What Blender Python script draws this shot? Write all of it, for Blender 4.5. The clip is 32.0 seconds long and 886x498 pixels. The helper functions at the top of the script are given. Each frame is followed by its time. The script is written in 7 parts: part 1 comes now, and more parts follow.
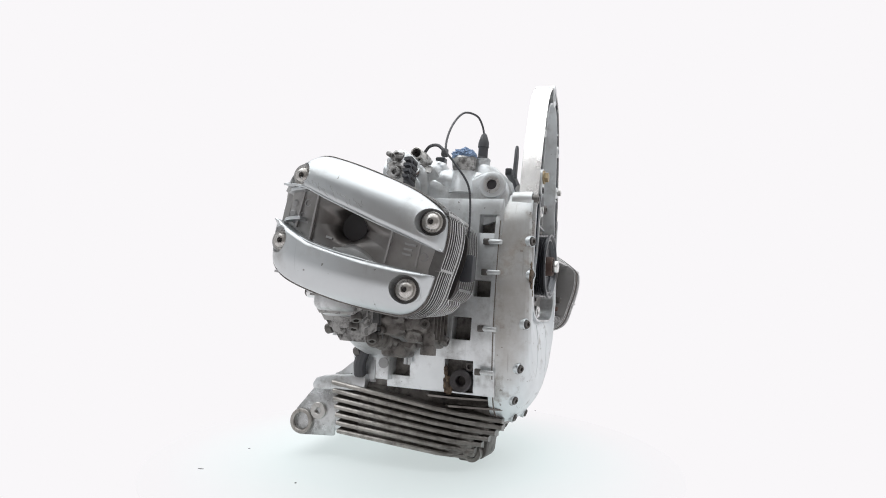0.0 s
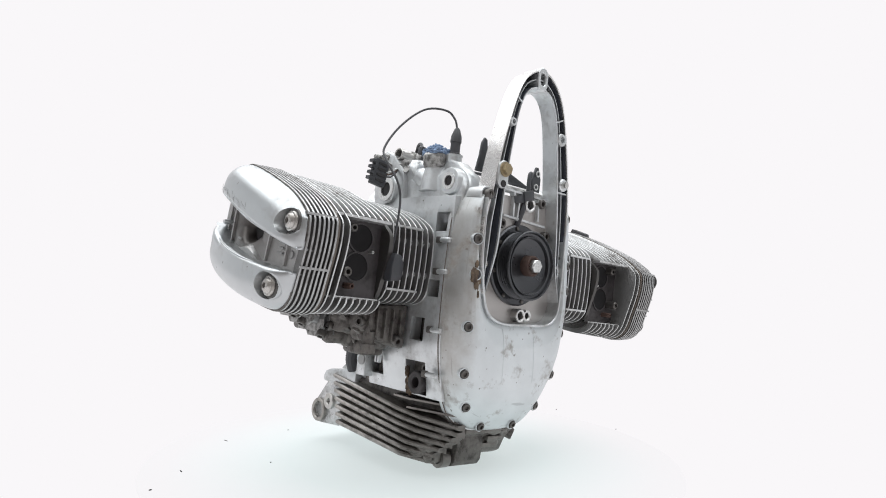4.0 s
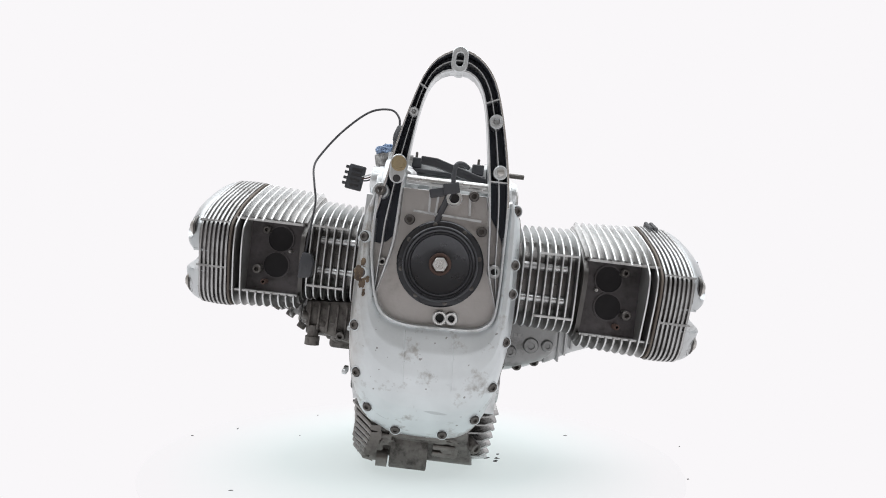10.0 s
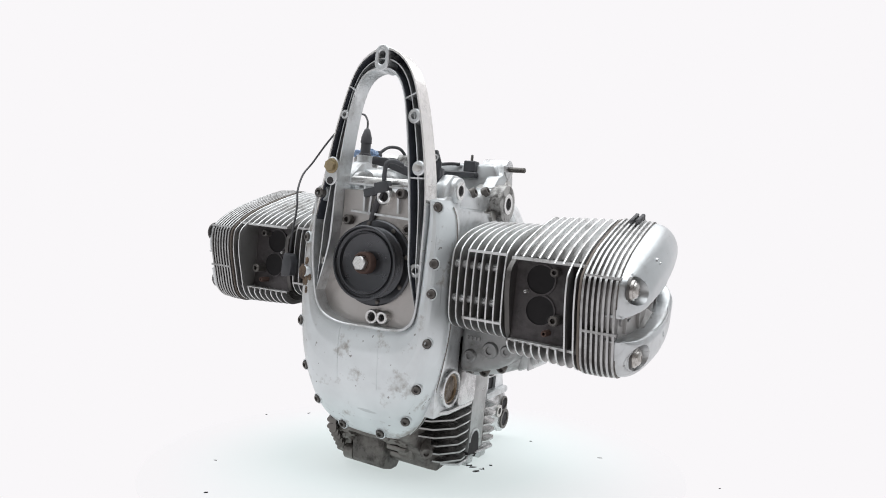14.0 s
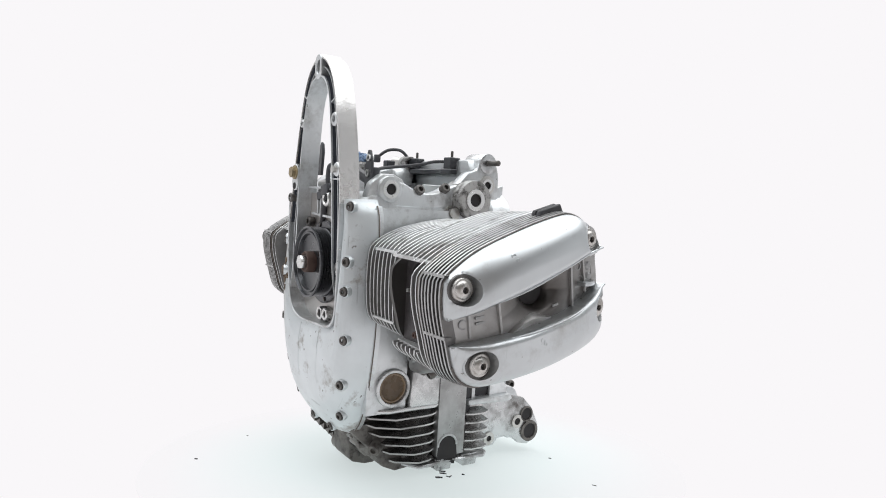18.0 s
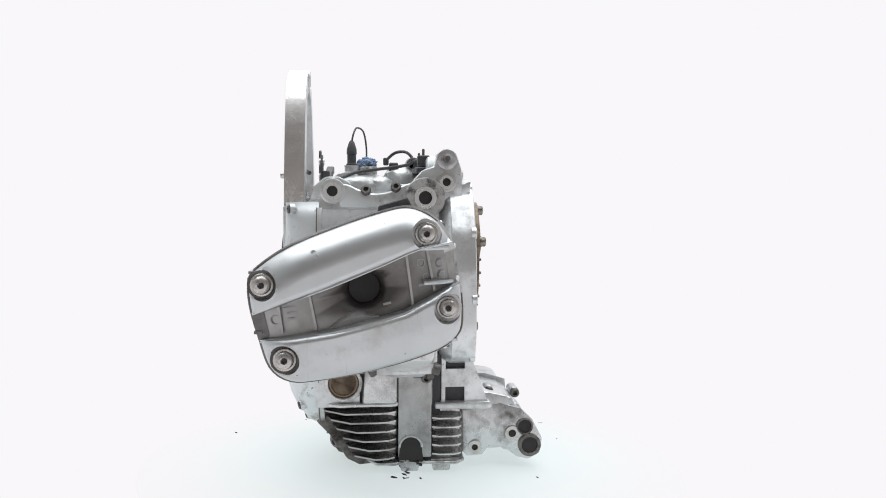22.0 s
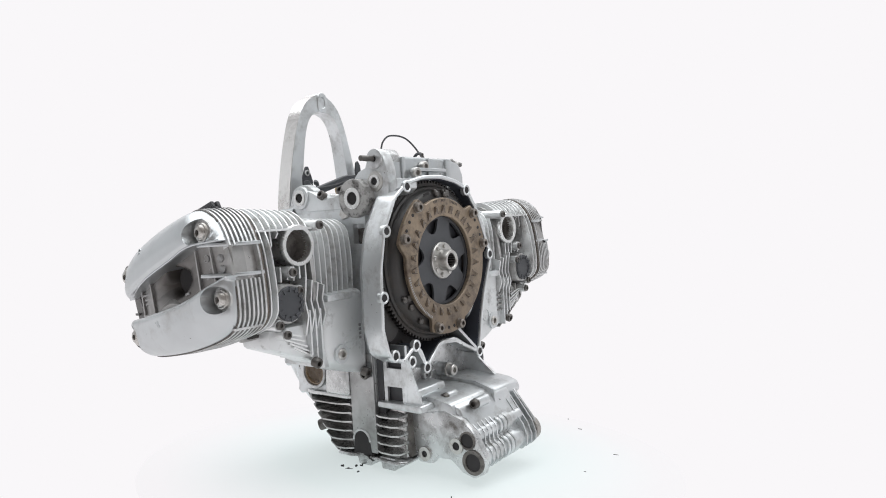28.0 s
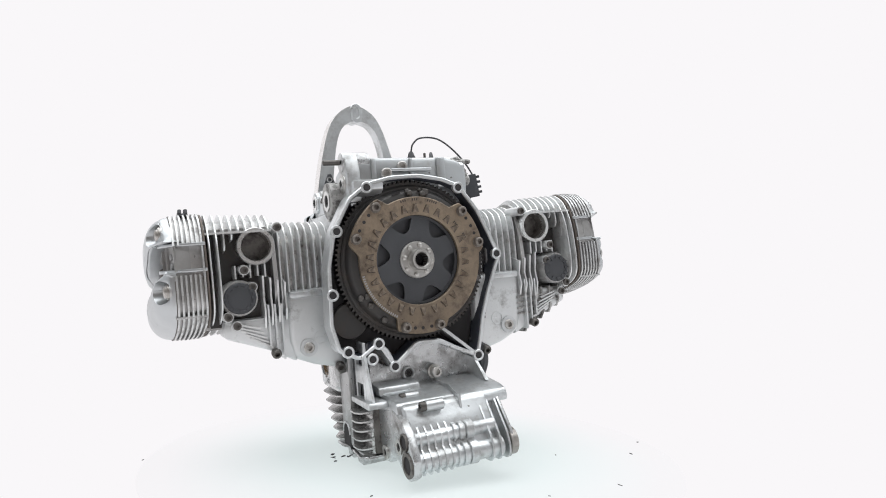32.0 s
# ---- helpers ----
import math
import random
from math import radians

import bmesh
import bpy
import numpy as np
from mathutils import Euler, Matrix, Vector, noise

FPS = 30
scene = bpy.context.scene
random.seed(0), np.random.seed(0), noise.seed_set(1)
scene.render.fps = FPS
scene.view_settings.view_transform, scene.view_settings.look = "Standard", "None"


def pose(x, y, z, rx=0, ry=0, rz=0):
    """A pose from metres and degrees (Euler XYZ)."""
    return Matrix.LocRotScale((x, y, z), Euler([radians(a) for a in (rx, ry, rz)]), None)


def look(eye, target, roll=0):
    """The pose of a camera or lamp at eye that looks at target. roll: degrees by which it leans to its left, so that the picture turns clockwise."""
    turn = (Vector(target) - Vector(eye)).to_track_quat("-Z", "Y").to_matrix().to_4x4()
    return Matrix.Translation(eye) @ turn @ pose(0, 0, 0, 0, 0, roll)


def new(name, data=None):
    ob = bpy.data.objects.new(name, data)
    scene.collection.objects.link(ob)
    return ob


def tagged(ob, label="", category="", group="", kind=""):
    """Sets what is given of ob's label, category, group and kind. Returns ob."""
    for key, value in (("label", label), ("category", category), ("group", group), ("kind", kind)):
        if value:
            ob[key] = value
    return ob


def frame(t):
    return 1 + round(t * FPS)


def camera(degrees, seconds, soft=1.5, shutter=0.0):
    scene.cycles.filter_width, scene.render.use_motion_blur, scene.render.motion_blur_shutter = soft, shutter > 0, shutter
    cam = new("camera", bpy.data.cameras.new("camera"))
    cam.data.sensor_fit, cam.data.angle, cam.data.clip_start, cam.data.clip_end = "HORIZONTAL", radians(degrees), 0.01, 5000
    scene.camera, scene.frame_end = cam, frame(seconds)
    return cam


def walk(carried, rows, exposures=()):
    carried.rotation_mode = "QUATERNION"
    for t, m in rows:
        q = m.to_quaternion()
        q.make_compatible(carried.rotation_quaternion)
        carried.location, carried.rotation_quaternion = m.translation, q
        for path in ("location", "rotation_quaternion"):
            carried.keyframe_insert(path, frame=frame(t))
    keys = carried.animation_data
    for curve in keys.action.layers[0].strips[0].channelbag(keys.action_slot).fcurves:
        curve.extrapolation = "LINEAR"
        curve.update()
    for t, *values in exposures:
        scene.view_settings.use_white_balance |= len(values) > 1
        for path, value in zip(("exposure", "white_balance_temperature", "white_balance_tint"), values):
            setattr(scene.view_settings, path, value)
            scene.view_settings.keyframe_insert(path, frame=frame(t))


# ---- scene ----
# A motorcycle boxer engine turning on a white turntable in a photo booth.
SECONDS = 32.0
EYE_Z = 0.2925

# ---- camera: it stands still ----
cam = camera(65.94, SECONDS, soft=1.0)
CAM = pose(0, -1.05, EYE_Z, 90 + 1.291, 0, -1.969) @ pose(0, 0, 0, 0, 0, 1.119)
walk(cam, [(0, CAM), (SECONDS, CAM)], exposures=[(0, 0.0), (SECONDS, 0.0)])

# ---- light: a white booth, lit from a ceiling panel and an added glow in its backdrop ----
world = bpy.data.worlds.new("world")
scene.world = world
world.use_nodes = True
world.node_tree.nodes["Background"].inputs[0].default_value = (0.93, 0.97, 1.0, 1)
world.node_tree.nodes["Background"].inputs[1].default_value = 0.35


def area_lamp(name, eye, target, size_x, size_y, watts, colour):
    data = bpy.data.lights.new(name, "AREA")
    data.shape, data.size, data.size_y = "RECTANGLE", size_x, size_y
    data.energy, data.color = watts, colour
    ob = new(name, data)
    ob.matrix_world = look(eye, target)
    return ob


area_lamp("ceiling_panel_lamp", (0, 0.2, 1.85), (0, 0.2, 0), 3.4, 3.0, 68, (0.955, 0.985, 1.0))


# ---- materials ----
def shader(name):
    m = bpy.data.materials.new(name)
    m.use_nodes = True
    nt = m.node_tree
    return m, nt, nt.nodes["Principled BSDF"]


def noise_node(nt, coord, scale, detail=4, rough=0.55):
    n = nt.nodes.new("ShaderNodeTexNoise")
    n.inputs["Scale"].default_value = scale
    n.inputs["Detail"].default_value = detail
    n.inputs["Roughness"].default_value = rough
    nt.links.new(coord, n.inputs["Vector"])
    return n.outputs["Fac"]


def ramp_node(nt, fac, lo, hi):
    r = nt.nodes.new("ShaderNodeMapRange")
    r.inputs["From Min"].default_value, r.inputs["From Max"].default_value = lo, hi
    nt.links.new(fac, r.inputs["Value"])
    return r.outputs["Result"]


def mix_node(nt, fac, a, b):
    n = nt.nodes.new("ShaderNodeMix")
    n.data_type = "RGBA"
    for sock, v in ((n.inputs["A"], a), (n.inputs["B"], b)):
        if isinstance(v, tuple):
            sock.default_value = (*v, 1)
        else:
            nt.links.new(v, sock)
    nt.links.new(fac, n.inputs["Factor"])
    return n.outputs["Result"]


def scaled(nt, sock, k):
    n = nt.nodes.new("ShaderNodeMath")
    n.operation = "MULTIPLY"
    n.inputs[1].default_value = k
    nt.links.new(sock, n.inputs[0])
    return n.outputs[0]


def surface(name, colour, rough=0.45, metal=0.0, dirt=(0.1, 0.085, 0.07), dirt_amount=0.0, dirt_scale=14.0,
            edge=0.12, bump=0.15, grain=420.0, vary=0.10, coat=0.0, soot=None, nicks=0.0, gloss=0.5, flank=None, below=None):
    """A surface with mottled colour, blotches of dirt, small nicks, uneven gloss and fine relief.
    soot: (axis, clean place, sooty place, strength, colour), a stain that grows along one axis of the thing.
    flank: (axis of the flat sides, then as soot), darkening of a fin's flat sides: dirt plus the shade between fins put
    into colour; edges stay pale.
    below: (clean height, sooty height), the heights between which soot and flank darkening fade out, so that tops read
    as lit."""
    m, nt, p = shader(name)
    co = nt.nodes.new("ShaderNodeTexCoord").outputs["Object"]
    broad = noise_node(nt, co, 9.0, 5)
    fine = noise_node(nt, co, 95.0, 5, 0.6)
    lighter = tuple(min(1.0, c * (1 + vary)) for c in colour)
    darker = tuple(c * (1 - vary) for c in colour)
    col = mix_node(nt, ramp_node(nt, broad, 0.3, 0.7), darker, lighter)
    if dirt_amount > 0:
        blot = noise_node(nt, co, dirt_scale, 8, 0.68)
        hi = 0.72 - 0.34 * dirt_amount
        mask = ramp_node(nt, blot, hi - edge, hi + edge)
        spots = ramp_node(nt, fine, 0.44, 0.62)
        mul = nt.nodes.new("ShaderNodeMath")
        mul.operation = "MULTIPLY"
        nt.links.new(mask, mul.inputs[0])
        nt.links.new(spots, mul.inputs[1])
        add = nt.nodes.new("ShaderNodeMath")
        add.operation = "ADD"
        add.use_clamp = True
        nt.links.new(scaled(nt, mask, 0.55), add.inputs[0])
        nt.links.new(scaled(nt, mul.outputs[0], 0.45), add.inputs[1])
        dirty = add.outputs[0]
        col = mix_node(nt, dirty, col, dirt)
        inv = nt.nodes.new("ShaderNodeMath")
        inv.operation = "SUBTRACT"
        inv.inputs[0].default_value = 1.0
        nt.links.new(dirty, inv.inputs[1])
        nt.links.new(scaled(nt, inv.outputs[0], metal), p.inputs["Metallic"])
    else:
        p.inputs["Metallic"].default_value = metal
    if nicks > 0:
        spot = ramp_node(nt, noise_node(nt, co, 130.0, 2, 0.4), 0.765 - 0.05 * nicks, 0.79 - 0.05 * nicks)
        col = mix_node(nt, scaled(nt, spot, 0.8), col, tuple(0.6 * c for c in dirt))
        scratch = nt.nodes.new("ShaderNodeMapping")
        scratch.inputs["Rotation"].default_value = (0.5, 0.3, 0.7)
        scratch.inputs["Scale"].default_value = (16.0, 260.0, 16.0)
        nt.links.new(co, scratch.inputs["Vector"])
        line = ramp_node(nt, noise_node(nt, scratch.outputs[0], 1.0, 2, 0.4), 0.70, 0.74)
        col = mix_node(nt, scaled(nt, line, 0.5 * nicks), col, tuple(0.45 * c for c in colour))
    height = None
    if below:
        up = nt.nodes.new("ShaderNodeSeparateXYZ")
        nt.links.new(co, up.inputs[0])
        height = ramp_node(nt, up.outputs["Z"], *below)

    def limited(fac):
        if not height:
            return fac
        n = nt.nodes.new("ShaderNodeMath")
        n.operation = "MULTIPLY"
        nt.links.new(fac, n.inputs[0])
        nt.links.new(height, n.inputs[1])
        return n.outputs[0]

    if soot:
        sep = nt.nodes.new("ShaderNodeSeparateXYZ")
        nt.links.new(co, sep.inputs[0])
        wob = nt.nodes.new("ShaderNodeMath")
        wob.operation = "MULTIPLY_ADD"
        wob.inputs[1].default_value = 0.05
        nt.links.new(noise_node(nt, co, 26.0, 6, 0.65), wob.inputs[0])
        nt.links.new(sep.outputs[soot[0]], wob.inputs[2])
        amount = ramp_node(nt, wob.outputs[0], soot[1] + 0.025, soot[2] + 0.025)
        col = mix_node(nt, limited(scaled(nt, amount, soot[3])), col, soot[4] if len(soot) > 4 else (0.032, 0.028, 0.025))
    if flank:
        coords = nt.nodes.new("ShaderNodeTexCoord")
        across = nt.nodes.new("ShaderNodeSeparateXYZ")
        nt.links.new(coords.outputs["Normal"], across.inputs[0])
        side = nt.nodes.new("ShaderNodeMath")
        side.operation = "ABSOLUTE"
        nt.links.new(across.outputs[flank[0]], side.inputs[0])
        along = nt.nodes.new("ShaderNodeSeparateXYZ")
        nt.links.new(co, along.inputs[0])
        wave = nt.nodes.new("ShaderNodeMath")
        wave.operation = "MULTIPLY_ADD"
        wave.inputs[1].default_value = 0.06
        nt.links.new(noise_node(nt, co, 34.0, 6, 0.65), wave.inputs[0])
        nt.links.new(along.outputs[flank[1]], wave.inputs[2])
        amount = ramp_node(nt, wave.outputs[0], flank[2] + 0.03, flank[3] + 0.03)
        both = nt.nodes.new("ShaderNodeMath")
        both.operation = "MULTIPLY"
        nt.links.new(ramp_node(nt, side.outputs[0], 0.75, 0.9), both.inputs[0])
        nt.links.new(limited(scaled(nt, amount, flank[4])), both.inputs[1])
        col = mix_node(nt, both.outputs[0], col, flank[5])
    p.inputs["Specular IOR Level"].default_value = gloss
    nt.links.new(col, p.inputs["Base Color"])
    r = nt.nodes.new("ShaderNodeMapRange")
    r.inputs["To Min"].default_value, r.inputs["To Max"].default_value = rough - 0.08, rough + 0.12
    nt.links.new(fine, r.inputs["Value"])
    nt.links.new(r.outputs["Result"], p.inputs["Roughness"])
    p.inputs["Coat Weight"].default_value = coat
    b = nt.nodes.new("ShaderNodeBump")
    b.inputs["Strength"].default_value = bump
    b.inputs["Distance"].default_value = 0.0006
    nt.links.new(noise_node(nt, co, grain, 3), b.inputs["Height"])
    nt.links.new(b.outputs["Normal"], p.inputs["Normal"])
    return m


M_CAST = surface("cast_aluminium", (0.66, 0.68, 0.69), 0.34, 0.76, dirt_amount=0.31, dirt=(0.17, 0.155, 0.14), dirt_scale=26, edge=0.16, nicks=0.25, vary=0.16, bump=0.3, grain=260)
M_COVER = surface("silver_lacquer", (0.545, 0.565, 0.575), 0.33, 0.88, dirt_amount=0.16, dirt=(0.30, 0.285, 0.27), bump=0.05, vary=0.09, nicks=0.35)
M_FRONT = surface("chalky_silver_paint", (0.66, 0.695, 0.71), 0.36, 0.58, dirt_amount=0.36, dirt=(0.33, 0.32, 0.305), dirt_scale=24, edge=0.05, nicks=0.8, vary=0.14, soot=("X", -0.078, -0.112, 0.62, (0.25, 0.205, 0.165)))
# Front soot, plus painted gap shade on flat sides, fading at lit tops.
M_FINS = {s: surface("finned_aluminium", (0.76, 0.77, 0.77), 0.32, 0.68, dirt_amount=0.29, dirt=(0.17, 0.15, 0.135), dirt_scale=24, soot=("Y", y - 0.02, y - 0.16, 0.35), flank=("X", "Y", y + 0.02, y - 0.065, 0.72, (0.075, 0.067, 0.064)), below=(0.066, 0.020)) for s, y in ((1, -0.030), (-1, 0.018))}
M_COVERFIN = {s: surface("dirty_cover_fins", (0.63, 0.635, 0.635), 0.32, 0.7, dirt_amount=0.46, dirt=(0.15, 0.135, 0.125), dirt_scale=30, soot=("Y", y - 0.02, y - 0.16, 0.5), flank=("X", "Y", y + 0.02, y - 0.065, 0.72, (0.075, 0.067, 0.064)), below=(0.066, 0.020)) for s, y in ((1, -0.030), (-1, 0.018))}
M_CORES = {s: surface("stained_head_aluminium", (0.54, 0.535, 0.53), 0.34, 0.65, dirt_amount=0.34, dirt=(0.10, 0.09, 0.083), soot=("Y", y - 0.005, y - 0.065, 0.88), below=(0.062, 0.018)) for s, y in ((1, -0.030), (-1, 0.018))}
M_BARREL = {s: surface("stained_barrel_aluminium", (0.52, 0.51, 0.50), 0.28, 0.80, dirt_amount=0.34, dirt=(0.09, 0.078, 0.072), dirt_scale=24, edge=0.14, vary=0.2, soot=("Y", y + 0.012, y - 0.045, 0.76)) for s, y in ((1, -0.030), (-1, 0.018))}
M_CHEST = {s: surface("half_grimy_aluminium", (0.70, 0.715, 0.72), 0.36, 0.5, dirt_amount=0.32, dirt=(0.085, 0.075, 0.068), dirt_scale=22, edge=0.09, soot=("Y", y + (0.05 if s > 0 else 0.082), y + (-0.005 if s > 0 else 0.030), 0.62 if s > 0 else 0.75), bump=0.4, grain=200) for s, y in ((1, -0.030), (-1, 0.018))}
# Exhaust soot; also the shade in bolt recesses and sockets, put into colour.
M_FINDARK = surface("sooty_and_recess_aluminium", (0.070, 0.064, 0.066), 0.45, 0.25, dirt_amount=0.55, dirt=(0.022, 0.019, 0.019), dirt_scale=30, edge=0.09, vary=0.3, bump=0.6, grain=200, gloss=0.4)
# Oily dirt; flat fin faces are darker to paint the gaps' shade.
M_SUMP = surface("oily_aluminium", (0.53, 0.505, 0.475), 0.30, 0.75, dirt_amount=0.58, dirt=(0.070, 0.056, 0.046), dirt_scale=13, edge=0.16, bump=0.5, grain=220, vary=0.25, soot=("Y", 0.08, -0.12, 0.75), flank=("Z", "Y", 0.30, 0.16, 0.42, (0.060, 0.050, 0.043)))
M_ARCH = surface("smooth_arch_metal", (0.84, 0.825, 0.81), 0.22, 0.95, dirt_amount=0.2, dirt=(0.26, 0.23, 0.21), dirt_scale=12, edge=0.2, vary=0.06, nicks=0.2)
M_BELL = surface("bright_cast_bell", (0.73, 0.75, 0.76), 0.31, 0.85, dirt_amount=0.24, dirt=(0.20, 0.185, 0.17), dirt_scale=30, edge=0.14, nicks=0.3, vary=0.12, bump=0.3, grain=260)
M_CLUTCHBOLT = surface("oil_browned_bolt_steel", (0.27, 0.245, 0.22), 0.34, 0.85, dirt_amount=0.4, dirt=(0.08, 0.062, 0.05), dirt_scale=90, vary=0.15)
M_DULL = surface("dirty_flange_bolt_steel", (0.50, 0.485, 0.465), 0.27, 0.9, dirt_amount=0.4, dirt=(0.16, 0.125, 0.095), dirt_scale=90, edge=0.14, vary=0.15)
M_POST = surface("grey_oily_post", (0.44, 0.445, 0.445), 0.28, 0.85, dirt_amount=0.36, dirt=(0.09, 0.08, 0.072), dirt_scale=11, edge=0.2, vary=0.18)
M_SUMPR = surface("stained_aluminium", (0.60, 0.61, 0.615), 0.27, 0.85, dirt_amount=0.5, dirt=(0.10, 0.088, 0.08), dirt_scale=22, edge=0.10, vary=0.15)
# Oily metal with the shade between fins painted on flat faces.
M_OILFIN = surface("oily_dark_sided_fins", (0.56, 0.555, 0.55), 0.20, 0.9, dirt_amount=0.36, dirt=(0.07, 0.058, 0.05), dirt_scale=15, edge=0.12, vary=0.15, soot=("Y", 0.015, -0.085, 0.55), flank=("Z", "Y", 0.06, -0.04, 0.30, (0.11, 0.098, 0.09)))
M_OILWALL = surface("oil_stained_wall", (0.62, 0.625, 0.625), 0.22, 0.85, dirt_amount=0.42, dirt=(0.050, 0.043, 0.038), dirt_scale=7, edge=0.09, vary=0.12)
M_HOUSING = surface("satin_cast_aluminium", (0.65, 0.67, 0.68), 0.34, 0.82, dirt_amount=0.34, dirt=(0.19, 0.175, 0.16), dirt_scale=34, edge=0.14, vary=0.14, bump=0.35, grain=240, nicks=0.3)
# Caked grime; also the put-in shade of pocket core, sump gaps and intake bore.
M_GRIME_AND_RECESS = surface("crusted_grime_and_recess_dark", (0.24, 0.225, 0.21), 0.5, 0.5, dirt_amount=0.95, dirt=(0.040, 0.034, 0.030), dirt_scale=40, edge=0.16, bump=0.9, grain=170)
M_CORROSION = surface("corroded_crust", (0.20, 0.145, 0.095), 0.75, 0.1, dirt_amount=0.85, dirt=(0.045, 0.03, 0.022), dirt_scale=150, edge=0.08, bump=0.9, grain=240)
M_CRUST = surface("pale_crust", (0.44, 0.435, 0.425), 0.5, 0.5, dirt_amount=0.62, dirt=(0.055, 0.05, 0.047), dirt_scale=80, edge=0.06, bump=0.9, grain=200)
M_PLATE = surface("brownish_inner_plate", (0.49, 0.47, 0.455), 0.34, 0.65, dirt_amount=0.2, dirt=(0.16, 0.13, 0.11), dirt_scale=9, edge=0.2, vary=0.14, bump=0.3, grain=260)
# Near-black that puts hole shade into colour; oily dirt uses it too.
M_DARK = surface("hole_shade_and_oily_dirt", (0.044, 0.042, 0.043), 0.75, 0.0, vary=0.3, gloss=0.2)
# Black of the port holes, their shade put into shallow caps.
M_PORT = surface("exhaust_hole_black", (0.016, 0.015, 0.016), 0.7, 0.0, vary=0.3, gloss=0.2)
# Dark colour for the shade in gaps and behind windows.
M_GAP_SHADE = surface("gap_shade", (0.060, 0.060, 0.064), 0.62, 0.1, vary=0.3, gloss=0.3)
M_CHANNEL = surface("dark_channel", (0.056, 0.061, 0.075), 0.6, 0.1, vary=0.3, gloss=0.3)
M_BLACK = surface("black_plastic", (0.048, 0.050, 0.056), 0.40, vary=0.2)
M_RUBBER = surface("black_rubber", (0.050, 0.050, 0.055), 0.55, vary=0.2)
M_PULLEY = surface("blackened_steel", (0.060, 0.062, 0.068), 0.28, 0.75, vary=0.15, coat=0.3)
M_STEEL = surface("worn_steel", (0.55, 0.54, 0.52), 0.33, 0.9, dirt_amount=0.3, dirt=(0.2, 0.16, 0.13), dirt_scale=60)
M_BRIGHT = surface("bright_steel", (0.74, 0.74, 0.73), 0.27, 0.95, dirt_amount=0.12, dirt=(0.3, 0.28, 0.25), dirt_scale=60)
M_BOLT = surface("dull_bolt_steel", (0.13, 0.123, 0.117), 0.4, 0.75, dirt_amount=0.4, dirt=(0.07, 0.06, 0.05), dirt_scale=90)
M_RUST = surface("rusty_steel", (0.085, 0.052, 0.042), 0.65, 0.3, dirt_amount=0.5, dirt=(0.07, 0.038, 0.028), dirt_scale=70, vary=0.25)
M_BRONZE = surface("tarnished_pressed_steel", (0.31, 0.245, 0.18), 0.36, 0.65, dirt_amount=0.60, dirt=(0.060, 0.043, 0.032), dirt_scale=36, edge=0.12, vary=0.28, nicks=0.6)
M_DISC = surface("dark_clutch_disc", (0.075, 0.078, 0.085), 0.48, 0.35, vary=0.15)
M_FLY = surface("dark_flywheel_steel", (0.062, 0.060, 0.059), 0.45, 0.6, dirt_amount=0.4, dirt=(0.06, 0.045, 0.035), dirt_scale=30)
M_GLASS = surface("amber_oil_sight_glass", (0.20, 0.132, 0.072), 0.25, 0.0, vary=0.3, coat=0.5)
M_GOLD = surface("yellow_zinc_steel", (0.33, 0.265, 0.16), 0.45, 0.65, dirt_amount=0.3, dirt=(0.2, 0.15, 0.1), dirt_scale=80)
M_BLUE = surface("blue_cloth", (0.19, 0.26, 0.38), 0.85, vary=0.35, bump=0.5, grain=900)
M_GASKET = surface("brown_gasket", (0.12, 0.10, 0.085), 0.7, vary=0.3)
M_MARK = surface("cast_mark", (0.36, 0.36, 0.36), 0.5, 0.6, vary=0.1)
M_INK = surface("stamped_mark", (0.06, 0.05, 0.045), 0.6, vary=0.1)
M_PALE = surface("pale_plastic", (0.62, 0.64, 0.64), 0.4, vary=0.08)
M_TABLE = surface("white_table_with_glow", (0.47, 0.475, 0.48), 0.6, vary=0.012, bump=0.03, gloss=0.0)


def add_table_glow():
    """An added glow in the table: faintly green-blue in the middle, white towards the rim."""
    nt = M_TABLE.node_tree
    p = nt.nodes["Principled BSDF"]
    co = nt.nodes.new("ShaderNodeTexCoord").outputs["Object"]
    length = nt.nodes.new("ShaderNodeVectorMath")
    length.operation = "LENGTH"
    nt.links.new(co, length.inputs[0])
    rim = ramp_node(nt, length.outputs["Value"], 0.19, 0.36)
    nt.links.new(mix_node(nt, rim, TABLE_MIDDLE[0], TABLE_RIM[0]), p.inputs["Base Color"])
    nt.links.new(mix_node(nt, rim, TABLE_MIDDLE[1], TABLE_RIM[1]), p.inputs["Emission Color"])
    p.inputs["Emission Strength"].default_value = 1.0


# The glow is added; its tint paints a pale pool round the engine.
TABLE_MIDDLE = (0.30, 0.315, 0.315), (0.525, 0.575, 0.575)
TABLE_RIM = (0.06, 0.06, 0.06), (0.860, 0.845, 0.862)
add_table_glow()


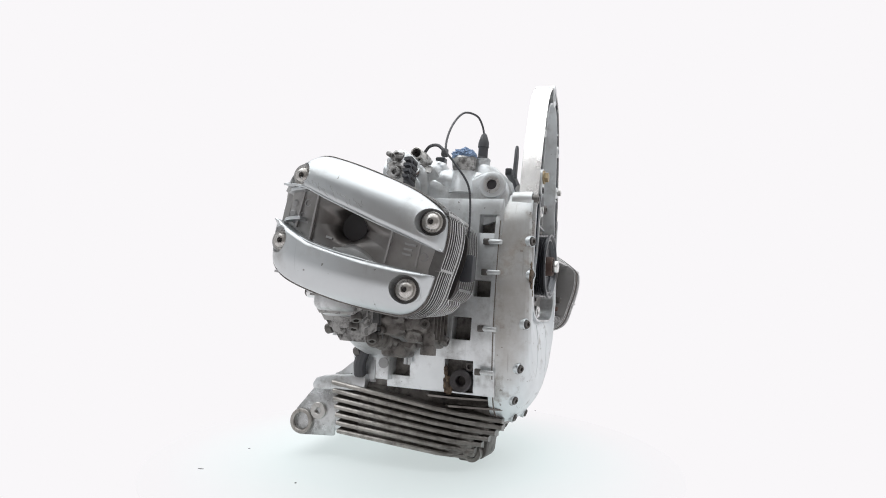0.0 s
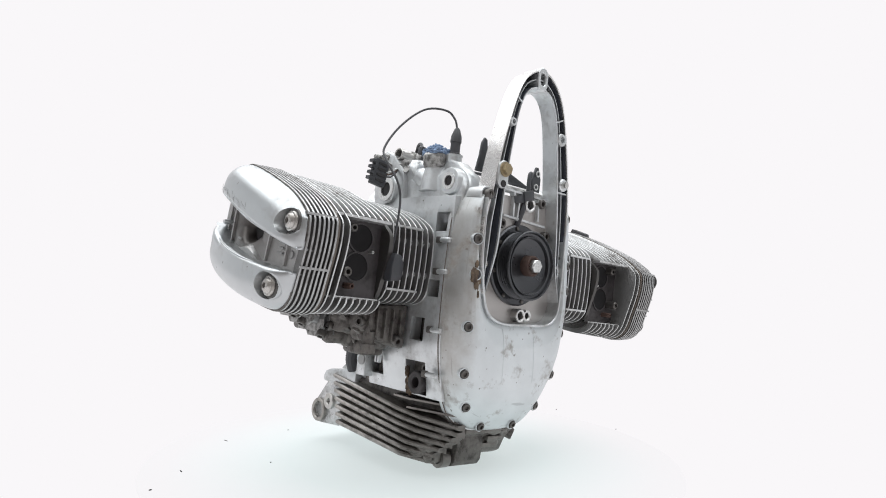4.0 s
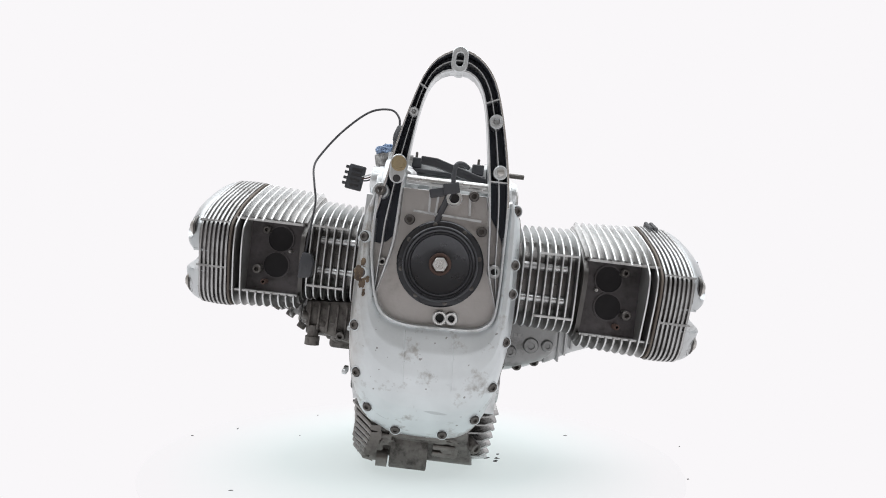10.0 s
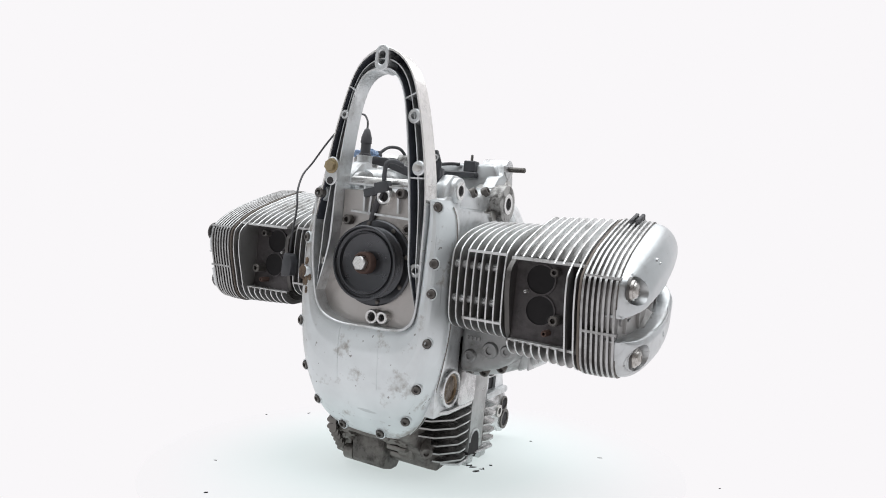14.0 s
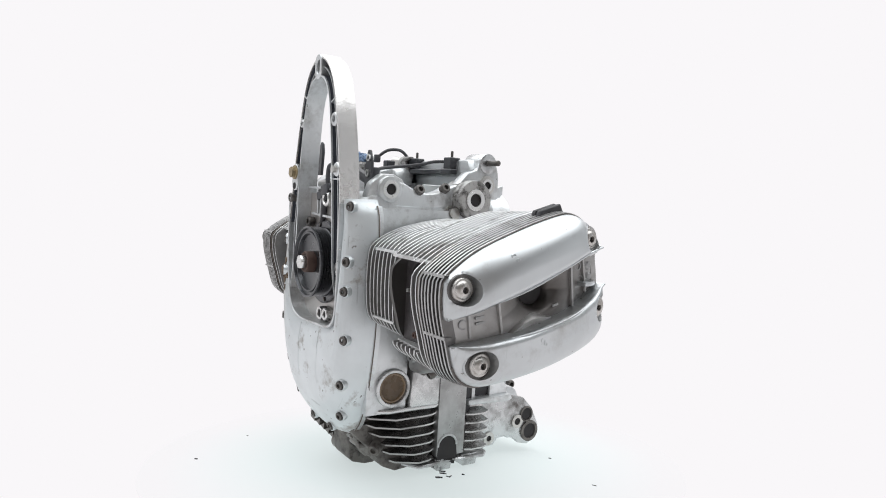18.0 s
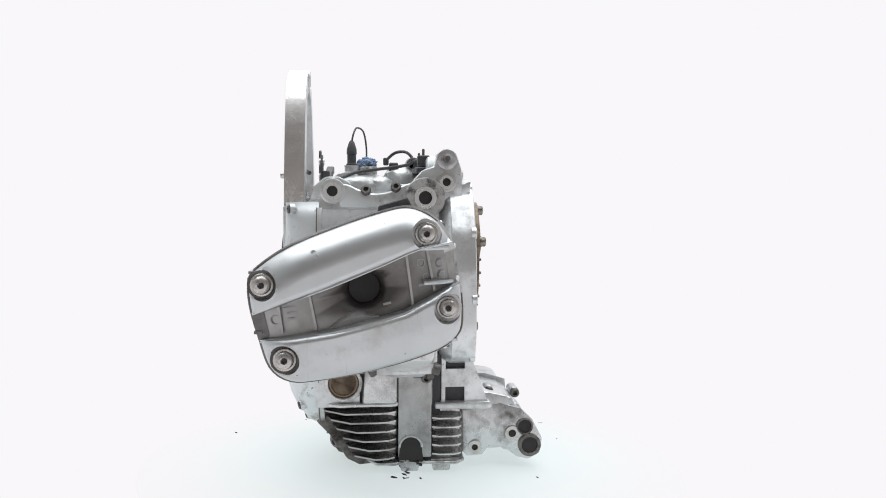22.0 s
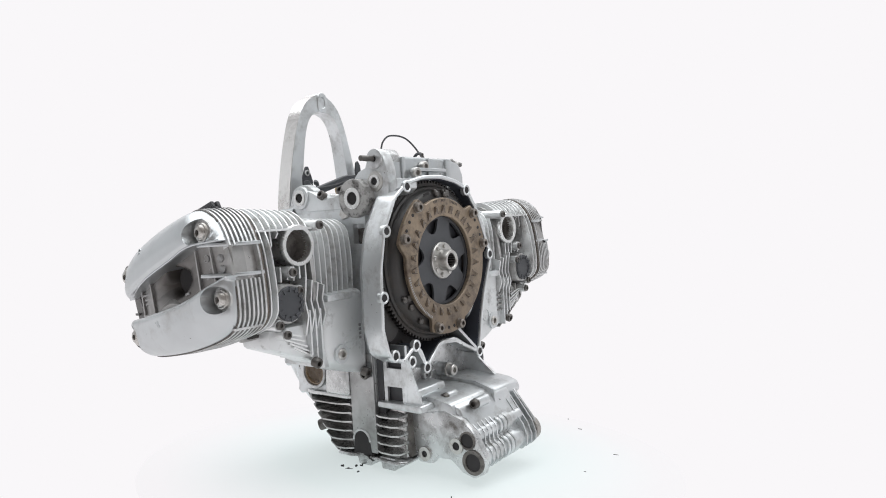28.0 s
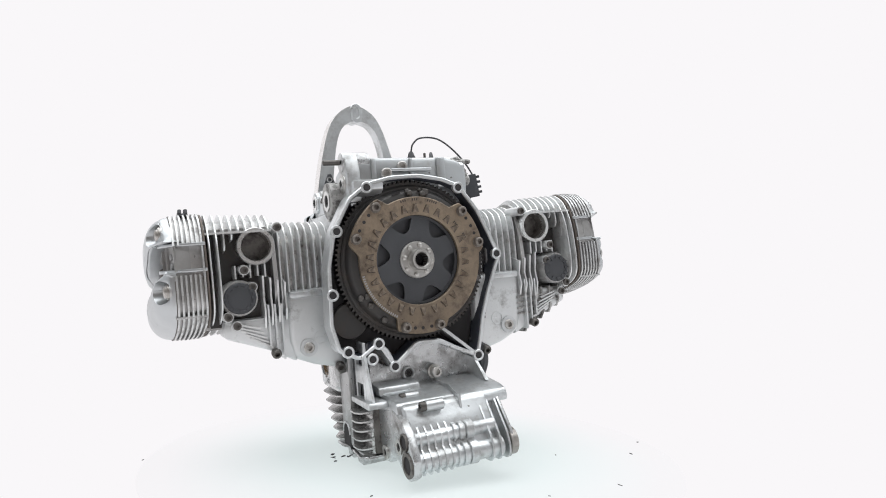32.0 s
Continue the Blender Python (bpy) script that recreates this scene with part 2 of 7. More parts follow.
def darkened_round(name, base, r0, r1):
    """A copy of a base material that darkens towards the thing's own origin."""
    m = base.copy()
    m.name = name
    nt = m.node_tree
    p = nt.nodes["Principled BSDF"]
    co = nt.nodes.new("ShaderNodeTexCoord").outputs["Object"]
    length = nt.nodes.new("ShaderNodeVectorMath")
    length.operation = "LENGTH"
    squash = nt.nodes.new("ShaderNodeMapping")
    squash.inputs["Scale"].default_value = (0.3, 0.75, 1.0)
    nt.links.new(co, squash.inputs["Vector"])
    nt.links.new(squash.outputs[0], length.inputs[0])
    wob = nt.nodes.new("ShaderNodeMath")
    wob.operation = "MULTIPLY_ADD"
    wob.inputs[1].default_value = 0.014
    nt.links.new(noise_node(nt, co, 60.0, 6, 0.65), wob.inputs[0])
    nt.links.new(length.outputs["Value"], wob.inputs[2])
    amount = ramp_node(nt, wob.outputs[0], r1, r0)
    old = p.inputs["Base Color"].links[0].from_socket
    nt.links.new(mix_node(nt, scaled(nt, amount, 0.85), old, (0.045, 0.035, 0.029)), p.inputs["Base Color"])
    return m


# The hollow floor grows darker towards the plug well.
M_HOLLOW = darkened_round("darkened_hollow", surface("dull_hollow_aluminium", (0.43, 0.425, 0.42), 0.36, 0.75, dirt_amount=0.28, dirt=(0.20, 0.185, 0.17), dirt_scale=20, edge=0.2, vary=0.12), 0.022, 0.080)


def glow(name, colour, strength):
    m = bpy.data.materials.new(name)
    m.use_nodes = True
    nt = m.node_tree
    nt.nodes.remove(nt.nodes["Principled BSDF"])
    e = nt.nodes.new("ShaderNodeEmission")
    e.inputs["Color"].default_value, e.inputs["Strength"].default_value = (*colour, 1), strength
    nt.links.new(e.outputs[0], nt.nodes["Material Output"].inputs["Surface"])
    return m


# ---- helpers of this scene ----
BASE = Vector((0, 0, -0.29))


def to3(axis, u, v, w):
    """A place from two in-plane numbers and one along the axis: x -> (y, z), y -> (x, z), z -> (x, y)."""
    return {"x": (w, u, v), "y": (u, w, v), "z": (u, v, w)}[axis]


def prism(bm, pts, axis, a, b):
    lo = [bm.verts.new(to3(axis, u, v, a)) for u, v in pts]
    hi = [bm.verts.new(to3(axis, u, v, b)) for u, v in pts]
    n = len(pts)
    bm.faces.new(lo)
    bm.faces.new(hi)
    for i in range(n):
        bm.faces.new((lo[i], lo[(i + 1) % n], hi[(i + 1) % n], hi[i]))


def box(bm, x0, x1, y0, y1, z0, z1):
    prism(bm, [(x0, y0), (x1, y0), (x1, y1), (x0, y1)], "z", z0, z1)


def ring_prism(bm, outer, inner, axis, a, b, closed=True):
    """A band between two curves of equally many points, from a to b along the axis."""
    rows = [[bm.verts.new(to3(axis, u, v, w)) for u, v in pts] for pts, w in ((outer, a), (outer, b), (inner, b), (inner, a))]
    n = len(outer)
    for i in range(n if closed else n - 1):
        j = (i + 1) % n
        for k in range(4):
            r, q = rows[k], rows[(k + 1) % 4]
            bm.faces.new((r[i], r[j], q[j], q[i]))
    if not closed:
        for i in (0, n - 1):
            bm.faces.new([rows[k][i] for k in range(4)])


def circle(u, v, r, n=24, turn=0.0):
    return [(u + r * math.cos(turn + 2 * math.pi * i / n), v + r * math.sin(turn + 2 * math.pi * i / n)) for i in range(n)]


def cyl(bm, axis, u, v, r, a, b, n=24):
    prism(bm, circle(u, v, r, n), axis, a, b)


def tube(bm, axis, u, v, r, hole, a, b, n=24):
    ring_prism(bm, circle(u, v, r, n), circle(u, v, hole, n), axis, a, b)


def lathe(bm, axis, u, v, profile, n=32):
    """Turns rows of (radius, place along the axis) round the axis."""
    rows = []
    for r, w in profile:
        if r < 1e-6:
            rows.append([bm.verts.new(to3(axis, u, v, w))])
        else:
            rows.append([bm.verts.new(to3(axis, *p, w)) for p in circle(u, v, r, n)])
    for a, b in zip(rows, rows[1:]):
        for i in range(n):
            j = (i + 1) % n
            if len(a) == 1 and len(b) == 1:
                continue
            if len(a) == 1:
                bm.faces.new((a[0], b[i], b[j]))
            elif len(b) == 1:
                bm.faces.new((a[i], a[j], b[0]))
            else:
                bm.faces.new((a[i], a[j], b[j], b[i]))


def curve(pts, n, closed=False):
    """A smooth curve of n points through the given ones."""
    p = [Vector(q) for q in pts]
    m = len(p)
    out, total = [], (m if closed else m - 1)
    for k in range(n):
        s = total * k / (n if closed else n - 1)
        i = min(int(s), total - 1)
        f = s - i
        if closed:
            a, b, c, d = p[(i - 1) % m], p[i % m], p[(i + 1) % m], p[(i + 2) % m]
        else:
            b, c = p[i], p[i + 1]
            a = p[i - 1] if i else b * 2 - c
            d = p[i + 2] if i + 2 < m else c * 2 - b
        out.append(0.5 * (2 * b + (c - a) * f + (2 * a - 5 * b + 4 * c - d) * f * f + (3 * b - a - 3 * c + d) * f ** 3))
    return out


def even(pts, n, closed=False):
    """n points at even steps along a line of points."""
    p = [Vector(q) for q in pts] + ([Vector(pts[0])] if closed else [])
    steps = [0.0]
    for a, b in zip(p, p[1:]):
        steps.append(steps[-1] + (b - a).length)
    out, i = [], 0
    for k in range(n):
        s = steps[-1] * k / (n if closed else n - 1)
        while i < len(p) - 2 and steps[i + 1] < s:
            i += 1
        f = (s - steps[i]) / max(1e-9, steps[i + 1] - steps[i])
        out.append(p[i].lerp(p[i + 1], min(1.0, f)))
    return out


def sweep(bm, pts, r, n=8, samples=24):
    line = curve(pts, samples)
    rows, side = [], Vector((0.3, 0.2, 1))
    for i, c in enumerate(line):
        ahead = (line[min(i + 1, samples - 1)] - line[max(i - 1, 0)]).normalized()
        a = (side - ahead * side.dot(ahead)).normalized()
        side, b = a, ahead.cross(a)
        rr = r(i / (samples - 1)) if callable(r) else r
        rows.append([bm.verts.new(c + (a * math.cos(t) + b * math.sin(t)) * rr) for t in [2 * math.pi * k / n for k in range(n)]])
    for a, b in zip(rows, rows[1:]):
        for k in range(n):
            bm.faces.new((a[k], a[(k + 1) % n], b[(k + 1) % n], b[k]))
    bm.faces.new(rows[0])
    bm.faces.new(rows[-1])


def bevel(bm, width, segments=2, sharper=30):
    bmesh.ops.recalc_face_normals(bm, faces=bm.faces)
    edges = [e for e in bm.edges if len(e.link_faces) == 2 and e.calc_face_angle(0) > radians(sharper)]
    bmesh.ops.bevel(bm, geom=edges, offset=width, segments=segments, profile=0.5, affect="EDGES", clamp_overlap=True)


def shrink(pts, d):
    """A closed line moved inwards by d."""
    n, out = len(pts), []
    area = sum(pts[i][0] * pts[(i + 1) % n][1] - pts[(i + 1) % n][0] * pts[i][1] for i in range(n))
    k = 1 if area > 0 else -1
    for i in range(n):
        a, b, c = Vector(pts[i - 1]), Vector(pts[i]), Vector(pts[(i + 1) % n])
        e, f = (b - a).normalized(), (c - b).normalized()
        m = Vector((-(e + f).y, (e + f).x))
        m = m.normalized() * k if m.length > 1e-6 else Vector((0, 0))
        out.append(tuple(b + m * d))
    return out


def mesh_of(name, bm, material):
    bmesh.ops.remove_doubles(bm, verts=bm.verts, dist=1e-6)
    bmesh.ops.recalc_face_normals(bm, faces=bm.faces)
    me = bpy.data.meshes.new(name)
    bm.to_mesh(me)
    bm.free()
    me.materials.append(material)
    me.shade_smooth()
    me.set_sharp_from_angle(angle=radians(35))
    return me


def part(name, bm, material, parent, label="", at=None):
    """One mesh under a thing or a part. Its mesh is in the engine's space; at: the pose of a mesh that is built round its own origin."""
    ob = new(name, bm if isinstance(bm, bpy.types.Mesh) else mesh_of(name, bm, material))
    ob.parent = parent
    top = parent.parent is None
    ob.matrix_basis = (Matrix.Translation(-BASE) if top else Matrix()) @ (at or Matrix())
    if label:
        ob["label"] = label
    return ob


# ---- the booth ----
def booth():
    bm = bmesh.new()
    # floor, rounded sweep and back wall in one sheet
    line = [(-2.6, 0.0), (0.75, 0.0)]
    for k in range(1, 13):
        a = math.pi / 2 * k / 12
        line.append((0.75 + 0.6 * math.sin(a), 0.6 - 0.6 * math.cos(a)))
    line.append((1.35, 2.0))
    rows = [[bm.verts.new((x, y, z)) for y, z in line] for x in (-2.4, 2.4)]
    for i in range(len(line) - 1):
        bm.faces.new((rows[0][i], rows[1][i], rows[1][i + 1], rows[0][i + 1]))
    me = mesh_of("ground", bm, M_BACK)
    tagged(new("ground", me), "white ground sheet curving up into the backdrop, glow added", "floor", kind="structure")
    # Side walls and ceiling are unseen, added to bounce light onto the engine.
    for name, x in (("wall_west", -2.4), ("wall_east", 2.4)):
        bm = bmesh.new()
        box(bm, x - 0.02 if x < 0 else x, x if x < 0 else x + 0.02, -2.6, 1.35, 0, 2.0)
        tagged(new(name, mesh_of(name, bm, M_ROOM)), "unseen grey side wall, added to bounce light", "wall", kind="structure")
    bm = bmesh.new()
    box(bm, -2.4, 2.4, -2.6, 1.35, 2.0, 2.02)
    tagged(new("ceiling", mesh_of("ceiling", bm, M_ROOM)), "unseen grey ceiling, added to close the booth", "ceiling", kind="structure")
    bm = bmesh.new()
    box(bm, -2.4, 2.4, -2.62, -2.6, 0, 2.0)
    tagged(new("wall_south", mesh_of("wall_south", bm, M_SOUTH)), "dark grey wall behind the camera", "wall", kind="structure")


M_SOUTH = surface("dark_room_wall", (0.20, 0.18, 0.165), 0.8, vary=0.06)
# Ground and backdrop glow by themselves, added to keep them evenly white.
M_BACK = glow("backdrop_glow", (0.948, 0.930, 0.948), 1.0)
M_ROOM = surface("grey_room_wall", (0.62, 0.63, 0.635), 0.8, vary=0.06)
booth()

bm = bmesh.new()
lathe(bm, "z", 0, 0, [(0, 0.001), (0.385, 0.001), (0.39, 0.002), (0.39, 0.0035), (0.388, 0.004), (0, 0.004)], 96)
turntable = tagged(new("turntable", mesh_of("turntable", bm, M_TABLE)), "round white turntable under the engine with an added glow", "turntable")

# ---- the engine ----
engine = tagged(new("engine"), "used silver boxer motorcycle engine with oily grime on a white turntable", "engine")


def hex_points(u, v, r, turn=0.3):
    return circle(u, v, r, 6, turn)


def socket_bolt(r, height, material, name="bolt"):
    """A socket head bolt round its own origin; its head looks along -y."""
    bm = bmesh.new()
    lathe(bm, "y", 0, 0, [(0, 0), (r, 0), (r, -height * 0.85), (r * 0.86, -height), (r * 0.52, -height), (r * 0.5, -height * 0.45), (0, -height * 0.45)], 14)
    return mesh_of(name, bm, material)


def hex_bolt(r, height, material, name="bolt"):
    bm = bmesh.new()
    lathe(bm, "y", 0, 0, [(0, 0), (r * 1.35, 0), (r * 1.35, -height * 0.25), (r, -height * 0.25)], 18)
    prism(bm, hex_points(0, 0, r), "y", -height * 0.25, -height)
    return mesh_of(name, bm, material)


def facing(x, y, z, d):
    """The pose of a bolt at a place, whose head looks along d."""
    q = Vector(d).normalized().rotation_difference(Vector((0, -1, 0))).inverted()
    return Matrix.Translation((x, y, z)) @ q.to_matrix().to_4x4()


BOLT_M6 = socket_bolt(0.0068, 0.009, M_BOLT)
BOLT_M8 = socket_bolt(0.008, 0.008, M_STEEL)
COVER_SCREW = socket_bolt(0.0054, 0.0042, M_BOLT)
CLUTCH_BOLT = socket_bolt(0.0066, 0.008, M_CLUTCHBOLT)
HEX_M8 = hex_bolt(0.0085, 0.011, M_STEEL)



def lump(name, at, size, material, parent, rough=0.2, seed=0.0, label="", detail=3):
    """An uneven rounded casting or cake of grime."""
    bm = bmesh.new()
    bmesh.ops.create_icosphere(bm, subdivisions=detail, radius=1.0)
    for v in bm.verts:
        d = v.co.normalized()
        box_k = 1 / max(abs(d.x), abs(d.y), abs(d.z))
        k = 1 + 0.35 * (box_k - 1) + rough * (noise.noise(d * 2.1 + Vector((seed, 0, 0))) + 0.6 * noise.noise(d * 5.5 + Vector((0, seed, 0))) + 0.35 * noise.noise(d * 12 + Vector((0, 0, seed))))
        v.co = Vector((d.x * size[0], d.y * size[1], d.z * size[2])) * k + Vector(at)
    return part(name, bm, material, parent, label)


# crankcase: a dark hollow core, side walls with cast-in pockets, and a top deck


def holed(bm, axis, us, vs, holes, a, b):
    """A plate with rectangular holes through it, as one sheet of cells."""
    us = sorted(set(us) | {h[0] for h in holes} | {h[1] for h in holes})
    vs = sorted(set(vs) | {h[2] for h in holes} | {h[3] for h in holes})
    full = {}
    for i in range(len(us) - 1):
        for j in range(len(vs) - 1):
            cu, cv = (us[i] + us[i + 1]) / 2, (vs[j] + vs[j + 1]) / 2
            full[i, j] = not any(h[0] < cu < h[1] and h[2] < cv < h[3] for h in holes)
    grid = {}

    def vert(i, j, w):
        if (i, j, w) not in grid:
            grid[i, j, w] = bm.verts.new(to3(axis, us[i], vs[j], w))
        return grid[i, j, w]

    for (i, j), solid in full.items():
        if not solid:
            continue
        for w in (a, b):
            bm.faces.new((vert(i, j, w), vert(i + 1, j, w), vert(i + 1, j + 1, w), vert(i, j + 1, w)))
        for di, dj, e in ((-1, 0, ((0, 0), (0, 1))), (1, 0, ((1, 0), (1, 1))), (0, -1, ((0, 0), (1, 0))), (0, 1, ((0, 1), (1, 1)))):
            if not full.get((i + di, j + dj), False):
                p, q = [(i + x, j + y) for x, y in e]
                bm.faces.new((vert(*p, a), vert(*q, a), vert(*q, b), vert(*p, b)))


def round_pockets(bm, axis, r):
    """Rounds the upright corners of the pockets in a holed plate."""
    i = "xyz".index(axis)
    bmesh.ops.recalc_face_normals(bm, faces=bm.faces)
    edges = [e for e in bm.edges if abs((e.verts[0].co - e.verts[1].co).normalized()[i]) > 0.9 and len(e.link_faces) == 2 and e.calc_face_angle(0) > 1.0]
    bmesh.ops.bevel(bm, geom=edges, offset=r, segments=4, profile=0.5, affect="EDGES", clamp_overlap=True)


def crankcase():
    # The core is coloured dark so the pockets read deep and shaded.
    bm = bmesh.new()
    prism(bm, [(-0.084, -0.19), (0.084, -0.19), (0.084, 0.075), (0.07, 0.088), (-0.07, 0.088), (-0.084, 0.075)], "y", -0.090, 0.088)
    case = part("crankcase", bm, M_GRIME_AND_RECESS, engine, "dark hollow core of the crankcase behind cast pockets")
    # left wall
    bm = bmesh.new()
    holed(bm, "x", [-0.092, 0.066], [-0.19, 0.080], [(-0.087, -0.059, 0.032, 0.058), (-0.086, -0.057, -0.056, -0.033), (-0.057, -0.030, -0.116, -0.085),
          (-0.062, -0.021, -0.1875, -0.1436), (0.031, 0.058, -0.173, -0.143)], -0.107, -0.088)
    for v in bm.verts:
        if v.co.z < -0.12:
            v.co.x -= (v.co.z + 0.12) * 0.2
    round_pockets(bm, "x", 0.0065)
    bevel(bm, 0.0018, 2)
    part("side_wall", bm, M_CAST, case, "grey cast wall with deep rectangular pockets")
    for y, z, h in ((0.028, -0.125, 0.062), (0.034, -0.125, 0.062)):
        bm = bmesh.new()
        box(bm, -0.1115, -0.1065, y - 0.0017, y + 0.0017, z - h / 2, z + h / 2)
        part("wall_rib", bm, M_CAST, case)
    for z in (0.020, -0.022, -0.099, -0.157):
        bm = bmesh.new()
        box(bm, -0.1120, -0.1050, -0.094, -0.072, z - 0.0034, z + 0.0034)
        bevel(bm, 0.0024, 3)
        part("lug", bm, M_CAST, case)
        bm = bmesh.new()
        box(bm, -0.1122, -0.106, -0.076, -0.067, z - 0.0045, z + 0.0045)
        bevel(bm, 0.0016, 2)
        part("clip", bm, M_BOLT, case)
    bm = bmesh.new()
    prism(bm, [(0.058, -0.18), (0.078, -0.18), (0.078, -0.14), (0.07, -0.137), (0.058, -0.137)], "x", -0.111, -0.08)
    bevel(bm, 0.002)
    part("pad", bm, M_CAST, case)
    bm = bmesh.new()
    cyl(bm, "x", 0.066, -0.157, 0.0075, -0.1125, -0.109, 20)
    box(bm, -0.1132, -0.1124, 0.0595, 0.0725, -0.158, -0.156)
    part("slotted_plug", bm, M_MARK, case)
    # oil boss inside the large left pocket
    bm = bmesh.new()
    tube(bm, "x", -0.045, -0.172, 0.0155, 0.007, -0.102, -0.08, 24)
    bevel(bm, 0.0015, 1, 50)
    part("oil_boss", bm, M_FINDARK, case)
    part("bolt", BOLT_M6, M_BOLT, case, at=facing(-0.088, -0.056, -0.152, (-1, 0, 0)))
    for k, (y, z, a, b) in enumerate(((-0.0235, -0.176, 0.0042, 0.010), (-0.0260, -0.186, 0.0060, 0.006), (-0.0225, -0.160, 0.0025, 0.007))):
        lump("crust", (-0.1060 - (z + 0.12) * 0.2, y, z), (0.0030, a, b), M_CORROSION, case, 0.4, 80.0 + k, "tan crust of dried dirt")
    bm = bmesh.new()
    tube(bm, "x", -0.002, -0.108, 0.0085, 0.0072, -0.1082, -0.1065, 20)
    box(bm, -0.1082, -0.1065, -0.006, 0.002, -0.1085, -0.1072)
    part("cast_emblem", bm, M_MARK, case)
    # right wall
    bm = bmesh.new()
    holed(bm, "x", [-0.092, 0.0660], [-0.19, 0.078], [(0.042, 0.0640, 0.031, 0.059), (0.046, 0.0640, -0.060, -0.034), (-0.0330, 0.0235, -0.1860, -0.090)], 0.080, 0.094)
    round_pockets(bm, "x", 0.0042)
    bevel(bm, 0.0018, 2)
    part("side_wall", bm, M_CAST, case, "grey cast wall with deep rectangular pockets")
    bm = bmesh.new()
    holed(bm, "x", [0.0195, 0.0650], [-0.262, -0.122], [(0.0395, 0.0610, -0.1500, -0.1330)], 0.085, 0.0975)
    round_pockets(bm, "x", 0.002)
    bevel(bm, 0.0015, 2)
    part("post", bm, M_POST, case, "smooth upright cast post")
    # The gap is drawn as a dark box, its shade in the colour.
    bm = bmesh.new()
    box(bm, 0.078, 0.0900, 0.0665, 0.0775, -0.212, -0.12)
    part("slot", bm, M_GAP_SHADE, case)
    # boss of the sight glass and the block beside it
    bm = bmesh.new()
    tube(bm, "x", -0.0544, -0.1563, 0.0255, 0.0205, 0.075, 0.099, 40)
    bevel(bm, 0.0015, 2, 50)
    boss = part("sight_glass_boss", bm, M_SUMPR, case)
    bm = bmesh.new()
    cyl(bm, "x", -0.0544, -0.1563, 0.021, 0.078, 0.0945, 36)
    lathe(bm, "x", -0.0544, -0.1563, [(0.021, 0.0945), (0.019, 0.0965), (0.0175, 0.0965), (0.0165, 0.0945), (0, 0.0945)], 36)
    part("sight_glass", bm, M_GLASS, engine, "round amber oil sight glass with a dark rim")
    bm = bmesh.new()
    prism(bm, [(-0.0300, -0.187), (0.0185, -0.187), (0.0185, -0.150), (0.0170, -0.122), (-0.012, -0.120), (-0.0265, -0.135)], "x", 0.080, 0.1015)
    bevel(bm, 0.006, 4)
    part("side_block", bm, M_OILWALL, case)
    for y, z in ((-0.013, -0.133), (0.022, -0.131), (0.057, -0.148)):
        part("bolt", BOLT_M6, M_BOLT, case, at=facing(0.1, y, z, (1, 0, -0.2)))
    # upper deck
    bm = bmesh.new()
    prism(bm, [(-0.1080, 0.062), (-0.1080, 0.084), (-0.094, 0.094), (-0.03, 0.1), (0.03, 0.098), (0.066, 0.1), (0.09, 0.098), (0.09, 0.055), (-0.06, 0.045)], "x", -0.088, 0.086)
    bevel(bm, 0.004)
    part("upper_deck", bm, M_CAST, case, "pale cast upper half of the crankcase")
    # rear tower with a stepped rear face
    bm = bmesh.new()
    prism(bm, [(-0.102, 0.08), (0.084, 0.08), (0.086, 0.128), (0.075, 0.151), (-0.07, 0.150), (-0.094, 0.143), (-0.104, 0.126)], "y", 0.058, 0.098)
    bevel(bm, 0.005)
    tower = part("rear_tower", bm, M_COVER, engine, "smooth pale cast housing across the top rear of the engine")
    for x, w in ((0.046, 0.004), (-0.012, 0.003), (-0.060, 0.007)):
        bm = bmesh.new()
        box(bm, x - w, x + w, 0.096, 0.1015, 0.105, 0.1495)
        bevel(bm, 0.002)
        part("rib", bm, M_COVER, tower)
    bm = bmesh.new()
    box(bm, -0.04, 0.024, 0.09, 0.112, 0.1285, 0.1335)
    bevel(bm, 0.002)
    part("ledge", bm, M_COVER, tower)
    part("bolt", BOLT_M8, M_STEEL, tower, at=facing(0.03, 0.106, 0.126, (0.2, 1, 0)))
    part("bolt", BOLT_M8, M_STEEL, tower, at=facing(0.004, 0.1, 0.136, (0, 1, 0)))
    # mounting bosses: big rear ones, small front ones, upper rear ones
    for name, x0, x1, y, z, r, hole, m in (("mounting_boss", 0.06, 0.105, 0.0546, 0.0945, 0.0268, 0.0090, M_CRUST), ("mounting_boss", 0.05, 0.0905, 0.0842, 0.1157, 0.0140, 0.0055, M_STEEL),
                                           ("mounting_boss", 0.06, 0.0895, -0.0685, 0.1025, 0.0170, 0.0072, M_CAST), ("mounting_boss", 0.05, 0.09, 0.0845, 0.146, 0.0142, 0.003, M_SUMPR),
                                           ("mounting_boss", -0.1050, -0.06, -0.0721, 0.1007, 0.0185, 0.0072, M_CAST), ("mounting_boss", -0.112, -0.06, 0.0547, 0.0935, 0.0220, 0.0105, M_CAST)):
        bm = bmesh.new()
        face = x1 if x1 > 0 else x0
        tube(bm, "x", y, z, r, hole, x0, x1, 36)
        bevel(bm, 0.0018, 2, 50)
        b = part(name, bm, m, case)
        # Bore shade is a near-black cap just below the rim.
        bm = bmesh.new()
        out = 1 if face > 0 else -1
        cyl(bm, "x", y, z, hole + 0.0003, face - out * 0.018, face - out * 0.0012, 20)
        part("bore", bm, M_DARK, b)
        if z > 0.14:
            continue
        bm = bmesh.new()
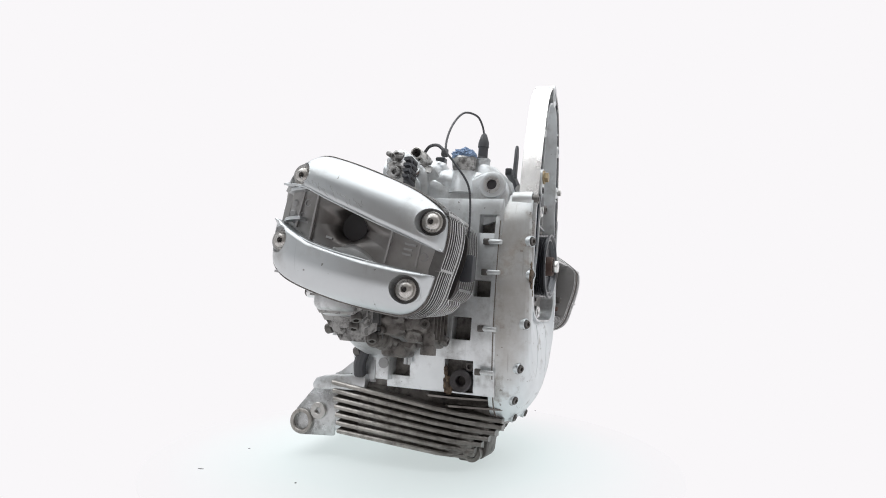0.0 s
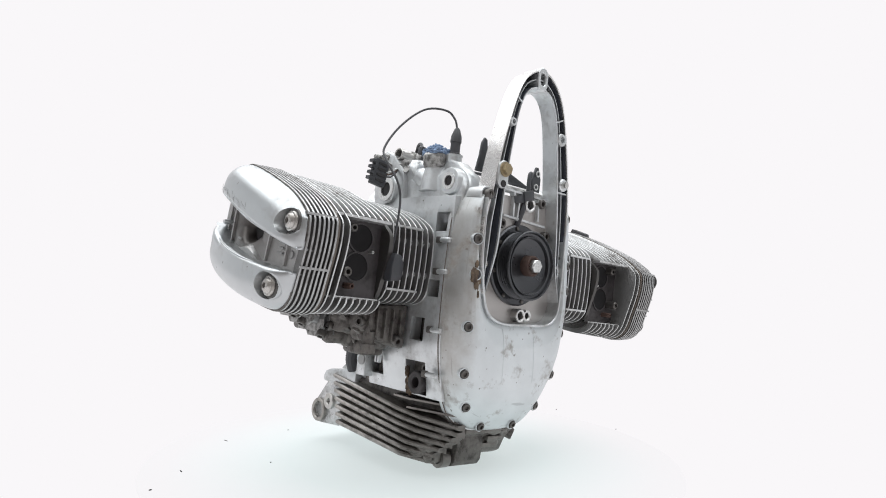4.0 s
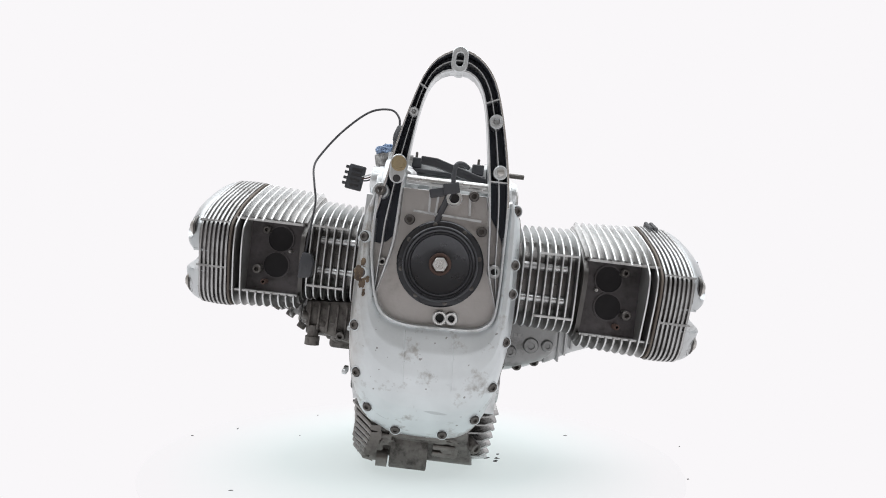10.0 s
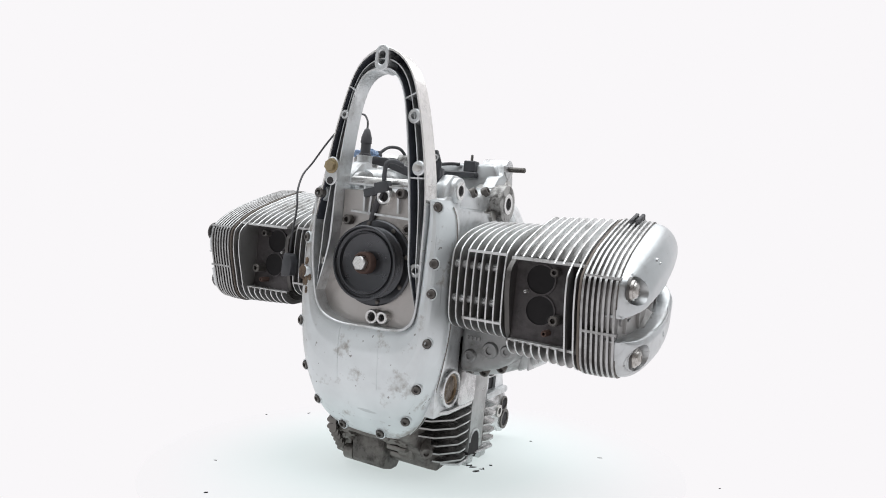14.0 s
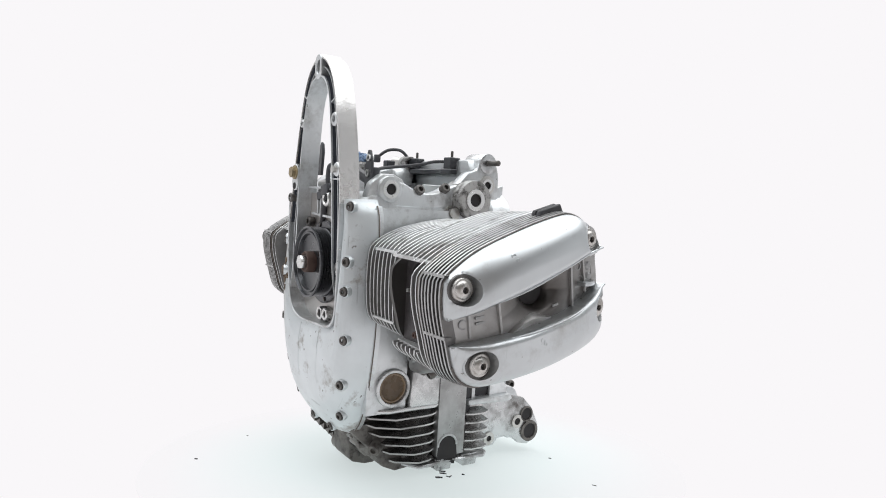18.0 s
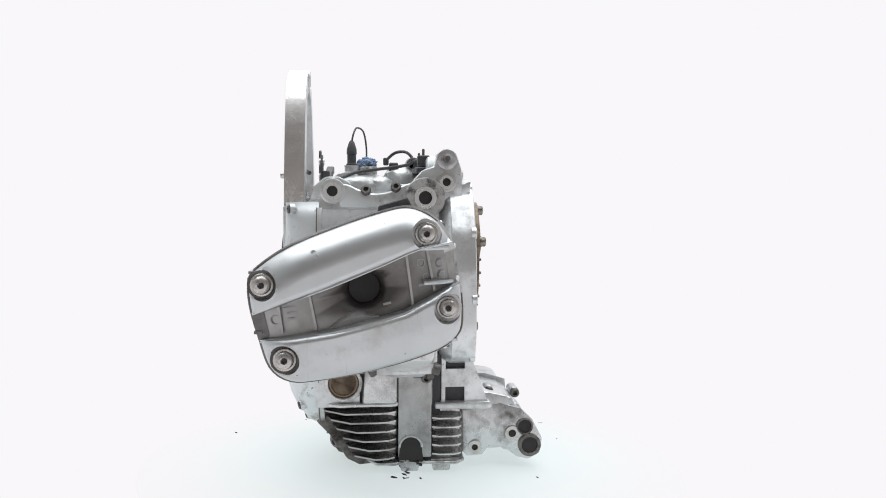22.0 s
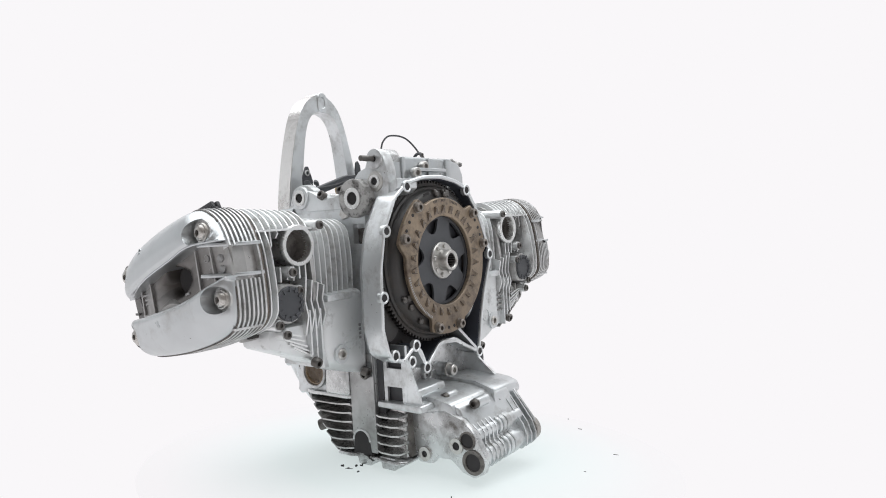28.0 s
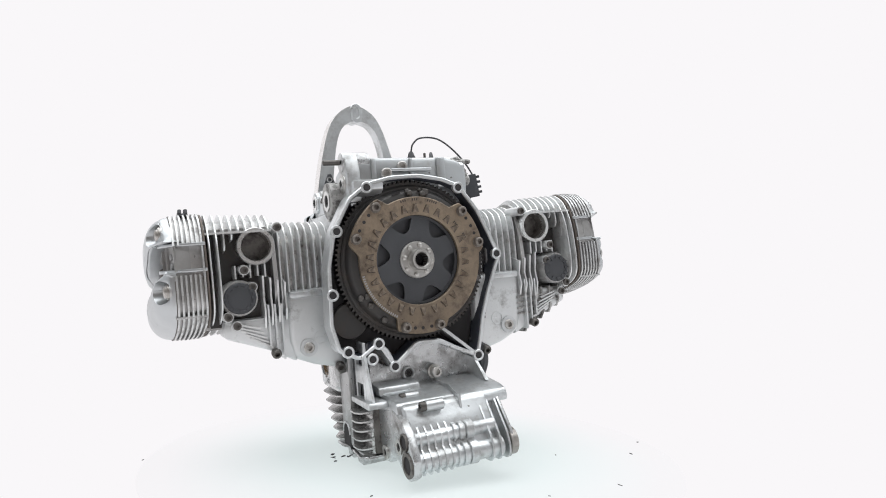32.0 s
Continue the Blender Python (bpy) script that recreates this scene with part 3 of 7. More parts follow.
        tube(bm, "x", y, z, hole * 1.65, hole, face - out * 0.004, face + out * 0.0012, 28)
        part("machined_face", bm, M_BRIGHT, b)
    # webs that carry the bosses
    for x0, x1, pts in ((0.066, 0.083, [(-0.1, 0.09), (-0.04, 0.09), (-0.045, 0.115), (-0.06, 0.122), (-0.078, 0.122), (-0.093, 0.11)]),
                        (-0.09, -0.066, [(-0.1, 0.09), (-0.035, 0.09), (-0.036, 0.125), (-0.05, 0.136), (-0.07, 0.13), (-0.093, 0.11)]),
                        (0.068, 0.0885, [(0.02, 0.09), (0.106, 0.087), (0.106, 0.1250), (0.1045, 0.1343), (0.0976, 0.1548), (0.092, 0.1590), (0.078, 0.1590), (0.0708, 0.1521), (0.0674, 0.1366), (0.0521, 0.1318), (0.0416, 0.1203)]),
                        (-0.106, -0.07, [(0.02, 0.07), (0.09, 0.07), (0.092, 0.14), (0.07, 0.155), (0.05, 0.145), (0.025, 0.12)])):
        bm = bmesh.new()
        prism(bm, pts, "x", x0, x1)
        bevel(bm, 0.004)
        part("web", bm, M_CAST, case)
    # pale ledge that runs back from the right boss
    bm = bmesh.new()
    prism(bm, [(0.07, 0.098), (0.118, 0.118), (0.118, 0.104), (0.1, 0.09), (0.07, 0.085)], "x", 0.04, 0.084)
    bevel(bm, 0.002)
    part("ledge", bm, M_CAST, case)
    bm = bmesh.new()
    cyl(bm, "x", 0.083, 0.1465, 0.0039, 0.09, 0.115, 16)
    bevel(bm, 0.001, 1, 50)
    part("stud", bm, M_BOLT, case)
    return case


case = crankcase()

# ---- front cover with its tall support arch ----
COVER_L = [(-0.0915, 0.0883), (-0.1030, 0.060), (-0.1067, 0.0363), (-0.1088, -0.0218), (-0.1079, -0.0867), (-0.1049, -0.1224), (-0.0961, -0.1648), (-0.0791, -0.2029),
           (-0.0517, -0.2225), (-0.0144, -0.2290), (0.0372, -0.2270), (0.0654, -0.2130), (0.0869, -0.1726), (0.0988, -0.1158), (0.1037, -0.0633), (0.1022, 0.0035), (0.0985, 0.0622), (0.0869, 0.0883)]
U_LINE = [(-0.0905, 0.0860), (-0.0905, 0.038), (-0.0885, 0.0), (-0.081, -0.040), (-0.0735, -0.062), (-0.0600, -0.0760), (-0.0334, -0.0829), (0.0101, -0.0822), (0.0500, -0.0805), (0.068, -0.0735), (0.0774, -0.0576), (0.0795, -0.02), (0.0790, 0.038), (0.0790, 0.0860)]


COVER_BOLTS = [(-0.0985, 0.0234), (-0.0975, -0.0220), (-0.0980, -0.0888), (-0.0890, -0.1489), (-0.0708, -0.1930), (-0.0320, -0.2205), (0.0290, -0.2195), (0.0678, -0.1937), (0.0846, -0.1478), (0.0942, -0.0884), (0.0950, -0.0270), (0.0940, 0.0096), (0.0890, 0.0780)]


def front_cover():
    n = 240
    outer = even(curve([(*p, 0) for p in COVER_L], 400), n)
    inner = even(curve([(*p, 0) for p in U_LINE], 400), n)
    bm = bmesh.new()
    rows = []
    key = [(0.0, -0.1290), (0.06, -0.1325), (0.2, -0.1355), (0.42, -0.1358), (0.58, -0.1335), (0.70, -0.1290), (0.80, -0.1225), (0.88, -0.1145), (0.94, -0.1075), (0.98, -0.1010), (1.0, -0.0940)]
    for j in range(61):
        k = (j / 60) ** 0.75
        m = max(i for i in range(len(key) - 1) if key[i][0] <= k)
        f = (k - key[m][0]) / (key[m + 1][0] - key[m][0])
        y = key[m][1] + (key[m + 1][1] - key[m][1]) * f
        row = []
        for a, b in zip(inner, outer):
            p = Vector((a.x + (b.x - a.x) * k, a.y + (b.y - a.y) * k))
            yy = y + 0.006 * max(0.0, min(1.0, (p.y + 0.05) / 0.10))
            row.append(bm.verts.new((p.x, yy, p.y)))
        rows.append(row)
    rows.append([bm.verts.new((v.co.x, -0.086, v.co.z)) for v in rows[-1]])
    for r, q in zip(rows, rows[1:]):
        for i in range(n - 1):
            bm.faces.new((r[i], r[i + 1], q[i + 1], q[i]))
    back = [bm.verts.new((v.co.x, -0.086, v.co.z)) for v in rows[0]]
    for i in range(n - 1):
        bm.faces.new((rows[0][i], rows[0][i + 1], back[i + 1], back[i]))
    for i in (0, n - 1):
        bm.faces.new([r[i] for r in rows] + [back[i]])
    skin = [v.co.copy() for r in rows for v in r]
    cover = part("front_cover", bm, M_FRONT, engine, "chalky silver timing cover with worn paint")
    # flange seam behind the cover
    bm = bmesh.new()
    seam = [(p.x * 1.012, p.y * 1.008) for p in outer[::4]]
    inn = [(p.x * 0.9, p.y * 0.95) for p in outer[::4]]
    ring_prism(bm, seam, inn, "y", -0.090, -0.082, False)
    part("cover_flange", bm, M_CAST, cover)
    bm = bmesh.new()
    ring_prism(bm, [(p.x * 1.016, p.y * 1.011) for p in outer[::4]], inn, "y", -0.0895, -0.0880, False)
    part("cover_gasket", bm, M_GASKET, cover)
    for k, (x, z, a, c) in enumerate(((-0.0985, -0.0230, 0.0072, 0.0095), (-0.0945, -0.0360, 0.0040, 0.0060), (-0.0900, -0.0300, 0.0035, 0.0045), (-0.0960, -0.0090, 0.0030, 0.0050), (-0.0915, -0.0470, 0.0022, 0.0050))):
        y = min(skin, key=lambda p: (p.x - x) ** 2 + (p.z - z) ** 2).y
        lump("rust_crust", (x, y + (-0.0010 if k == 0 else 0.0004), z), (a, 0.0022 if k == 0 else 0.0012, c), M_CORROSION, cover, 0.35, 120.0 + k, "crusty brown corrosion round an empty bolt hole" if k == 0 else "thin brown corrosion")
    # the plate behind the pulley
    bm = bmesh.new()
    plate = [(-0.0588, 0.0925), (-0.0595, 0.045), (-0.0640, 0.030), (-0.0720, 0.021), (-0.0800, 0.017), (-0.0895, 0.019)] + U_LINE[2:11] + [(0.0793, -0.02), (0.0790, 0.018), (0.0765, 0.034), (0.0700, 0.049), (0.0610, 0.062), (0.0530, 0.076), (0.0500, 0.0925)]
    prism(bm, plate, "y", -0.114, -0.100)
    bevel(bm, 0.001, 1, 50)
    part("pulley_plate", bm, M_PLATE, cover, "grey inner plate behind the pulley")
    # lip round the U
    bm = bmesh.new()
    ring_prism(bm, [(p.x, p.y) for p in inner[::3]], [(p.x * 0.965, p.y * 0.965) for p in inner[::3]], "y", -0.1345, -0.100, False)
    bevel(bm, 0.0008, 1, 50)
    part("lip", bm, M_CAST, cover)
    # raised middle panel with two faint steps
    for x, x2, z0 in ((-0.034, -0.027, -0.176), (0.028, 0.034, -0.176)):
        bm = bmesh.new()
        line = []
        for j in range(13):
            px, pz = x + (x2 - x) * j / 12, -0.088 + (z0 + 0.088) * j / 12
            near = sorted(skin, key=lambda v: (v.x - px) ** 2 + (v.z - pz) ** 2)[:4]
            line.append((px, sum(v.y for v in near) / 4 + 0.0006 + 0.0008 * max(0.0, j - 8) / 4, pz))
        sweep(bm, line, 0.0012, 6, 36)
        part("panel_edge", bm, M_FRONT, cover)
    # bolts round the rim, each in a dimple
    for x, z in COVER_BOLTS:
        y = min(skin, key=lambda v: (v.x - x) ** 2 + (v.z - z) ** 2).y - 0.0012
        out = facing(x, y, z, (4.5 * x if abs(x) > 0.06 else 2.0 * x, -1, 2.2 * (z + 0.07) if z < -0.12 else 0.0))
        bm = bmesh.new()
        lathe(bm, "y", 0, 0, [(0.0080, 0.006), (0.0080, 0.0006), (0.0076, -0.0008), (0.0066, -0.0008), (0.0062, 0.0)], 24)
        part("bolt_seat", bm, M_FRONT, cover, at=out)
        # Recess shade is a dark disc round the screw.
        bm = bmesh.new()
        lathe(bm, "y", 0, 0, [(0.0065, -0.0004), (0.0063, -0.0002), (0, -0.0002)], 24)
        part("recess", bm, M_FINDARK, cover, at=out)
        if z != -0.0220:
            part("bolt", COVER_SCREW, M_BOLT, cover, at=out @ Matrix.Translation((0, 0.0010, 0)))
    bm = bmesh.new()
    lathe(bm, "y", -0.0860, 0.0838, [(0.0105, -0.100), (0.0108, -0.1255), (0.0098, -0.1275), (0.0078, -0.1275), (0.0070, -0.1262), (0, -0.1262)], 24)
    part("bolt_seat", bm, M_FRONT, cover, "pale cup round a sunken bolt")
    part("bolt", BOLT_M6, M_BOLT, cover, at=Matrix.Translation((-0.0860, -0.1265, 0.0838)))
    # bosses, ribs and bolts on the plate
    for x, z, r, hole, y in ((0.0077, -0.0687, 0.0095, 0.0055, -0.1244), (0.0225, -0.0680, 0.0085, 0.0042, -0.1235), (0.0080, 0.0856, 0.0105, 0.0065, -0.1225), (0.0690, -0.0019, 0.0088, 0.004, -0.1302), (-0.0735, -0.0060, 0.0055, 0.0025, -0.126)):
        bm = bmesh.new()
        tube(bm, "y", x, z, r, hole, y, -0.105, 24)
        bevel(bm, 0.001, 1, 50)
        b = part("boss", bm, (M_POST if x > 0.06 else M_BRIGHT) if r > 0.006 else M_STEEL, cover)
        bm = bmesh.new()
        cyl(bm, "y", x, z, hole + 0.0002, y + 0.007, y + 0.009, 16)
        part("bore", bm, M_DARK, b)
    for x, z in ((-0.0455, 0.0520), (0.0480, 0.0470), (0.0330, 0.0910)):
        part("bolt", BOLT_M6, M_BOLT, cover, at=Matrix.Translation((x, -0.1145, z)))
    for x0, z0, x1, z1 in ((-0.024, 0.098, -0.022, 0.062), (0.0275, 0.096, 0.030, 0.066), (-0.012, 0.09, -0.014, 0.06), (-0.042, 0.064, 0.046, 0.060), (-0.055, 0.1, 0.052, 0.098)):
        bm = bmesh.new()
        dx, dz = x1 - x0, z1 - z0
        L = math.hypot(dx, dz)
        ox, oz = -dz / L * 0.0014, dx / L * 0.0014
        prism(bm, [(x0 + ox, z0 + oz), (x1 + ox, z1 + oz), (x1 - ox, z1 - oz), (x0 - ox, z0 - oz)], "y", -0.1195, -0.112)
        part("rib", bm, M_CAST, cover)
    return cover


cover = front_cover()

ARCH_OUT = [(-0.0800, -0.0450), (-0.0880, -0.0050), (-0.0908, 0.020), (-0.0912, 0.050), (-0.0822, 0.0950), (-0.0729, 0.1481), (-0.0605, 0.1990), (-0.0480, 0.2370), (-0.0323, 0.2595), (-0.0060, 0.2725), (0.0195, 0.2640), (0.0392, 0.2430), (0.0528, 0.2100), (0.0666, 0.1550), (0.0760, 0.0998), (0.0785, 0.0500), (0.0792, 0.020), (0.0792, -0.005), (0.0785, -0.0450)]
ARCH_IN = [(-0.0770, -0.0460), (-0.0660, -0.0050), (-0.0610, 0.020), (-0.0595, 0.050), (-0.0588, 0.0925), (-0.0543, 0.1436), (-0.0477, 0.1951), (-0.0391, 0.2240), (-0.0263, 0.2395), (-0.0060, 0.2450), (0.0130, 0.2405), (0.0260, 0.2250), (0.0345, 0.1990), (0.0430, 0.1500), (0.0500, 0.0998), (0.0560, 0.0500), (0.0585, 0.020), (0.0620, -0.005), (0.0755, -0.0460)]


def support_arch():
    n = 72
    out = even(curve([(*p, 0) for p in ARCH_OUT], 200), n)
    inn = even(curve([(*p, 0) for p in ARCH_IN], 200), n)
    o2, i2 = [(p.x, p.y) for p in out], [(p.x, p.y) for p in inn]

    def between(k):
        return [(a[0] + (b[0] - a[0]) * k, a[1] + (b[1] - a[1]) * k) for a, b in zip(o2, i2)]

    bm = bmesh.new()
    ring_prism(bm, between(0.0), between(0.10), "y", -0.1335, -0.1065, False)
    bevel(bm, 0.0008, 1, 50)
    arch = part("support_arch", bm, M_ARCH, engine, "tall cast aluminium arch with a dark ribbed channel, joined to the front cover")
    bm = bmesh.new()
    ring_prism(bm, between(0.91), between(1.0), "y", -0.1335, -0.1065, False)
    bevel(bm, 0.0008, 1, 50)
    part("inner_wall", bm, M_CAST, arch)
    bm = bmesh.new()
    ring_prism(bm, between(0.02), between(0.98), "y", -0.1100, -0.1062, False)
    part("web", bm, M_CAST, arch)
    # Floor and thin side liners are near-black: dirt plus painted shade.
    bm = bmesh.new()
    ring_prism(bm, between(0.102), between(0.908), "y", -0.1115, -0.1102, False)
    part("channel_floor", bm, M_CHANNEL, arch, "channel floor darkened for its dirt and shade")
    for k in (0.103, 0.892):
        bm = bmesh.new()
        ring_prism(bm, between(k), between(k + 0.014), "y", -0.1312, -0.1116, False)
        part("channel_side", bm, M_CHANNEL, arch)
    bm = bmesh.new()
    ring_prism(bm, between(0.475), between(0.53), "y", -0.1305, -0.108, False)
    part("middle_rib", bm, M_CAST, arch)
    for i in (17, 28, 44, 55):
        a = Vector(o2[i])
        b = min((Vector(q) for q in i2), key=lambda q: (q - a).length)
        a, b = a.lerp(b, 0.04), a.lerp(b, 0.96)
        d = (b - a).normalized() * 0.0009
        bm = bmesh.new()
        prism(bm, [tuple(a + Vector((d.y, -d.x))), tuple(b + Vector((d.y, -d.x))), tuple(b - Vector((d.y, -d.x))), tuple(a - Vector((d.y, -d.x)))], "y", -0.132, -0.108)
        part("cross_rib", bm, M_CAST, arch)
    # slotted head at the top
    bm = bmesh.new()
    slot_o = [(x * 0.0105 - 0.006, 0.259 + z) for x, z in [(math.cos(a), (0.006 if math.sin(a) > 0 else -0.006) + 0.0105 * math.sin(a)) for a in [2 * math.pi * (k + 0.5) / 24 for k in range(24)]]]
    slot_i = [(x * 0.0048 - 0.006, 0.259 + z) for x, z in [(math.cos(a), (0.004 if math.sin(a) > 0 else -0.004) + 0.0048 * math.sin(a)) for a in [2 * math.pi * (k + 0.5) / 24 for k in range(24)]]]
    ring_prism(bm, slot_o, slot_i, "y", -0.1345, -0.1045)
    bevel(bm, 0.001, 1, 50)
    part("slotted_head", bm, M_CAST, arch)
    # screw bosses
    for x, z, r in ((0.0493, 0.1869, 0.0092), (0.0619, 0.1235, 0.0092), (-0.0558, 0.1870, 0.0062), (-0.0690, 0.1080, 0.0085)):
        bm = bmesh.new()
        lathe(bm, "y", x, z, [(0, -0.108), (r, -0.108), (r, -0.1325), (r * 0.85, -0.134), (r * 0.5, -0.134), (r * 0.45, -0.128), (0, -0.128)], 24)
        part("screw_boss", bm, M_CAST, arch)
    bm = bmesh.new()
    lathe(bm, "y", 0.0619, 0.1235, [(0, -0.134), (0.0045, -0.134), (0.0045, -0.139), (0.003, -0.1395), (0, -0.1395)], 14)
    part("screw", bm, M_STEEL, arch)
    # yellow zinc bolt in its slotted lug
    bm = bmesh.new()
    lug = [(x * 0.0098 - 0.0672, 0.1140 + z) for x, z in [(math.cos(a), (0.0075 if math.sin(a) > 0 else -0.0095) + 0.0100 * math.sin(a)) for a in [2 * math.pi * (k + 0.5) / 28 for k in range(28)]]]
    prism(bm, lug, "y", -0.1365, -0.1315)
    bevel(bm, 0.001, 1)
    part("lug", bm, M_CAST, arch)
    bm = bmesh.new()
    cyl(bm, "y", -0.0672, 0.1005, 0.0048, -0.1372, -0.1366, 16)
    part("slot", bm, M_DARK, arch)
    bm = bmesh.new()
    lathe(bm, "y", -0.0664, 0.1195, [(0, -0.1366), (0.0098, -0.1366), (0.0098, -0.1382), (0.0088, -0.1386), (0, -0.1386)], 24)
    prism(bm, hex_points(-0.0664, 0.1195, 0.0076), "y", -0.1386, -0.1435)
    part("zinc_bolt", bm, M_GOLD, arch, "yellow zinc-plated hexagon bolt")
    return arch


arch = support_arch()


def crank_pulley():
    bm = bmesh.new()
    lathe(bm, "y", 0, 0, [(0, -0.112), (0.056, -0.112), (0.056, -0.1175), (0.054, -0.119), (0.047, -0.119), (0.046, -0.117), (0, -0.117)], 56)
    hub = part("crank_pulley", bm, M_PULLEY, engine, "black grooved crankshaft pulley with a rusty centre bolt")
    bm = bmesh.new()
    prof = [(0.02, -0.118), (0.0465, -0.118), (0.0465, -0.1195)]
    for k in range(5):
        y = -0.1200 - k * 0.0036
        prof += [(0.0462, y), (0.0432, y - 0.0016), (0.0432, y - 0.0020), (0.0462, y - 0.0034)]
    prof += [(0.0475, -0.139), (0.0475, -0.1412), (0.0465, -0.1420), (0.0448, -0.1420), (0.0436, -0.1385), (0.0408, -0.1375), (0.0398, -0.1396), (0.0382, -0.1396), (0.0368, -0.1350), (0.0330, -0.1338), (0.018, -0.1330), (0, -0.1330)]
    lathe(bm, "y", 0, 0, prof, 64)
    part("belt_wheel", bm, M_PULLEY, hub)
    bm = bmesh.new()
    lathe(bm, "y", 0, 0, [(0, -0.133), (0.0142, -0.133), (0.0142, -0.1435), (0.0132, -0.1452), (0.011, -0.1452), (0.0105, -0.144), (0, -0.144)], 32)
    part("hub_washer", bm, M_RUST, hub, "rusty round hub washer")
    bm = bmesh.new()
    prism(bm, hex_points(0, 0, 0.0098, 0.1), "y", -0.144, -0.1525)
    bevel(bm, 0.001, 1)
    part("centre_bolt", bm, M_BRIGHT, hub)
    for k in range(8):
        a = 2 * math.pi * (k + 0.3) / 8
        bm = bmesh.new()
        lathe(bm, "y", 0.0507 * math.cos(a), 0.0507 * math.sin(a), [(0, -0.1185), (0.003, -0.1185), (0.003, -0.1205), (0.002, -0.121), (0, -0.121)], 10)
        part("screw", bm, M_BOLT, hub)


crank_pulley()

# ---- cylinders, heads and valve covers ----
OUTLINE = [(-0.1105, 0.008), (-0.1050, 0.0225), (-0.0713, 0.0462), (-0.0237, 0.0665), (0.0234, 0.0826), (0.0527, 0.0883), (0.0758, 0.0800), (0.0903, 0.0660), (0.1017, 0.0427), (0.1075, 0.0133), (0.1105, -0.0221), (0.1060, -0.0459),
           (0.0801, -0.0638), (0.0206, -0.0818), (-0.0393, -0.0921), (-0.0692, -0.0925), (-0.0896, -0.0780), (-0.1007, -0.0457), (-0.1087, -0.0158)]
RIM = [(p.x, p.y) for p in even(curve([(*q, 0) for q in OUTLINE], 300, True), 96, True)]


def dent(pts, side, at, v0, v1):
    """An outline whose front (side -1) or rear (+1) edge is pushed in to `at` between two heights."""
    out, n = [], len(pts)
    for i, (u, v) in enumerate(pts):
        inside = v0 < v < v1 and u * side > at * side
        w = pts[(i + 1) % n]
        inside_next = v0 < w[1] < v1 and w[0] * side > at * side
        out.append((at, v) if inside else (u, v))
        if inside != inside_next and abs((w[0] if inside else u) - at) > 0.004:
            q, h = (w if inside else (u, v)), (v if inside else w[1])
            lim = v0 if abs(q[1] - v0) < abs(q[1] - v1) else v1
            out += [(at, lim), (q[0], lim)] if inside else [(q[0], lim), (at, lim)]
    return out


def put(pts, k=1.0):
    return [(u * k, v * k) for u, v in pts]


CYL_RIM = [(p.x, p.y) for p in even(curve([(*q, 0) for q in ((-0.080, 0.018), (-0.072, 0.038), (-0.035, 0.057), (0.03, 0.071), (0.060, 0.068), (0.079, 0.045), (0.080, -0.04), (0.060, -0.068), (0.0, -0.074), (-0.05, -0.073), (-0.074, -0.060), (-0.080, -0.03))], 200, True), 64, True)]


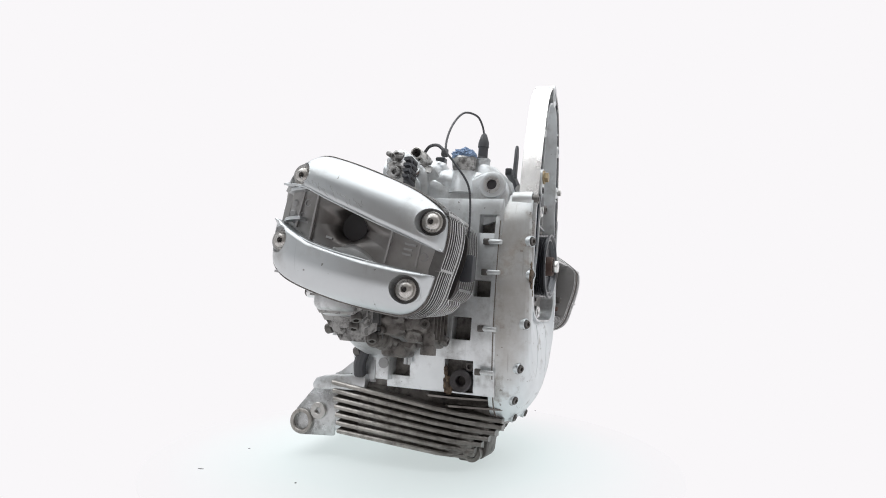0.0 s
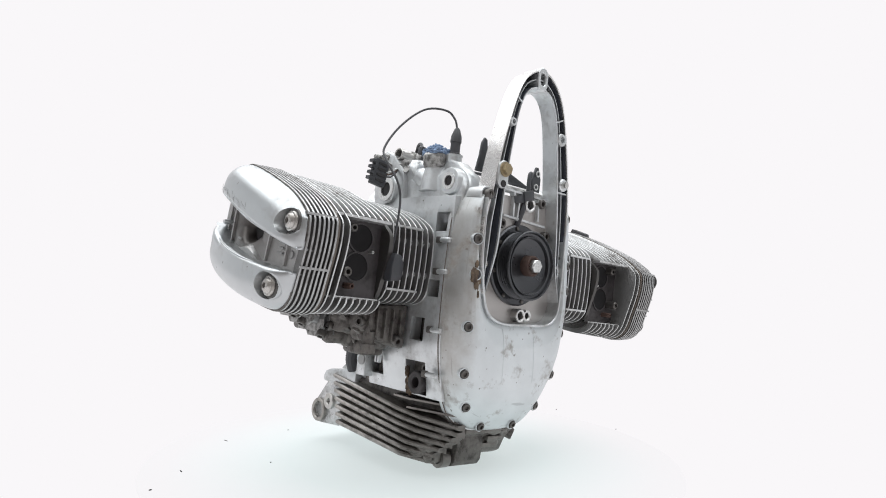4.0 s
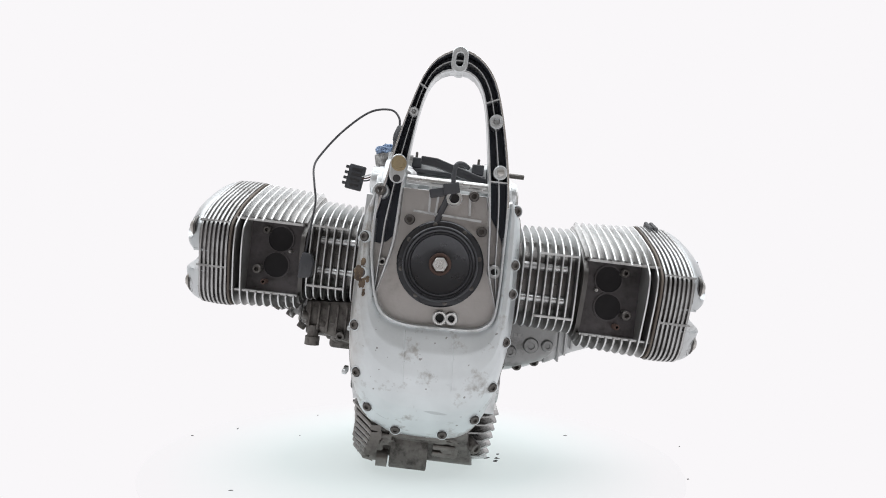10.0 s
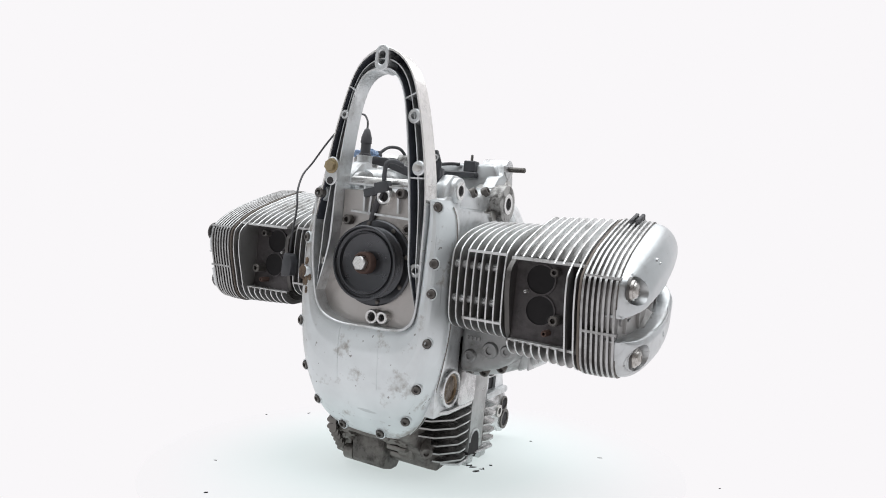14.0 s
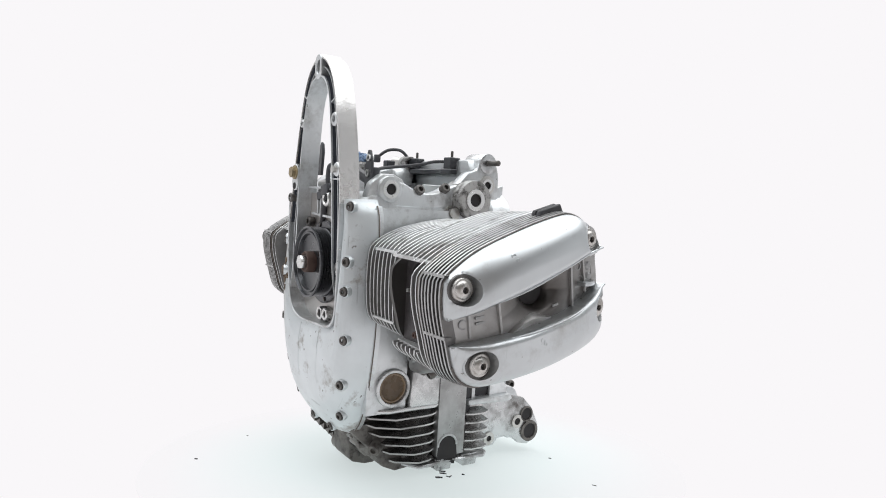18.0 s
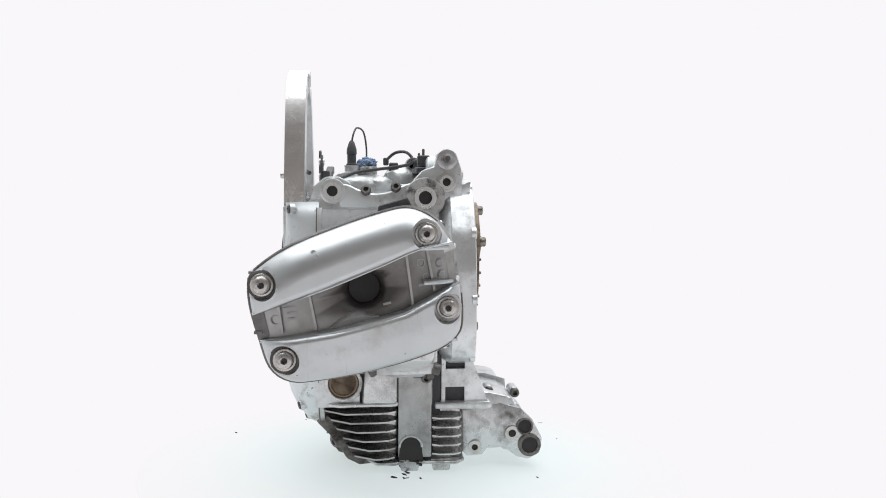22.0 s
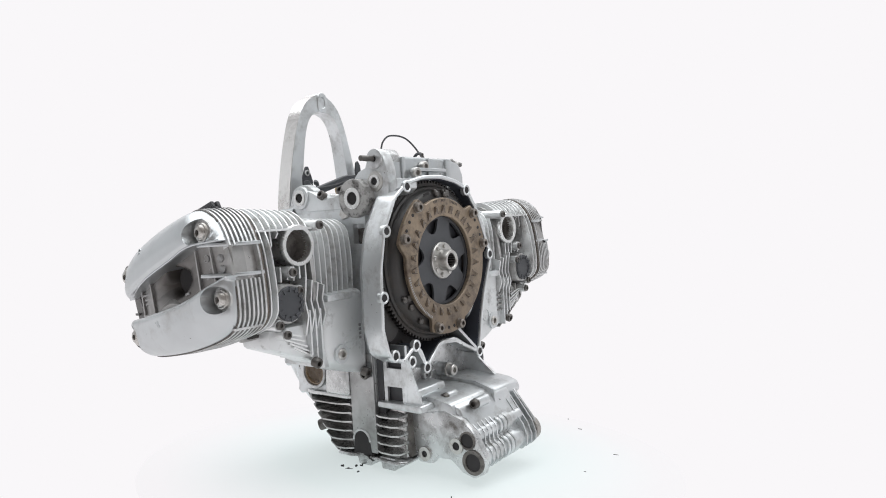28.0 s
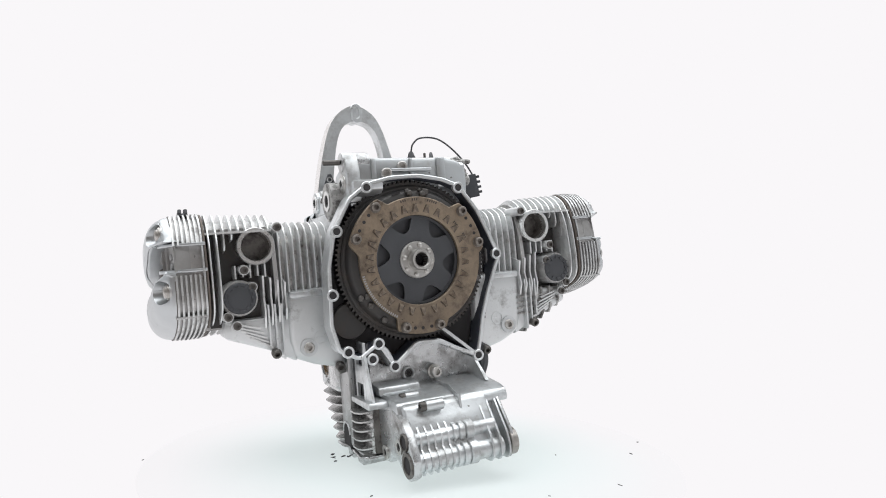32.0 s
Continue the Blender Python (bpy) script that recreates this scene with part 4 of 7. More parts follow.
def boxer_side(s, y0):
    """One side of the engine: s is -1 or +1, y0 the place of the cylinder's axis along the crankshaft."""

    def shift(pts):
        return [(u + y0, v) for u, v in pts]

    def plate(pts, x, t):
        bm = bmesh.new()
        prism(bm, shift(pts), "x", s * x, s * (x + t))
        return bm

    # cylinder barrel
    barrel_rim = put(CYL_RIM, 0.75)
    barrel = part("cylinder", plate(barrel_rim, 0.09, 0.10), M_BARREL[s], engine, "stained cylinder barrel with thin cooling fins")
    for k in range(8):
        x = 0.1065 + 0.0102 * k
        grow = 0.955 + 0.006 * k
        bm = plate(put(CYL_RIM, grow), x, 0.0023)
        bevel(bm, 0.0008, 2, 50)
        part("cooling_fin", bm, M_FINS[s], barrel)
    for v in (0.030, -0.052):
        bm = bmesh.new()
        box(bm, *sorted((s * 0.128, s * 0.18)), y0 - 0.0775, y0 - 0.06, v - 0.0014, v + 0.0014)
        part("rib", bm, M_FINS[s], barrel)
    for v in (0.012, -0.03):
        for k in range(6):
            x = s * (0.112 + 0.0102 * k)
            bm = bmesh.new()
            cyl(bm, "x", y0 - 0.066, v, 0.005, x - 0.004, x + 0.004, 12)
            part("stud_sleeve", bm, M_SUMPR, barrel)
    for u in (-0.03, 0.0, 0.03):
        bm = bmesh.new()
        box(bm, *sorted((s * 0.107, s * 0.18)), y0 + u - 0.006, y0 + u + 0.006, 0.03, 0.049 + 0.19 * u)
        part("top_web", bm, M_CORES[s], barrel)
    # cylinder head
    core = dent(dent(put(RIM, 0.86), -1, -0.066, -0.068, 0.030), 1, 0.060, -0.074, 0.060)
    head = part("cylinder_head", plate(core, 0.187, 0.096), M_CORES[s], engine, "finned aluminium cylinder head with open exhaust and intake ports")
    gasket_rim = put(RIM, 0.80)
    part("base_gasket", plate(gasket_rim, 0.1845, 0.006), M_CORES[s], head)
    for k in range(9):
        x = 0.1915 + 0.0102 * k
        fin = put(RIM, 0.935 + 0.006 * k)
        if x < 0.258:
            fin = dent(dent(fin, -1, -0.068, -0.0685, 0.0285), 1, 0.0645, -0.072, 0.058)
        bm = plate(fin, x, 0.0023)
        bevel(bm, 0.0008, 2, 50)
        part("cooling_fin", bm, M_FINS[s], head)
    # front bay: frame plates and the dark port wall
    for v0, v1 in ((0.0270, 0.0302), (-0.0700, -0.0672)):
        bm = bmesh.new()
        prism(bm, [(s * 0.190, y0 - 0.066), (s * 0.283, y0 - 0.066), (s * 0.283, y0 - (0.0945 if v0 > 0 else 0.086)), (s * 0.190, y0 - (0.0880 if v0 > 0 else 0.076))], "z", v0, v1)
        part("bay_plate", bm, M_FINS[s], head)
    bm = bmesh.new()
    holed(bm, "x", [y0 - 0.0915, y0 - 0.064], [-0.069, 0.029], [], s * 0.276, s * 0.2785)
    part("bay_plate", bm, M_CORES[s], head)
    bm = bmesh.new()
    box(bm, *sorted((s * 0.190, s * 0.281)), y0 - 0.069, y0 - 0.064, -0.069, 0.029)
    part("port_wall", bm, M_FINDARK, head, "sooty wall between the exhaust ports")
    for x, v in ((0.2215, 0.006), (0.2240, -0.0300)):
        bm = bmesh.new()
        tube(bm, "y", s * x, v, 0.0188, 0.0170, y0 - 0.0712, y0 - 0.066, 28)
        port = part("exhaust_port", bm, M_FINDARK, head)
        bm = bmesh.new()
        lathe(bm, "y", s * x, v, [(0.0171, y0 - 0.0705), (0.0160, y0 - 0.0695), (0.0150, y0 - 0.0692), (0, y0 - 0.0692)], 24)
        part("bore", bm, M_PORT, port)
    for x, v, r, L, m in ((0.2460, -0.0375, 0.0062, 0.020, M_BOLT), (0.2360, -0.0540, 0.0038, 0.017, M_RUST), (0.2400, 0.0165, 0.0055, 0.014, M_BOLT), (0.2060, -0.0095, 0.0022, 0.010, M_BRIGHT)):
        bm = bmesh.new()
        lathe(bm, "y", s * x, v, [(0, y0 - 0.066), (r, y0 - 0.066), (r, y0 - 0.066 - L), (r * 0.8, y0 - 0.0675 - L), (r * 0.5, y0 - 0.0675 - L), (r * 0.45, y0 - 0.060 - L), (0, y0 - 0.060 - L)], 16)
        part("stud", bm, m, head)
    # rear bay: intake stub, round black cover, small bolts
    bm = bmesh.new()
    ax = (s * 0.2120, 0.0370)
    lathe(bm, "y", *ax, [(0.0200, y0 + 0.05), (0.0197, y0 + 0.089), (0.0206, y0 + 0.0915), (0.0252, y0 + 0.0915), (0.0262, y0 + 0.0900), (0.0262, y0 + 0.086), (0.0240, y0 + 0.083), (0.0240, y0 + 0.05)], 40)
    stub = part("intake_stub", bm, M_BRIGHT, head, "round machined intake stub")
    # Bore shade is put into the dark colour of the lining.
    bm = bmesh.new()
    lathe(bm, "y", *ax, [(0.0199, y0 + 0.086), (0.0195, y0 + 0.0690), (0.0180, y0 + 0.0668), (0, y0 + 0.0668)], 32)
    part("bore", bm, M_GRIME_AND_RECESS, stub, "inside of the intake stub, bore shade in its colour")
    # Dark panel that closes the recess behind the stub.
    bm = bmesh.new()
    box(bm, *sorted((s * 0.191, s * 0.276)), y0 + 0.0560, y0 + 0.0652, -0.071, 0.0560)
    part("rear_bay_wall", bm, M_FLY, head, "dark panel round the intake stub")
    bm = bmesh.new()
    lathe(bm, "y", s * 0.2400, -0.0320, [(0, y0 + 0.06), (0.0245, y0 + 0.06), (0.0245, y0 + 0.095), (0.0232, y0 + 0.0985), (0.0212, y0 + 0.0985), (0.0208, y0 + 0.097), (0, y0 + 0.097)], 36)
    part("cam_housing", bm, M_CORES[s], head)
    bm = bmesh.new()
    lathe(bm, "y", s * 0.2400, -0.0320, [(0.0214, y0 + 0.096), (0.0214, y0 + 0.1005), (0.0200, y0 + 0.102), (0.0172, y0 + 0.102), (0.0164, y0 + 0.101), (0, y0 + 0.101)], 36)
    cap = part("round_cap", bm, M_DISC, head, "round black plastic cap")
    for k in range(12):
        a = 2 * math.pi * k / 12
        bm = bmesh.new()
        box(bm, -0.0016, 0.0016, 0, 0.0018, -0.0032, 0.0032)
        part("ridge", bm, M_DISC, cap, at=Matrix.Translation((s * 0.24 + 0.0180 * math.cos(a), y0 + 0.101, -0.032 + 0.0180 * math.sin(a))) @ pose(0, 0, 0, 0, -math.degrees(a) + 90, 0))
    for x, v in ((0.2317, 0.0055), (0.2225, -0.0180), (0.2570, -0.0560), (0.2465, -0.0690), (0.183, 0.061)):
        bm = bmesh.new()
        cyl(bm, "y", s * x, v, 0.0070, y0 + 0.06, y0 + 0.0985, 16)
        post = part("bolt_post", bm, M_FINS[s], head)
        part("bolt", COVER_SCREW, M_BOLT, post, at=facing(s * x, y0 + 0.098, v, (0, 1, 0)))
    for k in range(5):
        x = 0.2010 + 0.0100 * k
        bm = bmesh.new()
        box(bm, *sorted((s * x, s * (x + 0.0022))), y0 + 0.058, y0 + 0.0895, -0.006 + 0.002 * (k % 2), 0.0125)
        part("short_fin", bm, M_FINS[s], head)
    for k in range(4):
        x = 0.1760 + 0.0098 * k
        bm = bmesh.new()
        prism(bm, [(y0 + 0.05, -0.074), (y0 + 0.0880, -0.068 - 0.003 * k), (y0 + 0.0945, -0.052), (y0 + 0.0900, -0.034), (y0 + 0.0945, -0.016 + 0.004 * k), (y0 + 0.05, -0.004)], "x", s * x, s * (x + 0.0024))
        part("short_fin", bm, M_FINS[s], head)
    for k in range(5):
        a, b = Vector((0.252 - 0.006 * k, -0.066 - 0.0055 * k)), Vector((0.214 - 0.004 * k, -0.0765 - 0.0072 * k))
        d = (b - a).normalized() * 0.0011
        bm = bmesh.new()
        prism(bm, [(s * (a.x + d.y), a.y - d.x), (s * (b.x + d.y), b.y - d.x), (s * (b.x - d.y), b.y + d.x), (s * (a.x - d.y), a.y + d.x)], "y", y0 + 0.080, y0 + 0.0885)
        part("slant_rib", bm, M_FINS[s], head)
    for x, v in ((0.2725, -0.022), (0.2625, 0.012), (0.2525, 0.030), (0.2420, 0.044)):
        bm = bmesh.new()
        prism(bm, [(y0 + 0.058, v), (y0 + 0.086, v + 0.004), (y0 + 0.090, v + 0.010), (y0 + 0.088, 0.0570), (y0 + 0.058, 0.0570)], "x", s * x, s * (x + 0.0022))
        part("bay_fin", bm, M_FINS[s], head)
    bm = bmesh.new()
    box(bm, *sorted((s * 0.190, s * 0.279)), y0 + 0.058, y0 + 0.0925, 0.0565, 0.0592)
    part("bay_rib", bm, M_FINS[s], head)
    # timing chest below the cylinder
    bm = bmesh.new()
    prism(bm, [(s * 0.095, -0.150), (s * 0.140, -0.138), (s * 0.172, -0.124), (s * 0.178, -0.100), (s * 0.178, -0.030), (s * 0.095, -0.028)], "y", y0 + 0.028, y0 + 0.088)
    bevel(bm, 0.012, 4)
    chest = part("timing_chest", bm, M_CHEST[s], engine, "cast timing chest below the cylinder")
    bm = bmesh.new()
    prism(bm, [(s * 0.165, -0.130), (s * 0.205, -0.108), (s * 0.262, -0.086), (s * 0.262, -0.062), (s * 0.165, -0.062)], "y", y0 + 0.030, y0 + 0.084)
    bevel(bm, 0.005)
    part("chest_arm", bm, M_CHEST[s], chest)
    bm = bmesh.new()
    prism(bm, [(s * 0.095, -0.136), (s * 0.120, -0.134), (s * 0.150, -0.124), (s * 0.170, -0.112), (s * 0.178, -0.094), (s * 0.178, -0.030), (s * 0.095, -0.028)], "y", y0 - 0.006, y0 + 0.040)
    bevel(bm, 0.010, 4)
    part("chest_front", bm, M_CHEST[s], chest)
    for u, v, r in ((0.112, -0.112, 0.0075), (0.140, -0.100, 0.0095), (0.163, -0.098, 0.0070)):
        bm = bmesh.new()
        lathe(bm, "y", s * u, v, [(r + 0.003, y0 + 0.002), (r + 0.0015, y0 - 0.008), (r, y0 - 0.0105), (r * 0.55, y0 - 0.0105), (r * 0.5, y0 - 0.008), (0, y0 - 0.008)], 20)
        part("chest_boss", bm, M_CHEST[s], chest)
    for k in range(4):
        bm = bmesh.new()
        box(bm, *sorted((s * (0.104 + 0.0055 * k), s * (0.1075 + 0.0055 * k))), y0 - 0.0075, y0 - 0.004, -0.0905, -0.0855)
        part("cast_bar", bm, M_MARK, chest)
    for k in range(3):
        bm = bmesh.new()
        box(bm, *sorted((s * (0.183 + 0.009 * k), s * (0.1855 + 0.009 * k))), y0 + 0.02, y0 + 0.0925, -0.122 + 0.010 * k, -0.045)
        part("chest_rib", bm, M_CHEST[s], chest)
    bm = bmesh.new()
    tube(bm, "y", s * 0.150, -0.1115, 0.0125, 0.0075, y0 + 0.085, y0 + 0.092, 28)
    part("plug_seat", bm, M_CAST, chest)
    part("bolt", BOLT_M8, M_STEEL, chest, at=facing(s * 0.150, y0 + 0.086, -0.1115, (0, 1, 0)))
    bm = bmesh.new()
    tube(bm, "y", s * 0.132, -0.0995, 0.0098, 0.0082, y0 + 0.087, y0 + 0.0893, 28)
    box(bm, *sorted((s * 0.1245, s * 0.1395)), y0 + 0.087, y0 + 0.0890, -0.1004, -0.0986)
    part("cast_ring", bm, M_CHEST[s], chest)
    for k in range(4):
        bm = bmesh.new()
        box(bm, *sorted((s * 0.1085, s * 0.1125)), y0 + 0.087, y0 + 0.0888, -0.0975 + 0.0058 * k, -0.0940 + 0.0058 * k)
        part("cast_bar", bm, M_MARK, chest)
    for x, v in ((0.107, -0.143), (0.196, -0.112)):
        part("bolt", BOLT_M6, M_BOLT, chest, at=facing(s * x, y0 + 0.088, v, (0, 1, -0.3)))
    bm = bmesh.new()
    box(bm, *sorted((s * 0.125, s * 0.172)), y0 + 0.082, y0 + 0.094, -0.040, -0.030)
    bevel(bm, 0.003)
    part("chest_ridge", bm, M_CAST, chest)
    for x, v in ((0.150, -0.122), (0.126, -0.131)):
        part("bolt", BOLT_M6, M_BOLT, chest, at=facing(s * x, y0 + 0.018, v, (0, -1, -0.6)))
    if s < 0:
        for k in range(5):
            x = 0.186 + 0.0155 * k
            low = -0.124 + 0.0085 * k
            bm = bmesh.new()
            prism(bm, [(y0 + 0.022, low + 0.004), (y0 + 0.034, low - 0.004), (y0 + 0.080, low - 0.004), (y0 + 0.0875, low + 0.006), (y0 + 0.0875, -0.060), (y0 + 0.022, -0.060)], "x", -x - 0.0014, -x + 0.0014)
            part("arm_rib", bm, M_CRUST, chest)
        for k in range(4):
            bm = bmesh.new()
            v = -0.072 - 0.0085 * k
            reach = 0.266 - 0.0150 * k
            prism(bm, [(-0.170, y0 + 0.026), (-reach, y0 + 0.030), (-reach, y0 + 0.086), (-0.170, y0 + 0.089)], "z", v - 0.0013, v + 0.0013)
            part("level_rib", bm, M_CRUST, chest)
        for x, y, v, d in ((0.238, 0.034, -0.093, (-0.5, -0.3, -1)), (0.218, 0.046, -0.104, (-0.5, -0.2, -1)), (0.196, 0.030, -0.118, (-0.5, -0.3, -1))):
            part("bolt", BOLT_M6, M_BOLT, chest, at=facing(-x, y0 + y, v, d))
    # valve cover
    body = part("valve_cover", plate(put(RIM, 0.935), 0.281, 0.0185), M_BARREL[s], engine, "silver lacquered valve cover with two bulging lobes and cooling fins")
    part("cover_gasket", plate(put(RIM, 0.985), 0.2785, 0.0026), M_GASKET, body)
    for k in range(7):
        bm = bmesh.new()
        x = 0.2822 + 0.0058 * k
        rim = put(RIM, 1.0 - 0.0045 * max(0, k - 3))
        if k == 0:
            ring_prism(bm, shift(rim), shift(put(RIM, 0.87)), "x", s * x, s * (x + 0.0025))
        else:
            inner = put(RIM, 0.87)
            hold = [i for i, (u, v) in enumerate(rim) if not (u > 0.05 and 0.0115 < v < 0.0415)]
            gap = next(i for i in range(len(hold)) if (hold[(i + 1) % len(hold)] - hold[i]) % len(rim) > 1)
            hold = hold[gap + 1:] + hold[:gap + 1]
            ring_prism(bm, shift([rim[i] for i in hold]), shift([inner[i] for i in hold]), "x", s * x, s * (x + 0.0025), False)
        part("cooling_fin", bm, M_COVERFIN[s], body)
    bm = bmesh.new()
    ring_prism(bm, shift(put(RIM, 0.937)), shift(put(RIM, 0.87)), "x", s * 0.2990, s * 0.319)
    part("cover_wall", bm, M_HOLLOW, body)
    for v, u in ((0.0205, -0.1030), (-0.040, -0.0985), (-0.05, 0.0985)):
        bm = bmesh.new()
        box(bm, *sorted((s * 0.283, s * 0.322)), y0 + u - 0.004, y0 + u + 0.004, v - 0.0014, v + 0.0014)
        part("rib", bm, M_COVERFIN[s], body)
    for v, u in ((0.0455, 0.0985), (0.0110, 0.1025)):
        bm = bmesh.new()
        edge = curve([(0.279, u + 0.0045, 0), (0.298, u + 0.0042, 0), (0.314, u - 0.001, 0), (0.326, u - 0.011, 0), (0.334, u - 0.024, 0), (0.337, u - 0.036, 0)], 18)
        prism(bm, [(s * p.x, y0 + p.y) for p in edge] + [(s * 0.318, y0 + 0.064), (s * 0.279, y0 + 0.080)], "z", v - 0.0022, v + 0.0022)
        bevel(bm, 0.0012, 2)
        part("long_rib", bm, M_COVER, body)
    bm = bmesh.new()
    box(bm, *sorted((s * 0.284, s * 0.316)), y0 + 0.084, y0 + 0.0905, 0.0112, 0.0408)
    part("end_panel", bm, M_COVER, body)
    lobes(s, y0, body)
    return body


def lobes(s, y0, body):
    """The two shells of the valve cover with bolt wells, and the hollow between them."""
    top_edge = [(-0.1030, -0.0214), (-0.0330, 0.0050), (0.0250, 0.0290), (0.0600, 0.0440), (0.0950, 0.0500)]
    low_edge = [(-0.0960, -0.0473), (-0.0224, -0.0345), (0.0474, -0.0165), (0.1030, 0.0114)]

    def height(line, u):
        for (a, c), (b, d) in zip(line, line[1:]):
            if u <= b:
                return c + (d - c) * (u - a) / (b - a)
        return line[-1][1]

    rim = put(RIM, 0.966)

    def run(keep):
        i0 = next(i for i in range(len(rim)) if keep(rim[i]) and not keep(rim[i - 1]))
        out = []
        while keep(rim[i0 % len(rim)]):
            out.append(rim[i0 % len(rim)])
            i0 += 1
        return out

    above = run(lambda p: p[1] > height(top_edge, p[0]) + 0.001)
    below = run(lambda p: p[1] < height(low_edge, p[0]) - 0.001)

    def off(p, line):
        best = 9.0
        for a, b in zip(line, line[1:]):
            e = b - a
            f = max(0.0, min(1.0, (p - a).dot(e) / e.length_squared))
            best = min(best, (a + e * f - p).length)
        return best

    def rise(q, shell, lip):
        crown = 1 - 0.36 * (q.x / 0.105) ** 2
        e = 1 - min(1.0, off(q, shell) / 0.034)
        g = 1 - min(1.0, off(q, lip) / 0.007)
        return 0.3190 + 0.0335 * crown * math.sqrt(max(0.0, 1 - e * e)) * (0.76 + 0.24 * math.sqrt(max(0.0, 1 - g * g)))

    for outer, slot, spine, wells in ((above, top_edge, ((-0.072, 0.0115), (0.066, 0.0590)), ((-0.0925, 0.0095), (0.0690, 0.0600))), (below, low_edge, ((-0.062, -0.0590), (0.074, -0.0200)), ((-0.0705, -0.0640), (0.0915, -0.0150)))):
        joined = outer + (slot if (Vector(outer[-1]) - Vector(slot[0])).length < (Vector(outer[-1]) - Vector(slot[-1])).length else slot[::-1])
        n, rings = 280, 60
        line = [(p.x, p.y) for p in even([(*q, 0) for q in joined], n, True)]
        shell, lip = [Vector(q) for q in outer], [Vector(q) for q in slot]
        a, b = Vector(spine[0]), Vector(spine[1])
        levels = [rise(Vector(w), shell, lip) - (0.0085 if w[0] < 0 else 0.0125) for w in wells]
        bm = bmesh.new()
        rows = []
        for j in range(rings + 1):
            k = 1 - (j / rings) ** 1.25
            row = []
            for u, v in line:
                p = Vector((u, v))
                f = max(0.0, min(1.0, (p - a).dot(b - a) / (b - a).length_squared))
                c = a.lerp(b, f)
                q = c + (p - c) * k
                h = rise(q, shell, lip)
                for w, level in zip(wells, levels):
                    d = q - Vector(w)
                    if d.length < 0.0148:
                        if d.length > 0.0130 and off(q, shell) > 0.003:
                            q = Vector(w) + d.normalized() * 0.0144
                        h = min(h, level)
                    elif d.length < 0.0168 and off(q, shell) > 0.003:
                        q = Vector(w) + d.normalized() * 0.0153
                row.append(bm.verts.new((s * h, y0 + q.x, q.y)))
            rows.append(row)
        for r, q in zip(rows, rows[1:]):
            for i in range(n):
                bm.faces.new((r[i], r[(i + 1) % n], q[(i + 1) % n], q[i]))
        foot = [bm.verts.new((s * (0.308 if off(Vector((v.co.y - y0, v.co.z)), lip) < 0.002 else 0.3180), v.co.y, v.co.z)) for v in rows[0]]
        for i in range(n):
            bm.faces.new((rows[0][i], rows[0][(i + 1) % n], foot[(i + 1) % n], foot[i]))
        # Thin dark bead along the seam round the shell.
        bm_line = bmesh.new()
        seam = [Vector(q) for q in outer[1:-1:3]]
        sweep(bm_line, [(s * 0.3196, y0 + q.x * 1.006, q.y * 1.006) for q in seam], 0.0011, 6, 160)
        part("dark_seam", bm_line, M_GRIME_AND_RECESS, body, "dark line in the seam round the shell")
        part("lobe", bm, M_COVER, body, "smooth bulging silver shell with a few scratches")
        if s < 0 and outer is above:
            # scratched scribble that cannot be read
            rng = random.Random(8)
            for k in range(17):
                u = 0.062 - 0.0050 * k + rng.uniform(-0.002, 0.002)
                v = 0.0500 - 0.00155 * k + rng.uniform(-0.004, 0.004)
                a, reach = rng.uniform(0.5, 1.4), rng.uniform(0.0025, 0.0065)
                pts = []
                for f, bow in ((-1, 0.0), (-0.3, rng.uniform(-0.001, 0.001)), (0.4, rng.uniform(-0.001, 0.001)), (1, 0.0)):
                    q = Vector((u + f * reach * math.cos(a) - bow, v + f * reach * math.sin(a) + bow))
                    pts.append((s * rise(q, shell, lip), y0 + q.x, q.y))
                bm = bmesh.new()
                sweep(bm, pts, 0.00026, 5, 12)
                part("scratch", bm, M_MARK, body)
        if s > 0:
            u, v = (-0.0031, -0.0417) if outer is below else (-0.0412, 0.0424)
            for du, dv, r in ((0, 0, 0.0028), (0.0035, -0.0035, 0.0022)):
                q = Vector((u + du, v + dv))
                h = rise(q, shell, lip)
                bm = bmesh.new()
                tube(bm, "x", y0 + q.x, q.y, r, r * 0.65, s * (h - 0.002), s * (h + 0.0004), 16)
                part("cast_ring", bm, M_COVER, body)
        bm = bmesh.new()
        sweep(bm, [(s * (rise(q, shell, lip) + 0.0003), y0 + q.x, q.y) for q in [Vector(p).lerp(Vector((p[0], p[1] + (0.002 if outer is above else -0.002))), 0.5) for p in slot]], 0.0013, 8, 40)
        part("lip_bead", bm, M_COVER, body)
        for w, level in zip(wells, levels):
            bm = bmesh.new()
            lathe(bm, "y", 0, 0, [(0, 0), (0.0117, 0), (0.0117, -0.0038), (0.0111, -0.0048), (0.0093, -0.0050), (0.0087, -0.0066), (0.0076, -0.0080), (0.0050, -0.0092), (0.0034, -0.0094), (0.0031, -0.0060), (0, -0.0060)], 32)
            part("cover_bolt", bm, M_DULL, body, "dull flanged bolt in a round well", at=facing(s * (level - 0.001), y0 + w[0], w[1], (s, 0, 0)))
            bm = bmesh.new()
            prism(bm, hex_points(0, 0, 0.0030), "y", -0.0056, -0.0064)
            part("hex_socket", bm, M_FINDARK, body, at=facing(s * (level - 0.001), y0 + w[0], w[1], (s, 0, 0)))
            # Darker ring put round the bolt for the shade in its well.
            bm = bmesh.new()
            tube(bm, "x", y0 + w[0], w[1], 0.0146, 0.0115, s * (level - 0.002), s * (level + 0.0008), 28)
            part("well_shade_ring", bm, M_CORES[s], body)
